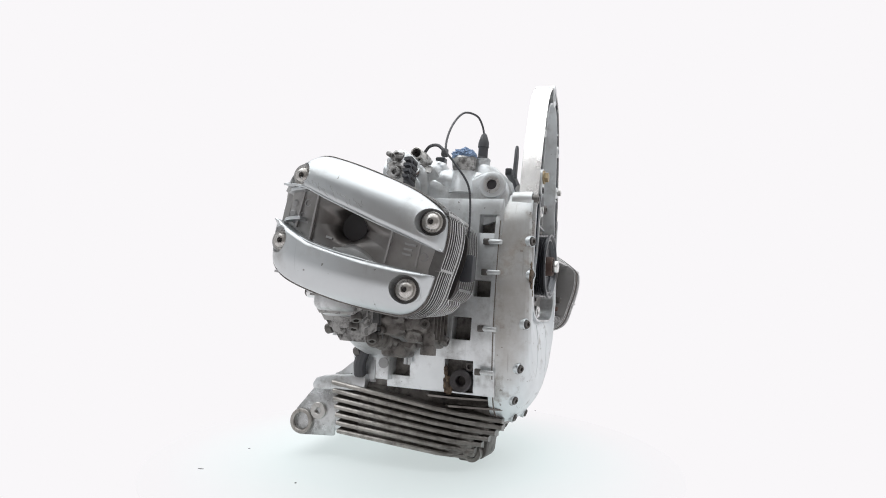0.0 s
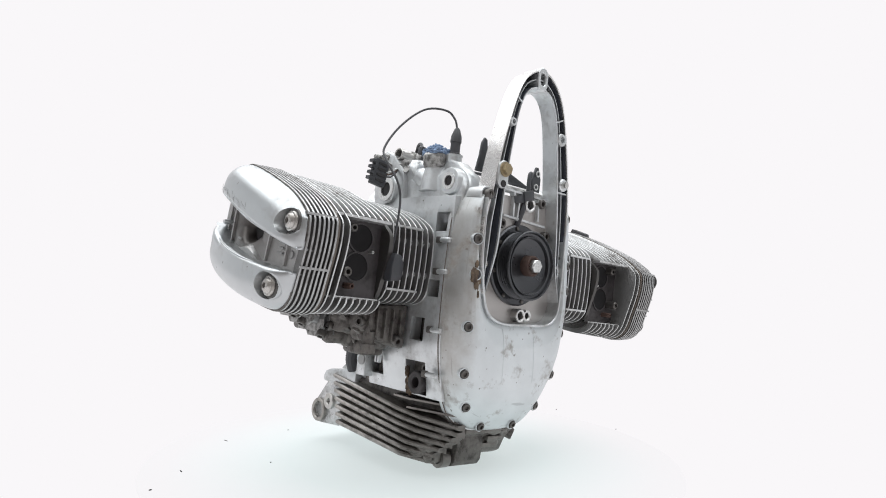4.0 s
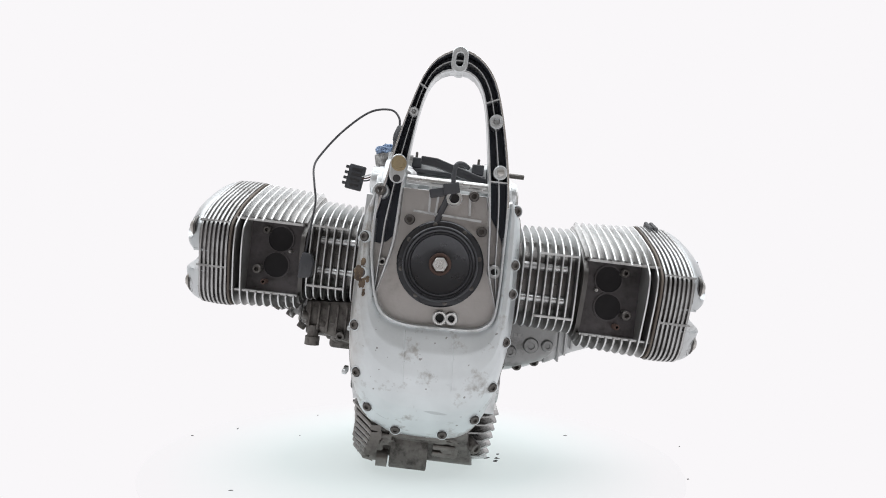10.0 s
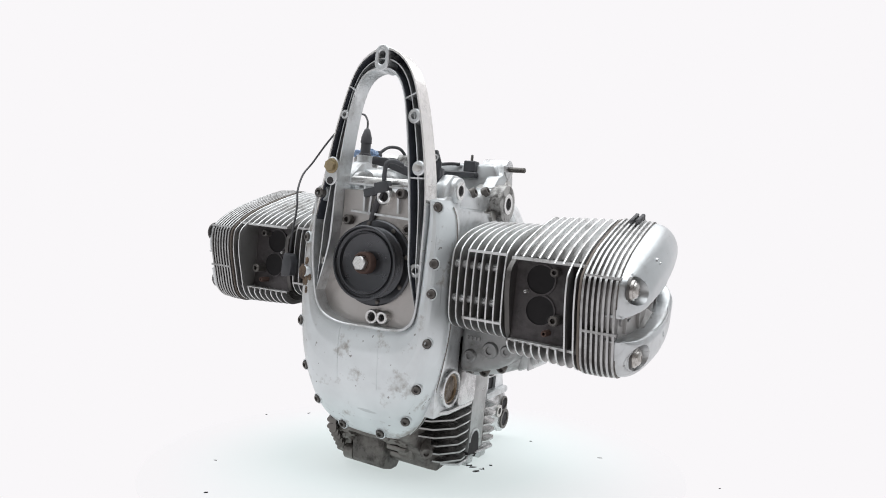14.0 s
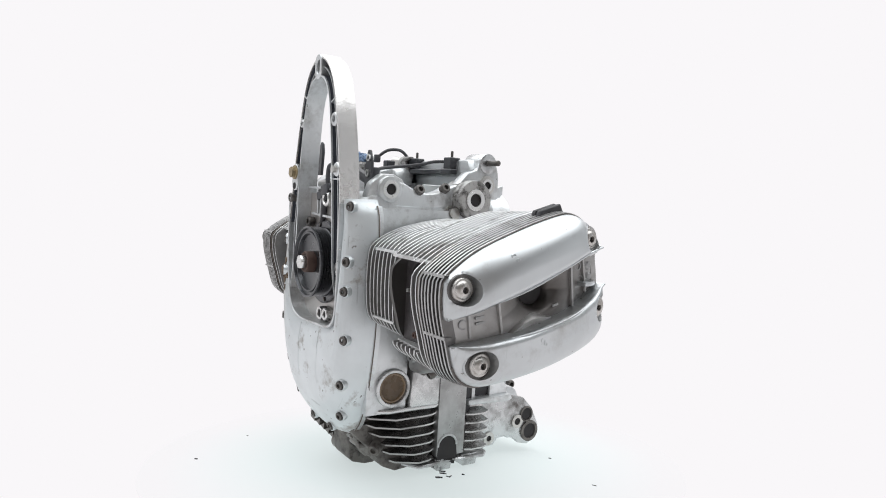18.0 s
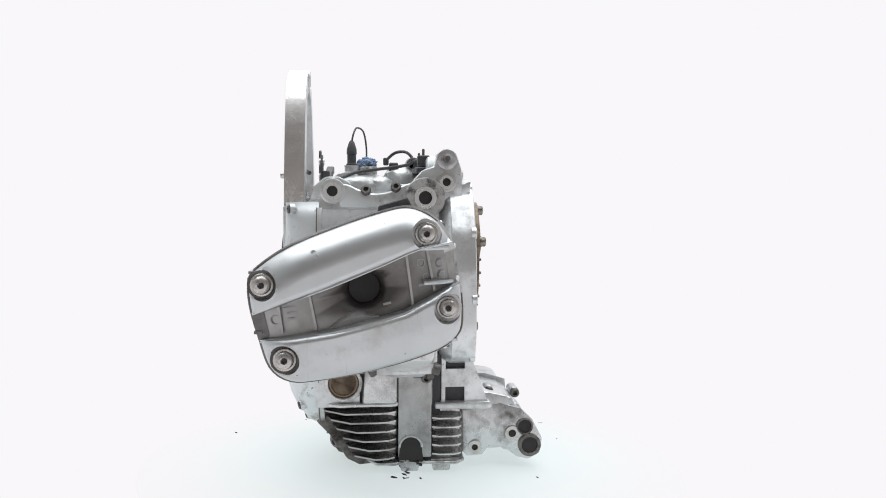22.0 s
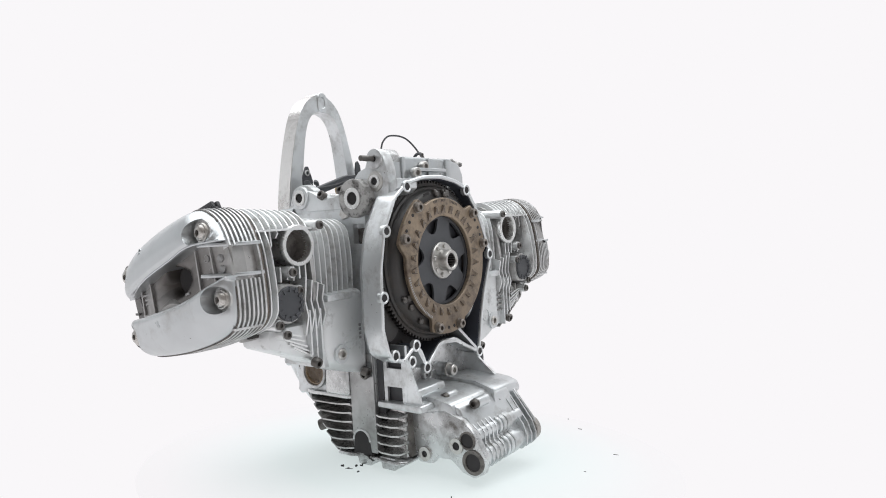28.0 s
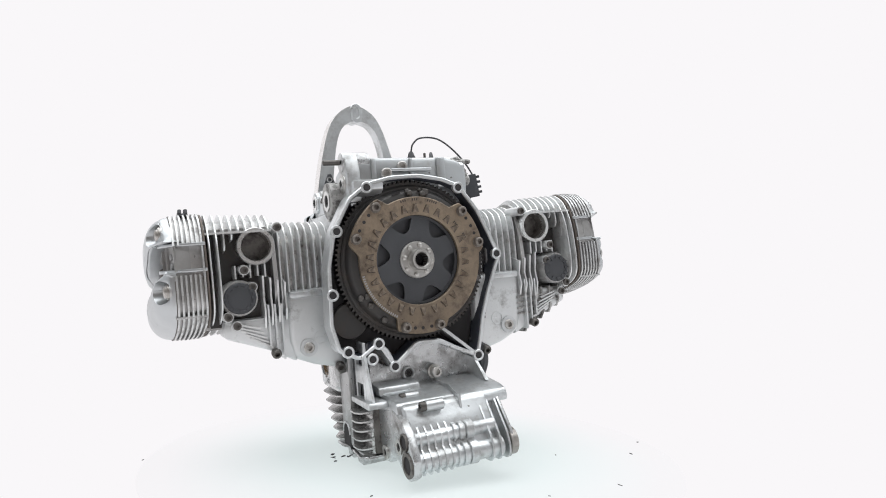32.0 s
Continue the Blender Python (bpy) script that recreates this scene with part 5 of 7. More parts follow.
    # hollow between the shells
    floor = [(-0.1010, -0.018), (-0.0330, 0.0095), (0.0250, 0.0335), (0.0600, 0.0485), (0.0985, 0.0530), (0.1000, 0.0085), (0.0474, -0.0225), (-0.0224, -0.0405), (-0.0970, -0.0520)]
    well = Vector((0.0070, 0.0045))
    ring_o = [(p.x, p.y) for p in even([(*q, 0) for q in floor], 72, True)]
    ring_i = []
    for u, v in ring_o:
        d = (Vector((u, v)) - well).normalized() * 0.0165
        ring_i.append((well.x + d.x, well.y + d.y))
    bm = bmesh.new()
    def dome(u):
        return 0.0155 * max(0.0, 1 - (u / 0.098) ** 2)

    middle = Matrix.Translation((s * 0.3165, y0 + well.x, well.y))
    rows = []
    for f, x in ((1.0, 0.0), (0.8, 0.0), (0.55, 0.0), (0.40, 0.0), (0.30, -0.0010), (0.22, -0.0022), (0.15, -0.0042), (0.08, -0.0075), (0.03, -0.0120), (0.0, -0.0180), (-0.02, -0.0240)):
        rows.append([bm.verts.new((s * (x + dome(b[0] + (a[0] - b[0]) * f)), (b[0] + (a[0] - b[0]) * f - well.x) * (1 if f else 0.97), (b[1] + (a[1] - b[1]) * f - well.y) * (1 if f else 0.97))) for a, b in zip(ring_o, ring_i)])
    for r, q in zip(rows, rows[1:]):
        for i in range(72):
            bm.faces.new((r[i], r[(i + 1) % 72], q[(i + 1) % 72], q[i]))
    bm.faces.new(rows[-1])
    part("hollow_floor", bm, M_HOLLOW, body, "silver hollow, darker round the plug well", at=middle)
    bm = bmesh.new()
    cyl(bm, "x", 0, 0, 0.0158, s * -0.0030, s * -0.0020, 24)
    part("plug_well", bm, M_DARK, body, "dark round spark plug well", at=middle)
    for p, q in (((-0.047, 0.000), (-0.040, -0.036)), ((0.049, 0.0400), (0.056, -0.0120)), ((-0.078, -0.012), (-0.074, -0.040)), ((0.070, 0.044), (0.078, 0.002))):
        a, b = Vector(p), Vector(q)
        d = (b - a).normalized() * 0.0012
        bm = bmesh.new()
        prism(bm, [(a.x + y0 + d.y, a.y - d.x), (b.x + y0 + d.y, b.y - d.x), (b.x + y0 - d.y, b.y + d.x), (a.x + y0 - d.y, a.y + d.x)], "x", s * 0.311, s * (0.3195 + dome((p[0] + q[0]) / 2)))
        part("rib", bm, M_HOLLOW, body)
    bm = bmesh.new()
    rows = []
    for k in range(17):
        f = k / 16
        u = -0.034 + 0.056 * f
        h = 0.012 * math.sin(math.pi * f) ** 1.3
        base = -0.038 + 0.30 * (u + 0.034)
        rows.append([bm.verts.new((s * x, y0 + u, v)) for x, v in ((0.3160, base - 0.006), (0.3340, base - 0.002), (0.3355, base + h * 0.5), (0.3310, base + h * 0.95), (0.3220, base + h * 1.2))])
    for r, q in zip(rows, rows[1:]):
        for i in range(4):
            bm.faces.new((r[i], r[i + 1], q[i + 1], q[i]))
    part("plug_mound", bm, M_HOLLOW, body, at=Matrix.Translation((0, 0, 0)))
    for u, v, w, t in ((-0.064, -0.014, 0.010, 10), (-0.063, -0.0195, 0.007, 10), (-0.062, -0.025, 0.007, 10), (0.066, 0.008, 0.006, 14), (0.030, -0.010, 0.004, 14)):
        bm = bmesh.new()
        box(bm, -0.0005, 0.0005, -w, w, -0.0012, 0.0012)
        part("cast_bar", bm, M_MARK, body, at=Matrix.Translation((s * (0.3167 + dome(u)), y0 + u, v)) @ pose(0, 0, 0, t, 0, 0))
    for u, v, r in ((-0.0815 + 0.0, -0.027, 0.005), (0.064, 0.030, 0.0045), (0.070, 0.016, 0.0040)):
        bm = bmesh.new()
        tube(bm, "x", y0 + u, v, r, r * 0.78, s * 0.3155, s * (0.3172 + dome(u)), 20)
        part("cast_ring", bm, M_MARK, body)
    for u, v in ((0.083, 0.030), (0.0855, 0.018), (0.0825, 0.012)):
        bm = bmesh.new()
        lathe(bm, "x", y0 + u, v, [(0, s * 0.314), (0.0048, s * 0.314), (0.0048, s * 0.3215), (0.003, s * 0.323), (0, s * 0.323)], 14)
        part("knob", bm, M_MARK, body)


boxer_side(1, -0.030)
boxer_side(-1, 0.018)
bm = bmesh.new()
prism(bm, [(-0.018, -0.002), (0.018, -0.002), (0.018, 0.0022), (-0.018, 0.0022)], "x", -0.0065, 0.0065)
for x0, x1 in ((-0.0062, -0.0014), (0.0014, 0.0062)):
    prism(bm, [(-0.018, 0.0015), (0.018, 0.0015), (0.016, 0.0090), (-0.0150, 0.0075)], "x", x0, x1)
bevel(bm, 0.001, 1)
part("rubber_buffer", bm, M_RUBBER, engine, "small black rubber buffer with two ridges on the cover's edge", at=Matrix.Translation((0.3000, 0.008, 0.0835)) @ pose(0, 0, 0, 14, 0, 0))


# ---- sump ----
def tapered_fin(root, tip, z, material, parent):
    """A level fin between two lines of equally many points, thick at the root and thin at the tip."""
    bm = bmesh.new()
    middle = [(a[0] + (b[0] - a[0]) * 0.35, a[1] + (b[1] - a[1]) * 0.35) for a, b in zip(root, tip)]
    rows = [[bm.verts.new((x, y, z + dz)) for x, y in line] for line, dz in ((root, -0.0062), (middle, -0.0030), (tip, -0.0013), (tip, 0.0009), (middle, 0.0022), (root, 0.0052))]
    for r, q in zip(rows, rows[1:]):
        for i in range(len(root) - 1):
            bm.faces.new((r[i], r[i + 1], q[i + 1], q[i]))
    for i in (0, len(root) - 1):
        bm.faces.new([r[i] for r in rows])
    part("cooling_fin", bm, material, parent)


def sump():
    bm = bmesh.new()
    side = [(-0.098, -0.188), (0.110, -0.188), (0.112, -0.266), (-0.034, -0.278), (-0.052, -0.271), (-0.064, -0.250), (-0.094, -0.222)]
    prism(bm, side, "x", -0.086, 0.080)
    for v in bm.verts:
        if v.co.y < -0.05:
            v.co.x += (0.36 if v.co.x < 0 else -0.30) * (-0.030 - v.co.y)
    bevel(bm, 0.004)
    # The dark pan colour also stands for the shade between the fins.
    pan = part("oil_sump", bm, M_GRIME_AND_RECESS, engine, "oily grime-covered finned aluminium oil sump")
    # long fins on the left
    for k in range(7):
        f0 = -0.090 + max(0, k - 1) * 0.0086
        f1 = 0.152 - 0.002 * k
        w = 0.0985 - 0.0010 * k
        bm = bmesh.new()
        rows = []
        for y in [f0 - 0.008] + [f0 + (f1 - f0) * j / 6 for j in range(7)]:
            z = -0.1930 - 0.0114 * k + (y - 0.152) * (0.125 - 0.009 * k)
            edge = -w + 0.36 * max(0.0, -0.028 - y) + (0.008 if y < f0 + 0.001 else 0.0)
            rows.append([bm.verts.new(q) for q in ((edge, y, z - 0.0012), (edge, y, z + 0.0012), (edge + 0.0016, y, z + 0.0030), (edge + 0.0090, y, z + 0.0038), (edge + 0.0150, y, z + 0.0056), (edge + 0.0150, y, z - 0.0056), (edge + 0.0090, y, z - 0.0038), (edge + 0.0016, y, z - 0.0030))])
        for r, q in zip(rows, rows[1:]):
            for j in range(8):
                bm.faces.new((r[j], r[(j + 1) % 8], q[(j + 1) % 8], q[j]))
        bm.faces.new(rows[0])
        bm.faces.new(rows[-1])
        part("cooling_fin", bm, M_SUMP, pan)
    for z, f1 in ((-0.196, 0.010), (-0.2075, -0.020)):
        bm = bmesh.new()
        prism(bm, [(-0.0760, -0.096), (-0.0985, -0.034), (-0.0985, f1 - 0.01), (-0.08, f1), (-0.066, -0.104)], "z", z - 0.0013, z + 0.0013)
        part("cooling_fin", bm, M_SUMP, pan)
    # short fins on the right, in two groups, thick at the root and thin at the edge
    for k in range(6):
        z, f0 = -0.1970 - 0.0130 * k, -0.090 + 0.0080 * k
        w = 0.105 - 0.0006 * k
        root = [(0.022, f0 + 0.012), (0.046, f0 + 0.014), (0.070, f0 + 0.026), (0.084, f0 + 0.045), (0.084, -0.010), (0.083, 0.004), (0.079, 0.013), (0.074, 0.019)]
        tip = [(0.030, f0 - 0.004), (0.054, f0 - 0.002), (0.086, f0 + 0.010), (w, f0 + 0.038), (w, -0.008), (w - 0.002, 0.006), (w - 0.008, 0.016), (0.084, 0.0195)]
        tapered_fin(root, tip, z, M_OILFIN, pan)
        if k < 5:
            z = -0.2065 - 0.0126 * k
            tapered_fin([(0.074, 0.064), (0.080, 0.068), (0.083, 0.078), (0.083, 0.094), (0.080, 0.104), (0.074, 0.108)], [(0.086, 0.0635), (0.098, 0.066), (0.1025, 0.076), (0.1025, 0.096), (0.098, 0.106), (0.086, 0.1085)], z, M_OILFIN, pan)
    bm = bmesh.new()
    prism(bm, [(0.040, -0.092), (0.070, -0.092), (0.092, -0.080), (0.1005, -0.060), (0.1005, 0.010), (0.096, 0.021), (0.040, 0.021)], "z", -0.1900, -0.1835)
    bevel(bm, 0.0025, 2)
    part("top_ledge", bm, M_OILWALL, pan)
    # oily walls between the fins
    for line in ([(0.045, -0.040), (0.064, -0.035), (0.0775, -0.022), (0.0838, -0.004), (0.0838, 0.0185), (0.060, 0.0185)], [(0.070, 0.0655), (0.0838, 0.0655), (0.0838, 0.1065), (0.070, 0.1065)]):
        bm = bmesh.new()
        prism(bm, line, "z", -0.2680, -0.1890)
        bevel(bm, 0.003, 2)
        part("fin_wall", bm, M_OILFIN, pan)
    # flat bottom lip under the rear fins
    bm = bmesh.new()
    prism(bm, [(0.020, -0.020), (0.070, -0.030), (0.1005, -0.010), (0.1005, 0.014), (0.094, 0.030), (0.098, 0.062), (0.1015, 0.100), (0.090, 0.112), (0.020, 0.112)], "z", -0.2725, -0.2680)
    bevel(bm, 0.0015, 1)
    part("bottom_lip", bm, M_SUMPR, pan)
    # small round boss at the front corner
    bm = bmesh.new()
    lathe(bm, "y", 0, 0, [(0, 0.02), (0.0085, 0.02), (0.0085, -0.014), (0.0075, -0.0155), (0.0040, -0.0155), (0.0036, -0.012), (0, -0.012)], 20)
    part("corner_boss", bm, M_GRIME_AND_RECESS, pan, at=facing(0.070, -0.058, -0.240, (0.55, -0.75, -0.3)))
    # The hollow is a near-black solid, its shade put into the colour.
    bm = bmesh.new()
    prism(bm, [(0.0365 + 0.0150 * math.cos(math.pi * k / 14), -0.2470 + 0.0150 * math.sin(math.pi * k / 14)) for k in range(15)] + [(0.0200, -0.2655), (0.0540, -0.2655)], "x", 0.075, 0.0980)
    part("drain_hollow", bm, M_DARK, pan)
    bm = bmesh.new()
    sweep(bm, [(0.0975, 0.0365 + 0.0154 * math.cos(math.pi * k / 10), -0.2470 + 0.0154 * math.sin(math.pi * k / 10)) for k in range(11)], 0.0018, 8, 30)
    part("hollow_lip", bm, M_CAST, pan)
    # foot below the front, side lugs and pads
    bm = bmesh.new()
    prism(bm, [(-0.026, -0.282), (-0.032, -0.2890), (-0.046, -0.2890), (-0.066, -0.2830), (-0.071, -0.276), (-0.073, -0.252), (-0.070, -0.236), (-0.026, -0.236)], "x", -0.037, 0.014)
    bevel(bm, 0.002)
    part("front_foot", bm, M_GRIME_AND_RECESS, pan, "dark oily block foot")
    for x0, x1, y, z0 in ((-0.066, -0.046, -0.050, -0.279), (0.03, 0.056, -0.054, -0.262)):
        bm = bmesh.new()
        box(bm, x0, x1, y - 0.012, y + 0.012, z0, -0.225)
        bevel(bm, 0.005)
        part("lug", bm, M_SUMP, pan)
    bm = bmesh.new()
    tube(bm, "x", -0.055, -0.274, 0.0125, 0.007, -0.055, -0.040, 22)
    part("drain_boss", bm, M_SUMP, pan)
    bm = bmesh.new()
    cyl(bm, "x", -0.055, -0.274, 0.0072, -0.053, -0.048, 16)
    part("bore", bm, M_DARK, pan)
    for k, (x, y, z, a, b, c) in enumerate(((-0.060, -0.066, -0.232, 0.012, 0.016, 0.014), (-0.044, -0.070, -0.243, 0.012, 0.010, 0.009), (-0.068, -0.050, -0.262, 0.009, 0.012, 0.014), (0.036, -0.074, -0.234, 0.020, 0.010, 0.007))):
        lump("caked_grime", (x, y, z), (a, b, c), M_SUMP, pan, 0.3, 30.0 + k)
    for y in (0.034, 0.078):
        bm = bmesh.new()
        prism(bm, [(y - 0.014, -0.266), (y + 0.016, -0.266), (y + 0.013, -0.2835), (y - 0.010, -0.2835)], "x", 0.055, 0.094)
        bevel(bm, 0.002)
        part("pad", bm, M_SUMPR, pan)
    for x0, x1, y, z in ((-0.056, -0.036, -0.076, -0.236), (-0.040, 0.030, -0.080, -0.231), (0.020, 0.050, -0.066, -0.246), (0.020, 0.052, -0.056, -0.258)):
        bm = bmesh.new()
        box(bm, x0, x1, y - 0.010, y + 0.03, z - 0.004, z + 0.003)
        bevel(bm, 0.0015, 2)
        part("front_ledge", bm, M_SUMP, pan)
    return pan


sump()


def rear_foot():
    """The stepped casting behind the sump with its two cross tubes and bored ends."""
    bm = bmesh.new()
    prism(bm, [(0.085, -0.178), (0.150, -0.181), (0.176, -0.187), (0.182, -0.206), (0.186, -0.235), (0.183, -0.262), (0.085, -0.268)], "x", -0.0790, 0.070)
    bevel(bm, 0.004)
    foot = part("rear_casting", bm, M_HOUSING, engine, "pale stepped cast housing behind the sump with two cross tubes")
    # top steps
    bm = bmesh.new()
    prism(bm, [(0.085, -0.168), (0.124, -0.172), (0.128, -0.184), (0.085, -0.184)], "x", 0.012, 0.0745)
    bevel(bm, 0.003)
    part("step", bm, M_HOUSING, foot)
    bm = bmesh.new()
    prism(bm, [(0.100, -0.1760), (0.168, -0.1845), (0.181, -0.1890), (0.186, -0.1980), (0.184, -0.2060), (0.100, -0.201)], "x", -0.0945, -0.018)
    bevel(bm, 0.003)
    part("step", bm, M_HOUSING, foot)
    for x, y0_, y1_ in ((-0.018, 0.09, 0.188), (0.030, 0.09, 0.150)):
        bm = bmesh.new()
        prism(bm, [(y0_, -0.174), (y1_ - 0.03, -0.1765), (y1_, -0.186), (y1_ + 0.002, -0.205), (y0_, -0.205)], "x", x - 0.0015, x + 0.0015)
        part("seam_rib", bm, M_HOUSING, foot)
    for x0, x1, y, z in ((0.010, 0.036, 0.1925, -0.1915), (0.028, 0.048, 0.152, -0.1850)):
        bm = bmesh.new()
        cyl(bm, "x", y, z, 0.0075, x0, x1, 20)
        bevel(bm, 0.001, 1, 50)
        part("bolt_tube", bm, M_HOUSING, foot)
        part("bolt", BOLT_M6, M_BOLT, foot, at=facing(x1 - 0.002, y, z, (1, 0, 0)))
    # solid casting behind the tubes
    bm = bmesh.new()
    prism(bm, [(0.165, -0.184), (0.184, -0.192), (0.192, -0.208), (0.202, -0.222), (0.2045, -0.238), (0.2125, -0.250), (0.2140, -0.264), (0.204, -0.2725), (0.170, -0.268)], "x", -0.060, 0.064)
    bevel(bm, 0.004, 3)
    part("tube_bed", bm, M_HOUSING, foot)
    # cross tubes with rings
    for y, z, r, x0, x1 in ((0.198, -0.2310, 0.0105, -0.060, 0.066), (0.206, -0.2585, 0.0135, -0.066, 0.066)):
        bm = bmesh.new()
        cyl(bm, "x", y, z, r, x0, x1, 28)
        bevel(bm, 0.0015, 1, 50)
        t = part("cross_tube", bm, M_HOUSING, foot)
        for x, w in ((-0.020, 0.006), (0.002, 0.003), (-0.008, 0.004)):
            bm = bmesh.new()
            cyl(bm, "x", y, z, r + 0.003, x - w, x + w, 28)
            bevel(bm, 0.001, 1, 50)
            part("tube_ring", bm, M_HOUSING, t)
    for x in (-0.046, -0.0585, -0.071):
        bm = bmesh.new()
        prism(bm, [(0.175, -0.200), (0.187, -0.200), (0.2165, -0.240), (0.2225, -0.256), (0.2215, -0.268), (0.213, -0.2755), (0.200, -0.276), (0.180, -0.268)], "x", x - 0.0014, x + 0.0014)
        part("fin_rib", bm, M_HOUSING, foot)
    for x in (0.012, 0.022, 0.032, 0.042, 0.052):
        bm = bmesh.new()
        prism(bm, [(0.178, -0.200), (0.195, -0.213), (0.2085, -0.226), (0.2095, -0.242), (0.2190, -0.251), (0.2215, -0.264), (0.211, -0.2755), (0.180, -0.272)], "x", x - 0.0013, x + 0.0013)
        part("fin_rib", bm, M_HOUSING, foot)
    # right end plate with its holes
    bm = bmesh.new()
    plate = [(0.108, -0.205), (0.165, -0.196), (0.195, -0.205), (0.2125, -0.222), (0.2275, -0.250), (0.2240, -0.272), (0.207, -0.2805), (0.190, -0.276), (0.172, -0.262), (0.150, -0.259), (0.140, -0.272), (0.118, -0.273), (0.108, -0.262)]
    prism(bm, plate, "x", 0.060, 0.0715)
    bevel(bm, 0.0025)
    end = part("end_plate", bm, M_SUMPR, foot, "cast end plate with two large bored holes")
    for y, z, r, hole, m in ((0.1829, -0.2404, 0.0105, 0.0055, M_STEEL), (0.201, -0.2309, 0.0120, 0.0098, M_GRIME_AND_RECESS), (0.2085, -0.2585, 0.0165, 0.0118, M_GRIME_AND_RECESS), (0.129, -0.2592, 0.0098, 0.0045, M_STEEL)):
        bm = bmesh.new()
        tube(bm, "x", y, z, r, hole, 0.066, 0.0740, 28)
        b = part("boss", bm, m, end)
        bm = bmesh.new()
        cyl(bm, "x", y, z, hole + 0.0002, 0.066, 0.0722, 20)
        part("bore", bm, M_DARK, b)
    # left end with a big bushed eye
    bm = bmesh.new()
    prism(bm, [(0.145, -0.186), (0.182, -0.194), (0.217, -0.238), (0.2235, -0.258), (0.210, -0.2765), (0.15, -0.272)], "x", -0.0800, -0.0745)
    bevel(bm, 0.0025)
    end = part("end_plate", bm, M_SUMPR, foot)
    for y, z, r, hole, m in ((0.205, -0.2560, 0.0185, 0.0128, M_SUMP), (0.178, -0.2380, 0.0125, 0.0045, M_STEEL)):
        bm = bmesh.new()
        tube(bm, "x", y, z, r, hole, -0.0850, -0.074, 30)
        bevel(bm, 0.001, 1, 50)
        b = part("boss", bm, m, end)
        bm = bmesh.new()
        cyl(bm, "x", y, z, hole + 0.0002, -0.0790, -0.070, 22)
        part("bore", bm, M_DARK, b)


rear_foot()


# ---- bell housing and clutch ----
BELL = [(0.0927, 0.0915), (0.0648, 0.1116), (0.030, 0.1195), (-0.0132, 0.1212), (-0.050, 0.1150), (-0.0774, 0.1044), (-0.1062, 0.0661), (-0.1369, -0.0024), (-0.1120, -0.0600), (-0.1010, -0.0930), (-0.0941, -0.1258), (-0.0870, -0.1500),
        (-0.0520, -0.1340), (-0.0271, -0.1200), (0.0085, -0.1180), (0.0453, -0.1473), (0.0560, -0.1230), (0.0676, -0.1125), (0.095, -0.130), (0.1230, -0.1150), (0.1320, -0.0800), (0.1300, -0.0385), (0.1290, 0.0000), (0.1180, 0.0476)]


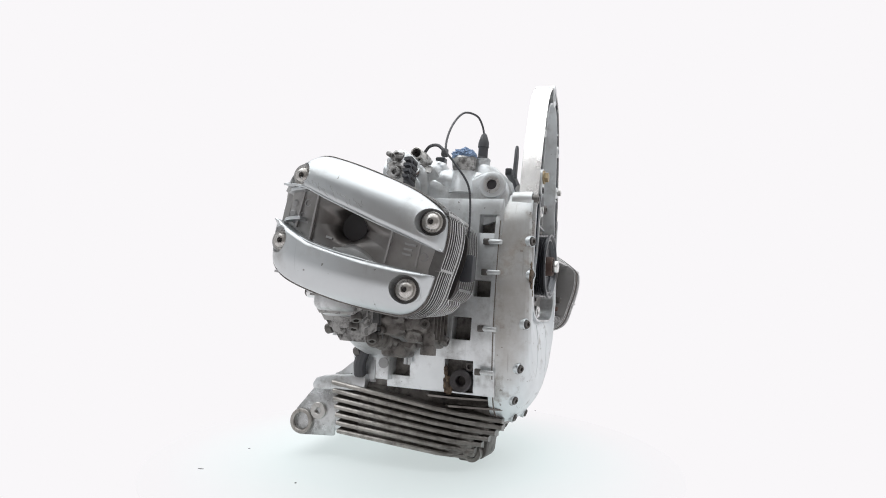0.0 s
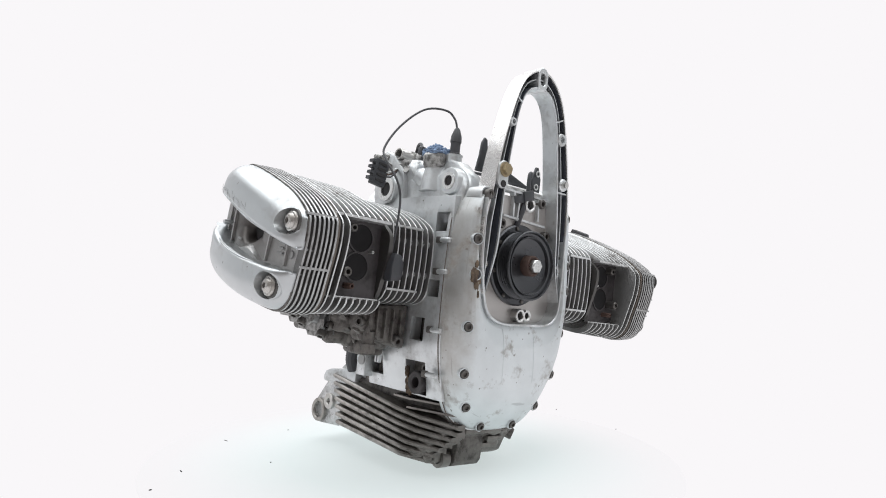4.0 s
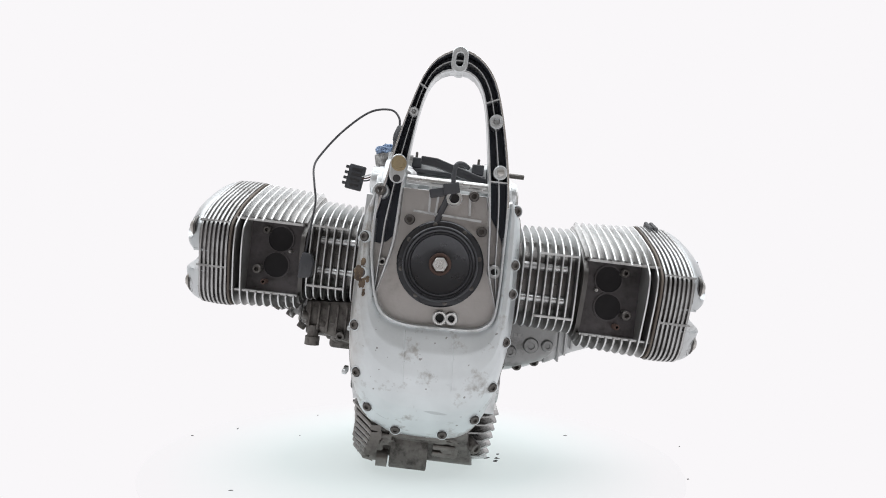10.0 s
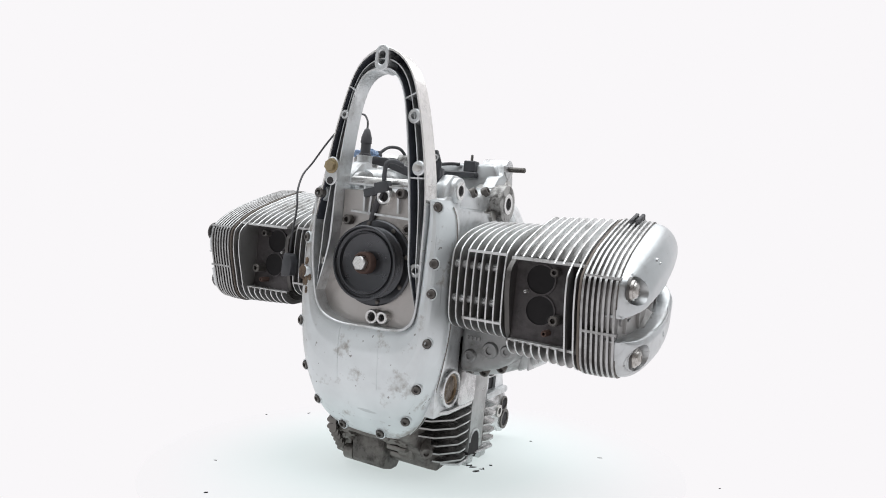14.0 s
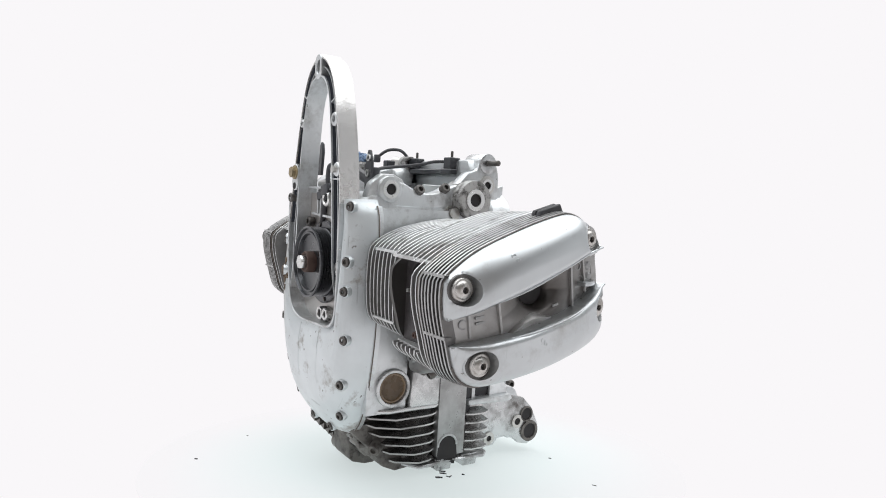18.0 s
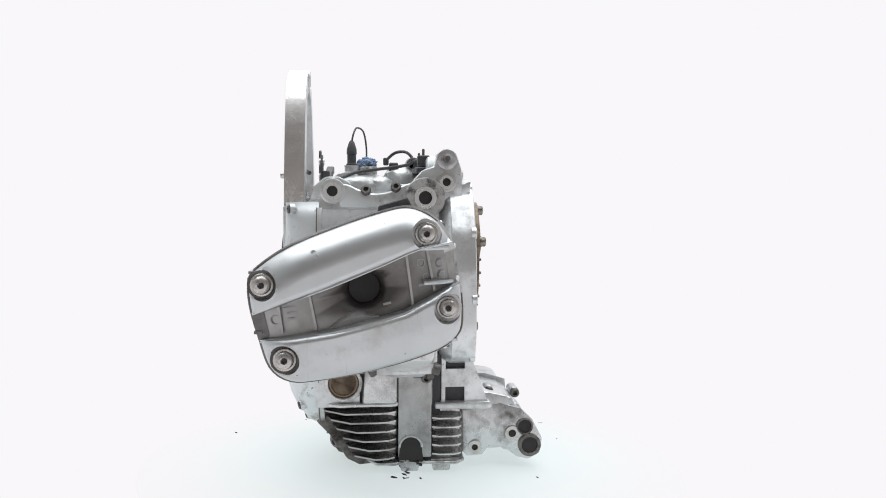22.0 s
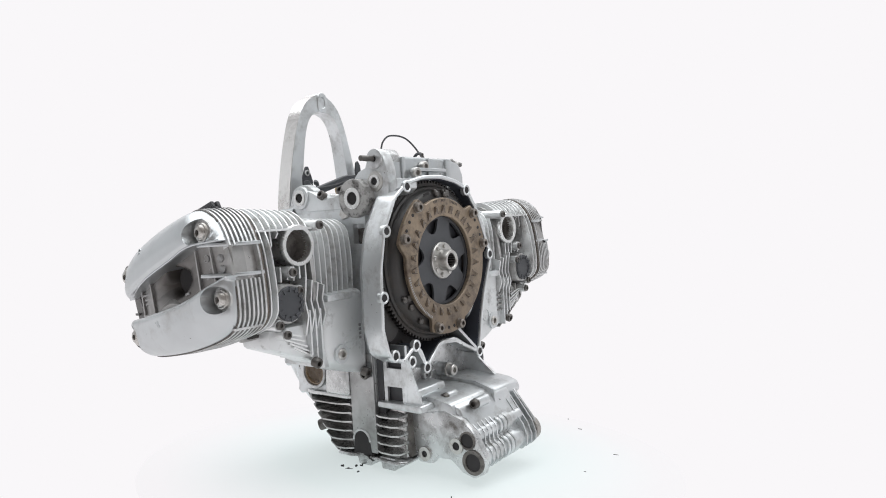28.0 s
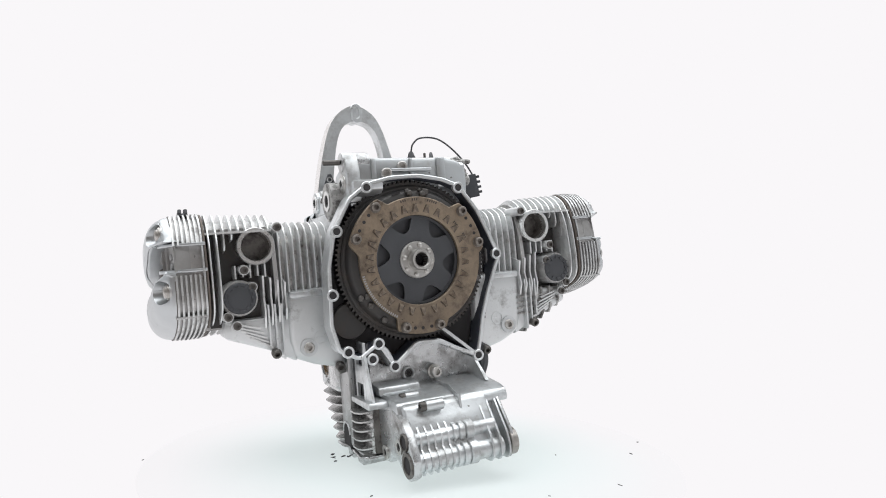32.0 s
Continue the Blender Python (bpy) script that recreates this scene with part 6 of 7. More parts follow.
def bell_housing():
    cut = BELL
    for near in (0.08,):
        cut = [(a[0] + (b[0] - a[0]) * f, a[1] + (b[1] - a[1]) * f) for a, b in zip(cut, cut[1:] + cut[:1]) for f in (near, 1 - near)]
    line = [(p.x, p.y) for p in even([(*q, 0) for q in cut], 150, True)]
    inn = shrink(line, 0.0035)
    line = shrink(line, -0.002)
    bm = bmesh.new()
    ring_prism(bm, line, inn, "y", 0.088, 0.121)
    bevel(bm, 0.0012, 1, 50)
    bell = part("bell_housing", bm, M_BELL, engine, "cast bell housing with an open rear flange")
    # Thin near-black liner along the inside of the bell.
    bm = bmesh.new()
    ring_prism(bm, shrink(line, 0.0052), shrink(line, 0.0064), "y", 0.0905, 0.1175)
    part("inner_wall", bm, M_CHANNEL, bell, "near-black inside of the bell")
    bm = bmesh.new()
    rows = [[bm.verts.new((u * k, y, v * k - 0.02 * (1 - k))) for u, v in line] for k, y in ((0.70, 0.058), (0.76, 0.066), (0.86, 0.0735), (0.96, 0.080), (1.0, 0.0885), (0.97, 0.0885))]
    for r, q in zip(rows, rows[1:]):
        for i in range(len(line)):
            bm.faces.new((r[i], r[(i + 1) % len(line)], q[(i + 1) % len(line)], q[i]))
    part("bell_back", bm, M_BELL, bell, "smooth cast shoulder that joins the bell to the crankcase")
    # Near-black sheet that stands in for the dark depth of the bell.
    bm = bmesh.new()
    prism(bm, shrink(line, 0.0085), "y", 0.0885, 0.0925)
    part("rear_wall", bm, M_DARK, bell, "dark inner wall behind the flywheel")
    for x, z in ((0.1140, 0.0476), (0.1265, -0.0385), (-0.1320, -0.0010), (-0.0874, -0.1490), (0.0660, 0.1060), (-0.0760, 0.1010), (0.0665, -0.1120), (0.0453, -0.1467), (0.0774, -0.1323), (0.111, -0.118)):
        bm = bmesh.new()
        tube(bm, "y", x, z, 0.0085, 0.0050, 0.1145, 0.1218, 22)
        bevel(bm, 0.0008, 1, 50)
        b = part("flange_boss", bm, M_BELL, bell)
        bm = bmesh.new()
        cyl(bm, "y", x, z, 0.0050, 0.112, 0.1214, 14)
        part("bore", bm, M_DARK, b)
    for p, q in (((-0.030, -0.100), (-0.084, -0.146)), ((-0.027, -0.1215), (-0.0874, -0.150)), ((0.0085, -0.118), (-0.027, -0.1215)), ((0.008, -0.120), (0.043, -0.144)), ((0.0665, -0.112), (0.0453, -0.1467))):
        a, b = Vector(p), Vector(q)
        d = (b - a).normalized() * 0.0022
        bm = bmesh.new()
        prism(bm, [(a.x + d.y, a.y - d.x), (b.x + d.y, b.y - d.x), (b.x - d.y, b.y + d.x), (a.x - d.y, a.y + d.x)], "y", 0.088, 0.1205)
        part("rib", bm, M_CAST, bell)
    # lower rear wall below the flange, with side brackets
    bm = bmesh.new()
    prism(bm, [(-0.0860, -0.150), (-0.027, -0.122), (0.0085, -0.119), (0.0453, -0.150), (0.075, -0.136), (0.082, -0.185), (-0.080, -0.185)], "y", 0.080, 0.094)
    part("lower_wall", bm, M_SUMPR, bell)
    bm = bmesh.new()
    prism(bm, [(0.090, -0.150), (0.116, -0.152), (0.150, -0.181), (0.090, -0.184)], "x", -0.0850, -0.0805)
    part("bracket", bm, M_CAST, bell)
    bm = bmesh.new()
    holed(bm, "x", [0.079, 0.1195], [-0.196, -0.108], [(0.0850, 0.1115, -0.1405, -0.1245), (0.0845, 0.1110, -0.1900, -0.1660)], 0.0865, 0.0910)
    round_pockets(bm, "x", 0.0030)
    bevel(bm, 0.0012, 1)
    part("bracket", bm, M_CAST, bell)
    # Dark sheet added behind the windows for the shade inside them.
    bm = bmesh.new()
    box(bm, 0.0825, 0.0852, 0.081, 0.1185, -0.194, -0.110)
    part("bracket_shade_back", bm, M_GAP_SHADE, bell)
    bm = bmesh.new()
    prism(bm, [(0.1195, -0.122), (0.1420, -0.182), (0.146, -0.190), (0.1195, -0.190)], "x", 0.0870, 0.0906)
    part("bracket", bm, M_CAST, bell)
    bm = bmesh.new()
    prism(bm, [(0.070, -0.187), (0.146, -0.186), (0.150, -0.194), (0.142, -0.1965), (0.070, -0.195)], "x", 0.070, 0.0975)
    bevel(bm, 0.002)
    part("shelf", bm, M_CAST, bell)
    for x, z, r, hole, y in ((-0.0185, -0.1640, 0.0105, 0.0045, 0.110), (0.017, -0.163, 0.010, 0.0065, 0.1)):
        bm = bmesh.new()
        tube(bm, "y", x, z, r, hole, 0.09, y, 24)
        bevel(bm, 0.0012, 1, 50)
        b = part("boss", bm, M_CAST, bell)
        bm = bmesh.new()
        cyl(bm, "y", x, z, hole + 0.0003, 0.091, y - 0.006, 16)
        part("bore", bm, M_DARK, b)
    bm = bmesh.new()
    lathe(bm, "y", -0.0185, -0.1640, [(0, 0.104), (0.0105, 0.104), (0.0105, 0.111), (0.0082, 0.1115), (0.0082, 0.1195), (0.0070, 0.121), (0.0042, 0.121), (0.0040, 0.116), (0, 0.116)], 24)
    part("bolt", bm, M_STEEL, bell)
    # starter motor nose seen inside the lower corner
    bm = bmesh.new()
    lathe(bm, "y", 0.098, -0.078, [(0, 0.0985), (0.0245, 0.0985), (0.0262, 0.0965), (0.0262, 0.089)], 32)
    part("starter_nose", bm, M_FLY, bell, "grey rounded nose of the starter")


bell_housing()


def clutch():
    # flywheel with ring gear
    bm = bmesh.new()
    teeth, ro, ri = 104, 0.1160, 0.1125
    pts = []
    for k in range(teeth):
        a = 2 * math.pi * k / teeth
        w = 2 * math.pi / teeth
        for f, r in ((0.0, ri), (0.12, ro), (0.45, ro), (0.57, ri)):
            pts.append((r * math.cos(a + w * f), r * math.sin(a + w * f)))
    inner = [(0.100 * math.cos(2 * math.pi * k / len(pts)), 0.100 * math.sin(2 * math.pi * k / len(pts))) for k in range(len(pts))]
    ring_prism(bm, pts, inner, "y", 0.0965, 0.1065)
    fly = part("flywheel", bm, M_FLY, engine, "dark steel flywheel ring gear with fine teeth")
    bm = bmesh.new()
    lathe(bm, "y", 0, 0, [(0, 0.096), (0.1085, 0.096), (0.1085, 0.1085), (0.1060, 0.1105), (0.1035, 0.1105), (0.1020, 0.1130), (0.0985, 0.1190), (0.0960, 0.1205), (0.0640, 0.1205), (0.0640, 0.112), (0, 0.112)], 72)
    part("clutch_housing", bm, M_FLY, fly)
    # pressed cover plate with three lobed shoulders
    n = 180
    outer, hole = [], []
    for k in range(n):
        a = 2 * math.pi * k / n
        d = min(abs((math.degrees(a) - c + 180) % 360 - 180) for c in (36.5, 153.5, 271.5))
        lobe = max(0.0, min(1.0, (25 - d) / 4))
        deg = math.degrees(a)
        cutaway = max(0.0, min(1.0, (deg - 290) / 5, (372 - deg) / 5, 1), min(1.0, (deg + 70) / 5, (12 - deg) / 5))
        top = max(0.0, min(1.0, (deg - 58) / 6, (132 - deg) / 6))
        r = 0.0965 + 0.0085 * lobe - (0.0080 * cutaway + 0.0068 * top) * (1 - lobe)
        outer.append((r * math.cos(a), r * math.sin(a)))
        hole.append((0.0635 * math.cos(a), 0.0635 * math.sin(a)))
    bm = bmesh.new()
    ring_prism(bm, outer, hole, "y", 0.1240, 0.1305)
    bevel(bm, 0.0008, 1, 50)
    plate = part("clutch_plate", bm, M_BRONZE, engine, "brown tarnished pressed clutch plate with stamped notches")
    # stamped notches round the hole, as raised bows coloured dark for their edge shade
    for k in range(26):
        a = 2 * math.pi * k / 26
        bm = bmesh.new()
        o = [(-0.0050, 0.0080), (-0.0022, 0.0195), (0.0022, 0.0195), (0.0050, 0.0080)]
        i = [(-0.0041, 0.0080), (-0.0015, 0.0186), (0.0015, 0.0186), (0.0041, 0.0080)]
        ring_prism(bm, o, i, "y", 0.1300, 0.1308, False)
        part("notch", bm, M_INK, plate, at=Matrix.Rotation(a, 4, (0, 1, 0)) @ Matrix.Translation((0, 0, 0.0600)))
    # pressed tongues inside the notches
    bm = bmesh.new()
    rows = [[bm.verts.new((x, 0.1302 + h, z)) for x, h in ((-w, -0.001), (-w * 0.7, h1), (w * 0.7, h1), (w, -0.001))] for w, z, h1 in ((0.0048, 0.0078, 0.0004), (0.0036, 0.0135, 0.0026), (0.0022, 0.0180, 0.0044), (0.0016, 0.0192, 0.0))]
    for r, q in zip(rows, rows[1:]):
        for k in range(3):
            bm.faces.new((r[k], r[k + 1], q[k + 1], q[k]))
    tongue = mesh_of("tongue", bm, M_BRONZE)
    for k in range(26):
        part("tongue", tongue, M_BRONZE, plate, at=Matrix.Rotation(2 * math.pi * k / 26, 4, (0, 1, 0)) @ Matrix.Translation((0, 0, 0.0600)))
    # blocks and a slot on the flat rim above the plate
    for a, r, w, h in ((102, 0.0985, 0.0050, 0.0045), (86, 0.0990, 0.0028, 0.0030), (97, 0.1005, 0.0018, 0.0018)):
        bm = bmesh.new()
        box(bm, -w, w, 0.118, 0.1245, -h, h)
        bevel(bm, 0.001, 1)
        part("balance_block", bm, M_BOLT, plate, at=Matrix.Rotation(math.pi / 2 - radians(a), 4, (0, 1, 0)) @ Matrix.Translation((0, 0, r)))
    bm = bmesh.new()
    box(bm, -0.0065, 0.0065, 0.1200, 0.1210, -0.0016, 0.0016)
    part("slot", bm, M_DARK, plate, at=Matrix.Rotation(math.pi / 2 - radians(76), 4, (0, 1, 0)) @ Matrix.Translation((0, 0, 0.0985)))
    for c in (36.5, 153.5, 271.5):
        for d in (-15.5, 15.5):
            a = radians(c + d)
            x, z = 0.0975 * math.cos(a), 0.0975 * math.sin(a)
            bm = bmesh.new()
            tube(bm, "y", x, z, 0.0078, 0.006, 0.1300, 0.1320, 20)
            part("bolt_collar", bm, M_CLUTCHBOLT, plate)
            part("bolt", CLUTCH_BOLT, M_CLUTCHBOLT, plate, at=facing(x, 0.1300, z, (0, 1, 0)))
        for d in (-8, 0, 7):
            a = radians(c + d)
            bm = bmesh.new()
            cyl(bm, "y", 0.0965 * math.cos(a), 0.0965 * math.sin(a), 0.0024, 0.1295, 0.1310, 10)
            part("hole", bm, M_DARK, plate)
    # stamped characters that cannot be read
    for a0, a1, r, m in ((76, 82, 0.0858, M_INK), (88, 94, 0.0858, M_INK), (104, 113, 0.0858, M_INK), (298, 350, 0.0862, M_MARK), (140, 146, 0.078, M_INK), (156, 161, 0.08, M_INK)):
        k = a0
        while k < a1:
            a = radians(k)
            bm = bmesh.new()
            box(bm, -0.0009, 0.0009, 0.1303, 0.1308, -0.0017, 0.0017)
            part("stamped_bar", bm, m, plate, at=Matrix.Rotation(-a + math.pi / 2, 4, (0, 1, 0)) @ Matrix.Translation((0, 0, r)))
            k += 2.2
    # small parts between flywheel and plate
    for a, r in ((100, 0.0955), (88, 0.096), (305, 0.0975), (322, 0.094), (332, 0.099), (200, 0.1005), (330, 0.090)):
        a = radians(a)
        bm = bmesh.new()
        lathe(bm, "y", r * math.cos(a), r * math.sin(a), [(0, 0.119), (0.0045, 0.119), (0.0045, 0.1235), (0.003, 0.125), (0, 0.125)], 14)
        part("rivet", bm, M_BOLT, plate)
    # friction disc with cut-outs, and the splined hub
    bm = bmesh.new()
    m = 120
    outer, wavy = [], []
    for k in range(m):
        a = 2 * math.pi * k / m
        outer.append((0.0632 * math.cos(a), 0.0632 * math.sin(a)))
        d = min(abs((math.degrees(a) - c + 180) % 360 - 180) for c in range(10, 370, 60))
        dip = math.sqrt(max(0.0, 1 - (d / 15.0) ** 2)) if d < 15 else 0.0
        r = 0.0600 - 0.0190 * dip
        wavy.append((r * math.cos(a), r * math.sin(a)))
    prism(bm, wavy, "y", 0.1190, 0.1225)
    disc = part("friction_disc", bm, M_DISC, engine, "dark clutch disc with six scalloped openings and a bright hub")
    bm = bmesh.new()
    lathe(bm, "y", 0, 0, [(0, 0.113), (0.062, 0.113), (0.062, 0.1145), (0, 0.1145)], 48)
    part("pressure_face", bm, M_BLACK, disc)
    bm = bmesh.new()
    ring_prism(bm, outer, [(u * 0.945, v * 0.945) for u, v in outer], "y", 0.1195, 0.1235)
    part("rim", bm, M_DISC, disc)
    bm = bmesh.new()
    lathe(bm, "y", 0, 0, [(0.0115, 0.118), (0.0265, 0.122), (0.0265, 0.1250), (0.0255, 0.1262), (0.0155, 0.1262), (0.0150, 0.128), (0.0150, 0.1400), (0.0140, 0.1415), (0.0112, 0.1415), (0.0100, 0.1400), (0.0100, 0.120)], 40)
    hub = part("hub", bm, M_STEEL, disc, "bright splined steel hub")
    bm = bmesh.new()
    cyl(bm, "y", 0, 0, 0.0102, 0.118, 0.1225, 20)
    part("bore", bm, M_DARK, disc)
    for k in range(16):
        a = 2 * math.pi * k / 16
        bm = bmesh.new()
        box(bm, -0.0007, 0.0007, 0.122, 0.1395, -0.0012, 0.0006)
        part("spline", bm, M_BOLT, disc, at=Matrix.Rotation(a, 4, (0, 1, 0)) @ Matrix.Translation((0, 0, 0.0098)))
    for k in range(8):
        a = 2 * math.pi * (k + 0.25) / 8
        bm = bmesh.new()
        lathe(bm, "y", 0.0208 * math.cos(a), 0.0208 * math.sin(a), [(0, 0.126), (0.0036, 0.126), (0.0034, 0.1282), (0.002, 0.129), (0, 0.129)], 14)
        part("rivet", bm, M_STEEL, disc)


clutch()


# ---- things on top ----
def top_fittings():
    # black rubber boot on its neck, with a thin cable that loops to the plug at the left cylinder
    bm = bmesh.new()
    lathe(bm, "z", -0.0780, -0.0482, [(0, 0.098), (0.0145, 0.098), (0.0115, 0.112), (0.0112, 0.1405), (0.0118, 0.1412), (0.0118, 0.1432), (0, 0.1434)], 24)
    part("sensor_neck", bm, M_CAST, engine)
    bm = bmesh.new()
    lathe(bm, "z", -0.0780, -0.0482, [(0, 0.143), (0.0086, 0.143), (0.0086, 0.1455), (0.0070, 0.1465), (0.0070, 0.160), (0.0080, 0.1612), (0.0076, 0.169), (0.0042, 0.1795), (0.0022, 0.182), (0, 0.182)], 20)
    part("sensor_boot", bm, M_RUBBER, engine, "black rubber boot over a sensor")
    bm = bmesh.new()
    sweep(bm, [(-0.078, -0.0482, 0.180), (-0.0815, -0.045, 0.194), (-0.095, -0.040, 0.2035), (-0.125, -0.030, 0.198), (-0.160, -0.026, 0.167), (-0.186, -0.030, 0.130), (-0.190, -0.045, 0.110), (-0.183, -0.062, 0.085), (-0.178, -0.066, 0.060), (-0.181, -0.068, 0.020), (-0.184, -0.067, -0.012)], 0.0015, 8, 60)
    part("cable", bm, M_RUBBER, engine, "thin black sensor cable in a loose loop")
    bm = bmesh.new()
    prism(bm, [(-0.188, -0.043), (-0.171, -0.040), (-0.169, -0.020), (-0.174, -0.009), (-0.185, -0.007), (-0.188, -0.022)], "y", -0.078, -0.062)
    bevel(bm, 0.002)
    part("cable_plug", bm, M_BLACK, engine, "flat black plug hanging before the fins")
    # multi-way black connector on short wires
    bm = bmesh.new()
    box(bm, -0.011, 0.011, -0.006, 0.006, -0.017, 0.017)
    bevel(bm, 0.0015)
    pose_c = Matrix.Translation((-0.1420, 0.0357, 0.1105)) @ pose(0, 0, 0, 0, 8, 0) @ Matrix.Diagonal((1.12, 0.75, 1.1, 1))
    con = part("connector", bm, M_BLACK, engine, "black multi-way plug hanging on short wires", at=pose_c)
    for k in range(4):
        bm = bmesh.new()
        box(bm, -0.0155, -0.0105, -0.0062, 0.0062, -0.0125 + 0.0075 * k, -0.0088 + 0.0075 * k)
        part("ridge", bm, M_BLACK, con)
        bm = bmesh.new()
        box(bm, -0.006, 0.007, -0.0072, -0.0058, -0.0120 + 0.0072 * k, -0.0090 + 0.0072 * k)
        part("slot", bm, M_DARK, con)
    for k, m in enumerate((M_RUBBER, M_RUST, M_PALE)):
        bm = bmesh.new()
        sweep(bm, [(-0.132, 0.032, 0.106 + 0.003 * k), (-0.122, 0.033, 0.108 + 0.004 * k), (-0.112, 0.036, 0.116 + 0.003 * k), (-0.104, 0.042, 0.124)], 0.0011, 6, 14)
        part("wire", bm, m, con, at=pose_c.inverted())
    # open pipe stub with its crusted castings
    bm = bmesh.new()
    tube(bm, "x", 0, 0, 0.0090, 0.0066, -0.032, 0.010, 24)
    bevel(bm, 0.0008, 1, 50)
    at = Matrix.Translation((-0.0725, 0.0475, 0.1455)) @ pose(0, 0, 0, 0, 4, 4)
    pipe = part("pipe_stub", bm, M_STEEL, engine, "short open metal pipe stub", at=at)
    bm = bmesh.new()
    cyl(bm, "x", 0, 0, 0.0068, -0.022, -0.012, 18)
    part("bore", bm, M_DARK, pipe)
    bm = bmesh.new()
    tube(bm, "x", 0, 0, 0.0112, 0.0085, -0.006, 0.012, 24)
    part("collar", bm, M_CRUST, pipe)
    bm = bmesh.new()
    cyl(bm, "x", 0.0836, 0.1441, 0.0038, -0.118, -0.088, 16)
    bevel(bm, 0.001, 1, 50)
    part("small_pipe", bm, M_CRUST, engine)
    lump("thermostat_block", (-0.078, 0.030, 0.118), (0.024, 0.028, 0.024), M_CAST, engine, 0.14, 1.0, "grimy cast block on the top deck")
    lump("crusted_block", (-0.090, 0.034, 0.127), (0.015, 0.018, 0.012), M_CRUST, engine, 0.4, 2.0, "casting caked with pale crust")
    lump("crusted_block", (-0.098, 0.073, 0.142), (0.012, 0.013, 0.010), M_CRUST, engine, 0.35, 3.0)
    lump("crusted_block", (-0.100, 0.070, 0.122), (0.014, 0.018, 0.014), M_CRUST, engine, 0.3, 4.0)
    lump("elbow_block", (-0.075, -0.004, 0.108), (0.026, 0.026, 0.020), M_CAST, engine, 0.12, 5.0)
    lump("saddle", (-0.070, -0.035, 0.104), (0.026, 0.030, 0.024), M_CAST, engine, 0.08, 6.0)
    bm = bmesh.new()
    tube(bm, "x", 0.0720, 0.1170, 0.0085, 0.0040, -0.1185, -0.09, 22)
    bevel(bm, 0.001, 1, 50)
    part("boss", bm, M_CRUST, engine)
    bm = bmesh.new()
    box(bm, -0.080, -0.066, 0.010, 0.024, 0.128, 0.148)
    bevel(bm, 0.0015, 1)
    part("hose_joint", bm, M_BLACK, engine, "small black hose joint")
    # round cup with a crumpled blue rag in it
    bm = bmesh.new()
    lathe(bm, "z", -0.0885, -0.0254, [(0, 0.09), (0.021, 0.09), (0.0185, 0.108), (0.0165, 0.120), (0.0165, 0.128), (0, 0.128)], 32)
    part("cup_column", bm, M_CAST, engine)
    bm = bmesh.new()
    lathe(bm, "z", -0.0915, -0.0254, [(0, 0.122), (0.0150, 0.122), (0.0172, 0.127), (0.0180, 0.1390), (0.0165, 0.1425), (0.0140, 0.141), (0, 0.139)], 32)
    for v in bm.verts:
        v.co += (v.co - Vector((-0.0915, -0.0254, v.co.z))) * 0.14 * noise.noise(v.co * 90)
    part("sensor_cup", bm, M_CRUST, engine, "pale crusted round cup on the top deck")
    for k, (x, y, z, a, b, c) in enumerate(((-0.096, -0.030, 0.1465, 0.0125, 0.0100, 0.0065), (-0.088, -0.020, 0.1480, 0.0125, 0.0095, 0.0072), (-0.099, -0.018, 0.1440, 0.0080, 0.0085, 0.0060), (-0.084, -0.032, 0.1460, 0.0085, 0.0080, 0.0070), (-0.092, -0.026, 0.1520, 0.0090, 0.0060, 0.0052))):
        if k == 0:
            rag = lump("blue_rag", (x, y, z), (a, b, c), M_BLUE, engine, 0.34, 7.0, "crumpled blue cloth stuffed into an opening", 4)
        else:
            lump("rag_fold", (x, y, z), (a, b, c), M_BLUE, rag, 0.34, 7.0 + k, detail=4)
    bm = bmesh.new()
    box(bm, -0.097, -0.087, 0.001, 0.010, 0.1445, 0.1565)
    bevel(bm, 0.002, 2)
    part("hose_plug", bm, M_RUBBER, engine, "black plug at the end of a bent hose")
    # hoses across the top
    for pts, r, m, lab in (([(0.046, -0.073, 0.117), (0.020, -0.060, 0.1215), (-0.005, -0.0372, 0.1310), (-0.020, 0.0056, 0.1375), (-0.020, 0.0259, 0.1405), (-0.010, 0.0376, 0.1430), (0.006, 0.0464, 0.1470), (0.022, 0.0551, 0.1480)], 0.0024, M_RUBBER, "black rubber hose"),
                           ([(-0.068, 0.052, 0.142), (-0.070, 0.046, 0.156), (-0.0755, 0.0360, 0.1650), (-0.084, 0.020, 0.1640), (-0.091, 0.0060, 0.1530)], 0.0024, M_RUBBER, "bent black hose"),
                           ([(0.022, -0.104, 0.128), (0.014, -0.112, 0.1315), (0.006, -0.117, 0.1290), (0.004, -0.118, 0.117), (0.0045, -0.118, 0.104)], 0.0030, M_DISC, "grey cable bent like a hook"),
                           ([(0.002, -0.117, 0.094), (-0.002, -0.118, 0.080), (-0.007, -0.117, 0.066), (-0.011, -0.116, 0.050)], 0.0042, M_RUBBER, "black cable that dips behind the pulley")):
        bm = bmesh.new()
        sweep(bm, pts, r, 10, 30)
        part("hose", bm, m, engine, lab)
    bm = bmesh.new()
    box(bm, -0.026, -0.006, -0.121, -0.112, -0.0080, 0.0030)
    box(bm, -0.0075, 0.0130, -0.123, -0.111, -0.0070, 0.0075)
    bevel(bm, 0.0015)
    part("cable_clip", bm, M_BLACK, engine, "black two-block cable plug above the pulley", at=Matrix.Translation((0.0005, 0, 0.0965)) @ pose(0, 0, 0, 0, -14, 0))
    # flat black holder rail and two black sensors with pins
    bm = bmesh.new()
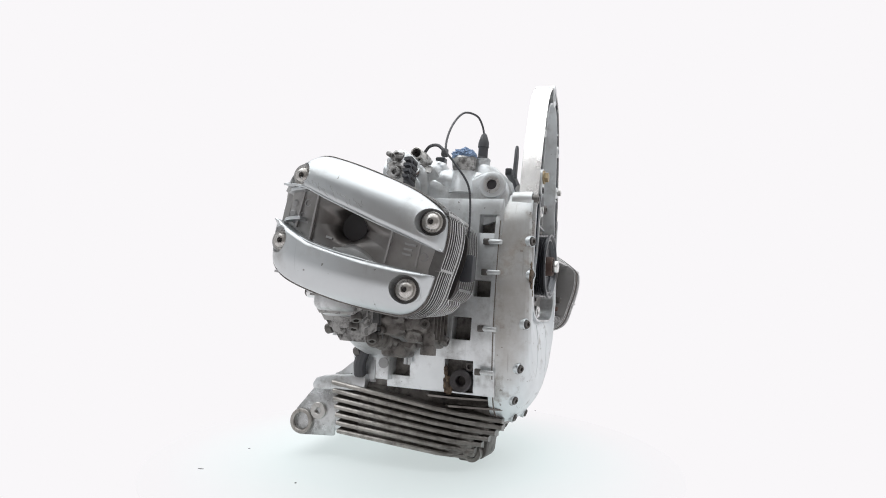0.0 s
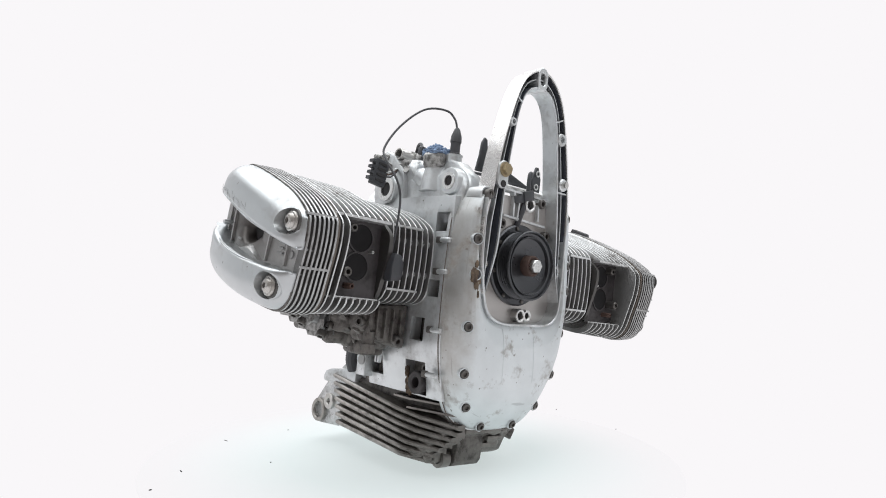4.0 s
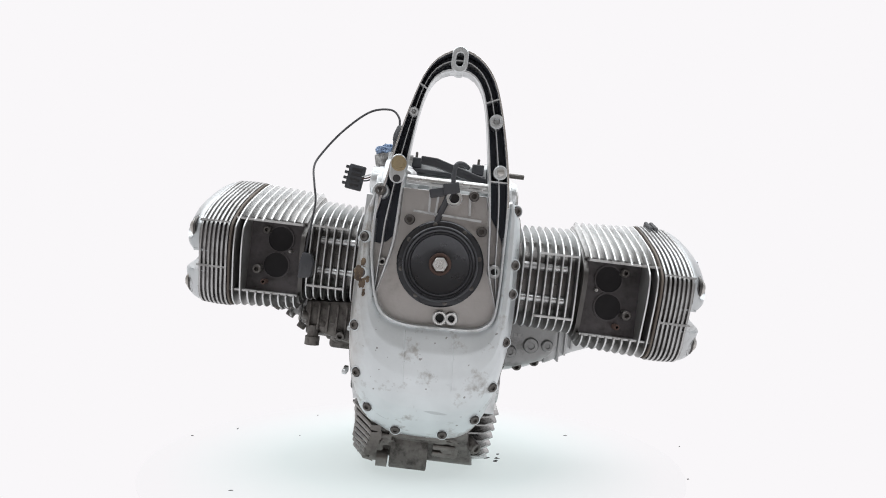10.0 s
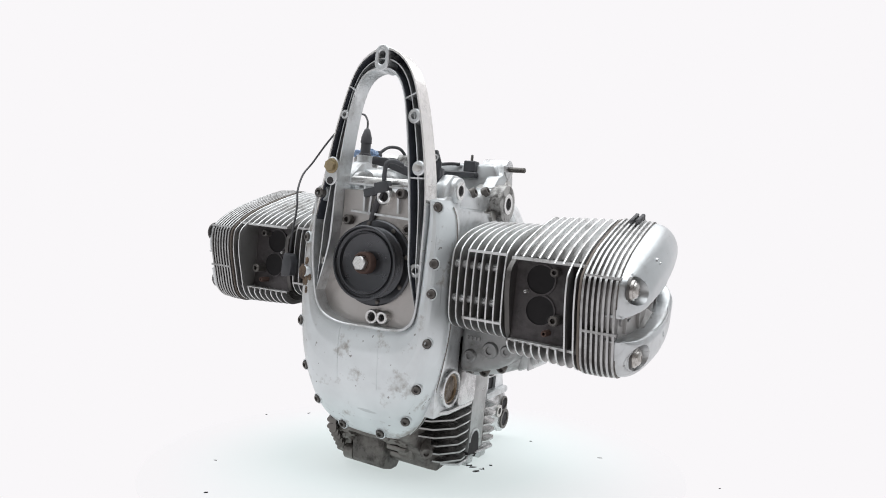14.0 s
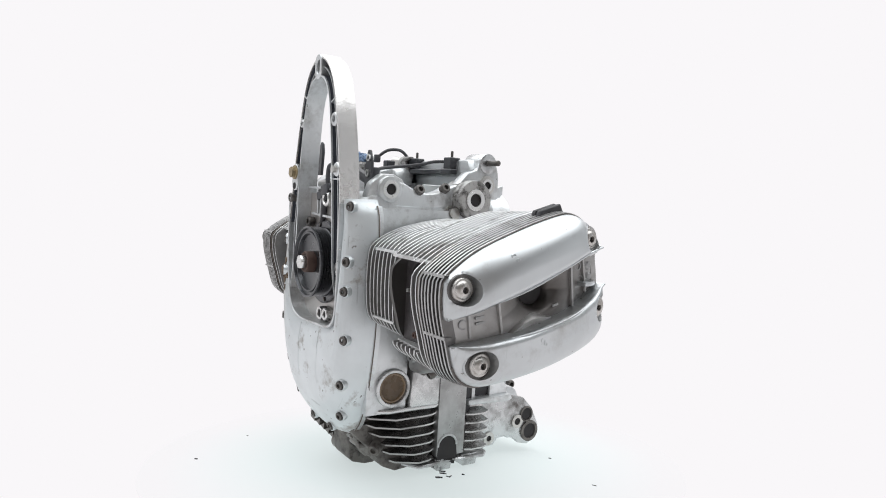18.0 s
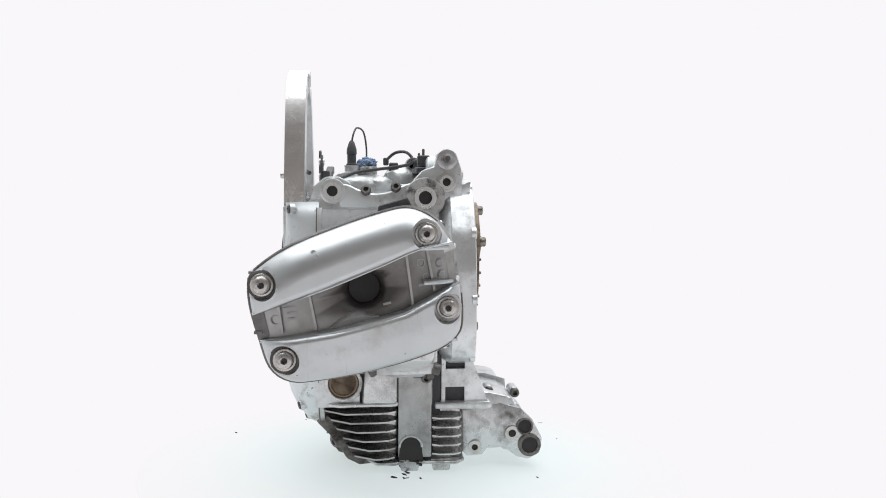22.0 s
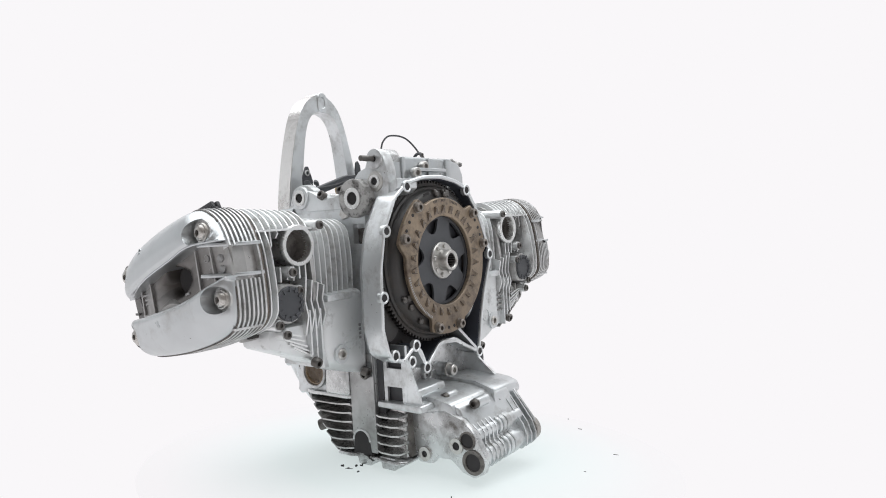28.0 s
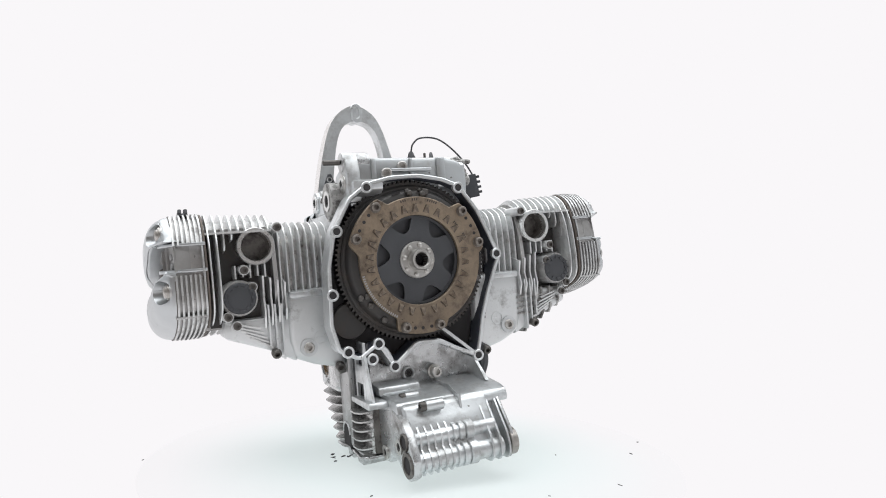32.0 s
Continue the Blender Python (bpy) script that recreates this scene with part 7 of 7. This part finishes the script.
    prism(bm, [(-0.042, 0.1290), (-0.020, 0.1265), (0.056, 0.1040), (0.066, 0.1040), (0.067, 0.1300), (0.061, 0.1300), (0.058, 0.1160), (-0.020, 0.1390), (-0.042, 0.1400)], "y", -0.083, -0.073)
    bevel(bm, 0.002)
    part("cable_rail", bm, M_BLACK, engine, "flat black cable rail")
    for x, y, z in ((-0.0554, 0.0561, 0.1415), (0.0402, 0.0560, 0.1415)):
        bm = bmesh.new()
        box(bm, x - 0.009, x + 0.009, y - 0.0085, y + 0.0085, z - 0.004, z + 0.012)
        bevel(bm, 0.0012, 1)
        sen = part("sensor", bm, M_BLACK, engine, "small square black sensor with a pin")
        bm = bmesh.new()
        lathe(bm, "z", x, y, [(0, z + 0.012), (0.002, z + 0.012), (0.002, z + 0.0205), (0.001, z + 0.0215), (0, z + 0.0215)], 10)
        part("pin", bm, M_BOLT, sen)
    # bracket of the right arch leg and the one behind the left leg
    bm = bmesh.new()
    prism(bm, [(0.048, 0.100), (0.066, 0.100), (0.067, 0.135), (0.060, 0.152), (0.054, 0.152), (0.046, 0.130)], "y", -0.086, -0.0825)
    bevel(bm, 0.001, 1)
    br = part("bracket", bm, M_BLACK, engine, "black sheet metal bracket with two holes")
    for x, z in ((0.058, 0.142), (0.056, 0.122)):
        bm = bmesh.new()
        tube(bm, "y", x, z, 0.0048, 0.003, -0.0875, -0.081, 14)
        part("eyelet", bm, M_BRIGHT, br)
    bm = bmesh.new()
    prism(bm, [(-0.082, 0.118), (-0.066, 0.118), (-0.0625, 0.150), (-0.065, 0.163), (-0.070, 0.166), (-0.075, 0.158), (-0.077, 0.14)], "y", -0.098, -0.094)
    bevel(bm, 0.001, 1)
    part("bracket", bm, M_BLACK, engine, "black sheet metal bracket")
    # light round bar across behind the arch
    bm = bmesh.new()
    cyl(bm, "x", -0.1, 0.105, 0.006, -0.056, 0.05, 16)
    part("cross_bar", bm, M_BRIGHT, engine)
    # left wall of the deck, flowing up round the boss and the columns
    bm = bmesh.new()
    top = curve([(y, z, 0) for y, z in ((-0.096, 0.090), (-0.088, 0.110), (-0.072, 0.1205), (-0.054, 0.1190), (-0.040, 0.112), (-0.020, 0.1090), (0.002, 0.1080), (0.020, 0.112), (0.036, 0.109), (0.058, 0.112))], 36)
    prism(bm, [(p.x, p.y) for p in top] + [(0.058, 0.066), (-0.096, 0.066)], "x", -0.0985, -0.066)
    bevel(bm, 0.007, 3)
    part("deck_wall", bm, M_CAST, engine, "smooth cast wall along the deck")
    # smooth undulating casting along the right of the deck
    bm = bmesh.new()
    top = curve([(y, z, 0) for y, z in ((-0.060, 0.113), (-0.048, 0.1115), (-0.036, 0.106), (-0.022, 0.1005), (-0.004, 0.1000), (0.012, 0.1040), (0.026, 0.1110), (0.040, 0.115))], 28)
    prism(bm, [(p.x, p.y) for p in top] + [(0.040, 0.080), (-0.060, 0.080)], "x", 0.060, 0.0868)
    bevel(bm, 0.004, 3)
    part("deck_edge", bm, M_CAST, engine, "smooth undulating cast edge of the deck")
    # dark holder plate under the two sensors
    bm = bmesh.new()
    prism(bm, [(-0.066, 0.046), (-0.030, 0.044), (-0.010, 0.050), (0.018, 0.050), (0.030, 0.044), (0.052, 0.046), (0.052, 0.068), (0.020, 0.066), (0.004, 0.060), (-0.030, 0.064), (-0.066, 0.067)], "z", 0.1295, 0.1372)
    bevel(bm, 0.0015, 1)
    part("sensor_holder", bm, M_BLACK, engine, "dark curved holder plate under two sensors")
    # pale oval scoop between the sensors
    bm = bmesh.new()
    lathe(bm, "z", 0.020, 0.040, [(0, 0.085), (0.014, 0.085), (0.0165, 0.112), (0.015, 0.113), (0.0135, 0.110), (0, 0.105)], 28)
    part("oil_cup", bm, M_PALE, engine)
    part("bolt", HEX_M8, M_STEEL, engine, at=facing(0.086, 0.028, 0.074, (1, 0, 0.1)))
    for y, z in ((-0.024, 0.1015), (0.016, 0.1060)):
        part("bolt", BOLT_M6, M_BOLT, engine, at=facing(0.082, y, z, (0.9, 0, 0.45)))
    # small left-side fittings below the cylinder: switch stub and bolts
    bm = bmesh.new()
    prism(bm, [(-0.182, -0.108), (-0.150, -0.122), (-0.108, -0.132), (-0.108, -0.070), (-0.182, -0.076)], "y", -0.022, 0.014)
    bevel(bm, 0.005)
    block = part("dirty_block", bm, M_GRIME_AND_RECESS, engine, "grime-caked casting below the cylinder")
    for k in range(5):
        bm = bmesh.new()
        box(bm, -0.176 + 0.013 * k, -0.1735 + 0.013 * k, -0.028, 0.012, -0.112 - 0.003 * k, -0.078)
        part("rib", bm, M_GRIME_AND_RECESS, block)
    for x, y, z, d in ((-0.178, -0.016, -0.098, (-1, -0.4, 0)), (-0.128, -0.024, -0.118, (0, -1, -0.3)), (-0.186, 0.040, -0.110, (-1, 0, 0)), (-0.198, 0.072, -0.104, (-1, 0, 0))):
        part("bolt", BOLT_M6, M_BOLT, block, at=facing(x, y, z, d))
    bm = bmesh.new()
    lathe(bm, "x", 0.050, -0.122, [(0, -0.190), (0.010, -0.190), (0.012, -0.186), (0.012, -0.160), (0.016, -0.156), (0.016, -0.120)], 24)
    part("stub", bm, M_GRIME_AND_RECESS, block)
    for k, (x, y, z, a, b, c) in enumerate(((-0.150, 0.000, -0.104, 0.030, 0.022, 0.020), (-0.128, 0.030, -0.120, 0.022, 0.026, 0.018), (-0.172, 0.030, -0.100, 0.020, 0.026, 0.016), (-0.118, 0.062, -0.116, 0.016, 0.020, 0.024))):
        lump("caked_grime", (x, y, z), (a, b, c), M_GRIME_AND_RECESS, block, 0.3, 20.0 + k)
    bm = bmesh.new()
    box(bm, -0.150, -0.108, 0.020, 0.056, -0.146, -0.120)
    bevel(bm, 0.006, 3)
    part("lump", bm, M_GRIME_AND_RECESS, block)
    bm = bmesh.new()
    lathe(bm, "z", -0.168, -0.020, [(0, -0.110), (0.008, -0.110), (0.008, -0.126), (0.0105, -0.126), (0.0105, -0.138), (0, -0.138)], 18)
    part("drain_stub", bm, M_GRIME_AND_RECESS, engine)
    bm = bmesh.new()
    sweep(bm, [(-0.095, 0.090, -0.125), (-0.102, 0.100, -0.140), (-0.100, 0.108, -0.160), (-0.092, 0.110, -0.178)], 0.009, 10, 14)
    part("hose", bm, M_RUBBER, engine, "thick black hose stub")
    bm = bmesh.new()
    prism(bm, [(-0.125, -0.110), (-0.095, -0.130), (-0.085, -0.130), (-0.085, -0.080), (-0.125, -0.080)], "y", 0.050, 0.084)
    bevel(bm, 0.004)
    part("dirty_block", bm, M_SUMP, engine)


top_fittings()
for k, (x, y, z, a) in enumerate(((0.086, 0.036, -0.262, 0.010), (0.088, 0.046, -0.268, 0.008), (0.084, 0.028, -0.276, 0.006))):
    lump("oil_cake", (x, y, z), (a, a * 1.2, a), M_DARK, engine, 0.4, 40.0 + k, "black oily dirt round the drain" if k == 0 else "")


# ---- crumbs on the turntable ----
def crumbs():
    rng = random.Random(11)
    bm = bmesh.new()
    for k in range(11):
        a, r = rng.uniform(0, 2 * math.pi), rng.uniform(0.20, 0.44)
        n = 7
        L, w = rng.uniform(0.001, 0.0042), rng.uniform(0.0005, 0.0011)
        t = rng.uniform(0, math.pi)
        pts = []
        for j in range(n):
            b = 2 * math.pi * j / n
            u, v = L * math.cos(b) * rng.uniform(0.7, 1.2), w * math.sin(b) * rng.uniform(0.7, 1.3)
            pts.append((r * math.cos(a) + u * math.cos(t) - v * math.sin(t), r * math.sin(a) + u * math.sin(t) + v * math.cos(t)))
        prism(bm, pts, "z", 0.0041, 0.0041 + rng.uniform(0.0004, 0.0012))
    for k in range(8):
        x, y = 0.112 + rng.uniform(-0.012, 0.014), -0.010 + rng.uniform(-0.018, 0.024)
        L, w, t = rng.uniform(0.002, 0.0065), rng.uniform(0.0008, 0.0018), rng.uniform(0, math.pi)
        pts = []
        for j in range(9):
            b = 2 * math.pi * j / 9
            u, v = L * math.cos(b) * rng.uniform(0.5, 1.2), w * math.sin(b) * rng.uniform(0.5, 1.4)
            pts.append((x + u * math.cos(t) - v * math.sin(t), y + u * math.sin(t) + v * math.cos(t)))
        prism(bm, pts, "z", 0.0041, 0.0046 + rng.uniform(0.0, 0.001))
    return tagged(new("debris", mesh_of("debris", bm, M_DARK)), "scattered dark crumbs and oil flakes on the white turntable", "debris", kind="stuff")


debris = crumbs()


# ---- the turn ----
def spin(t):
    return pose(0, 0, 0, 0, 0, 63.306 - 7.0367 * t)


ENGINE_PLACE = pose(0.0373, -0.0525, EYE_Z + 0.0032) @ pose(0, 0, 0, 0, 0, 5.2) @ pose(0, 0, 0, 1.3) @ pose(0, 0, 0, 0, 5.8) @ Matrix.Translation(BASE)


def motions():
    times = [k * 2.0 for k in range(17)]
    walk(engine, [(t, spin(t) @ ENGINE_PLACE) for t in times])
    walk(turntable, [(t, spin(t)) for t in times])
    walk(debris, [(t, spin(t)) for t in times])


motions()
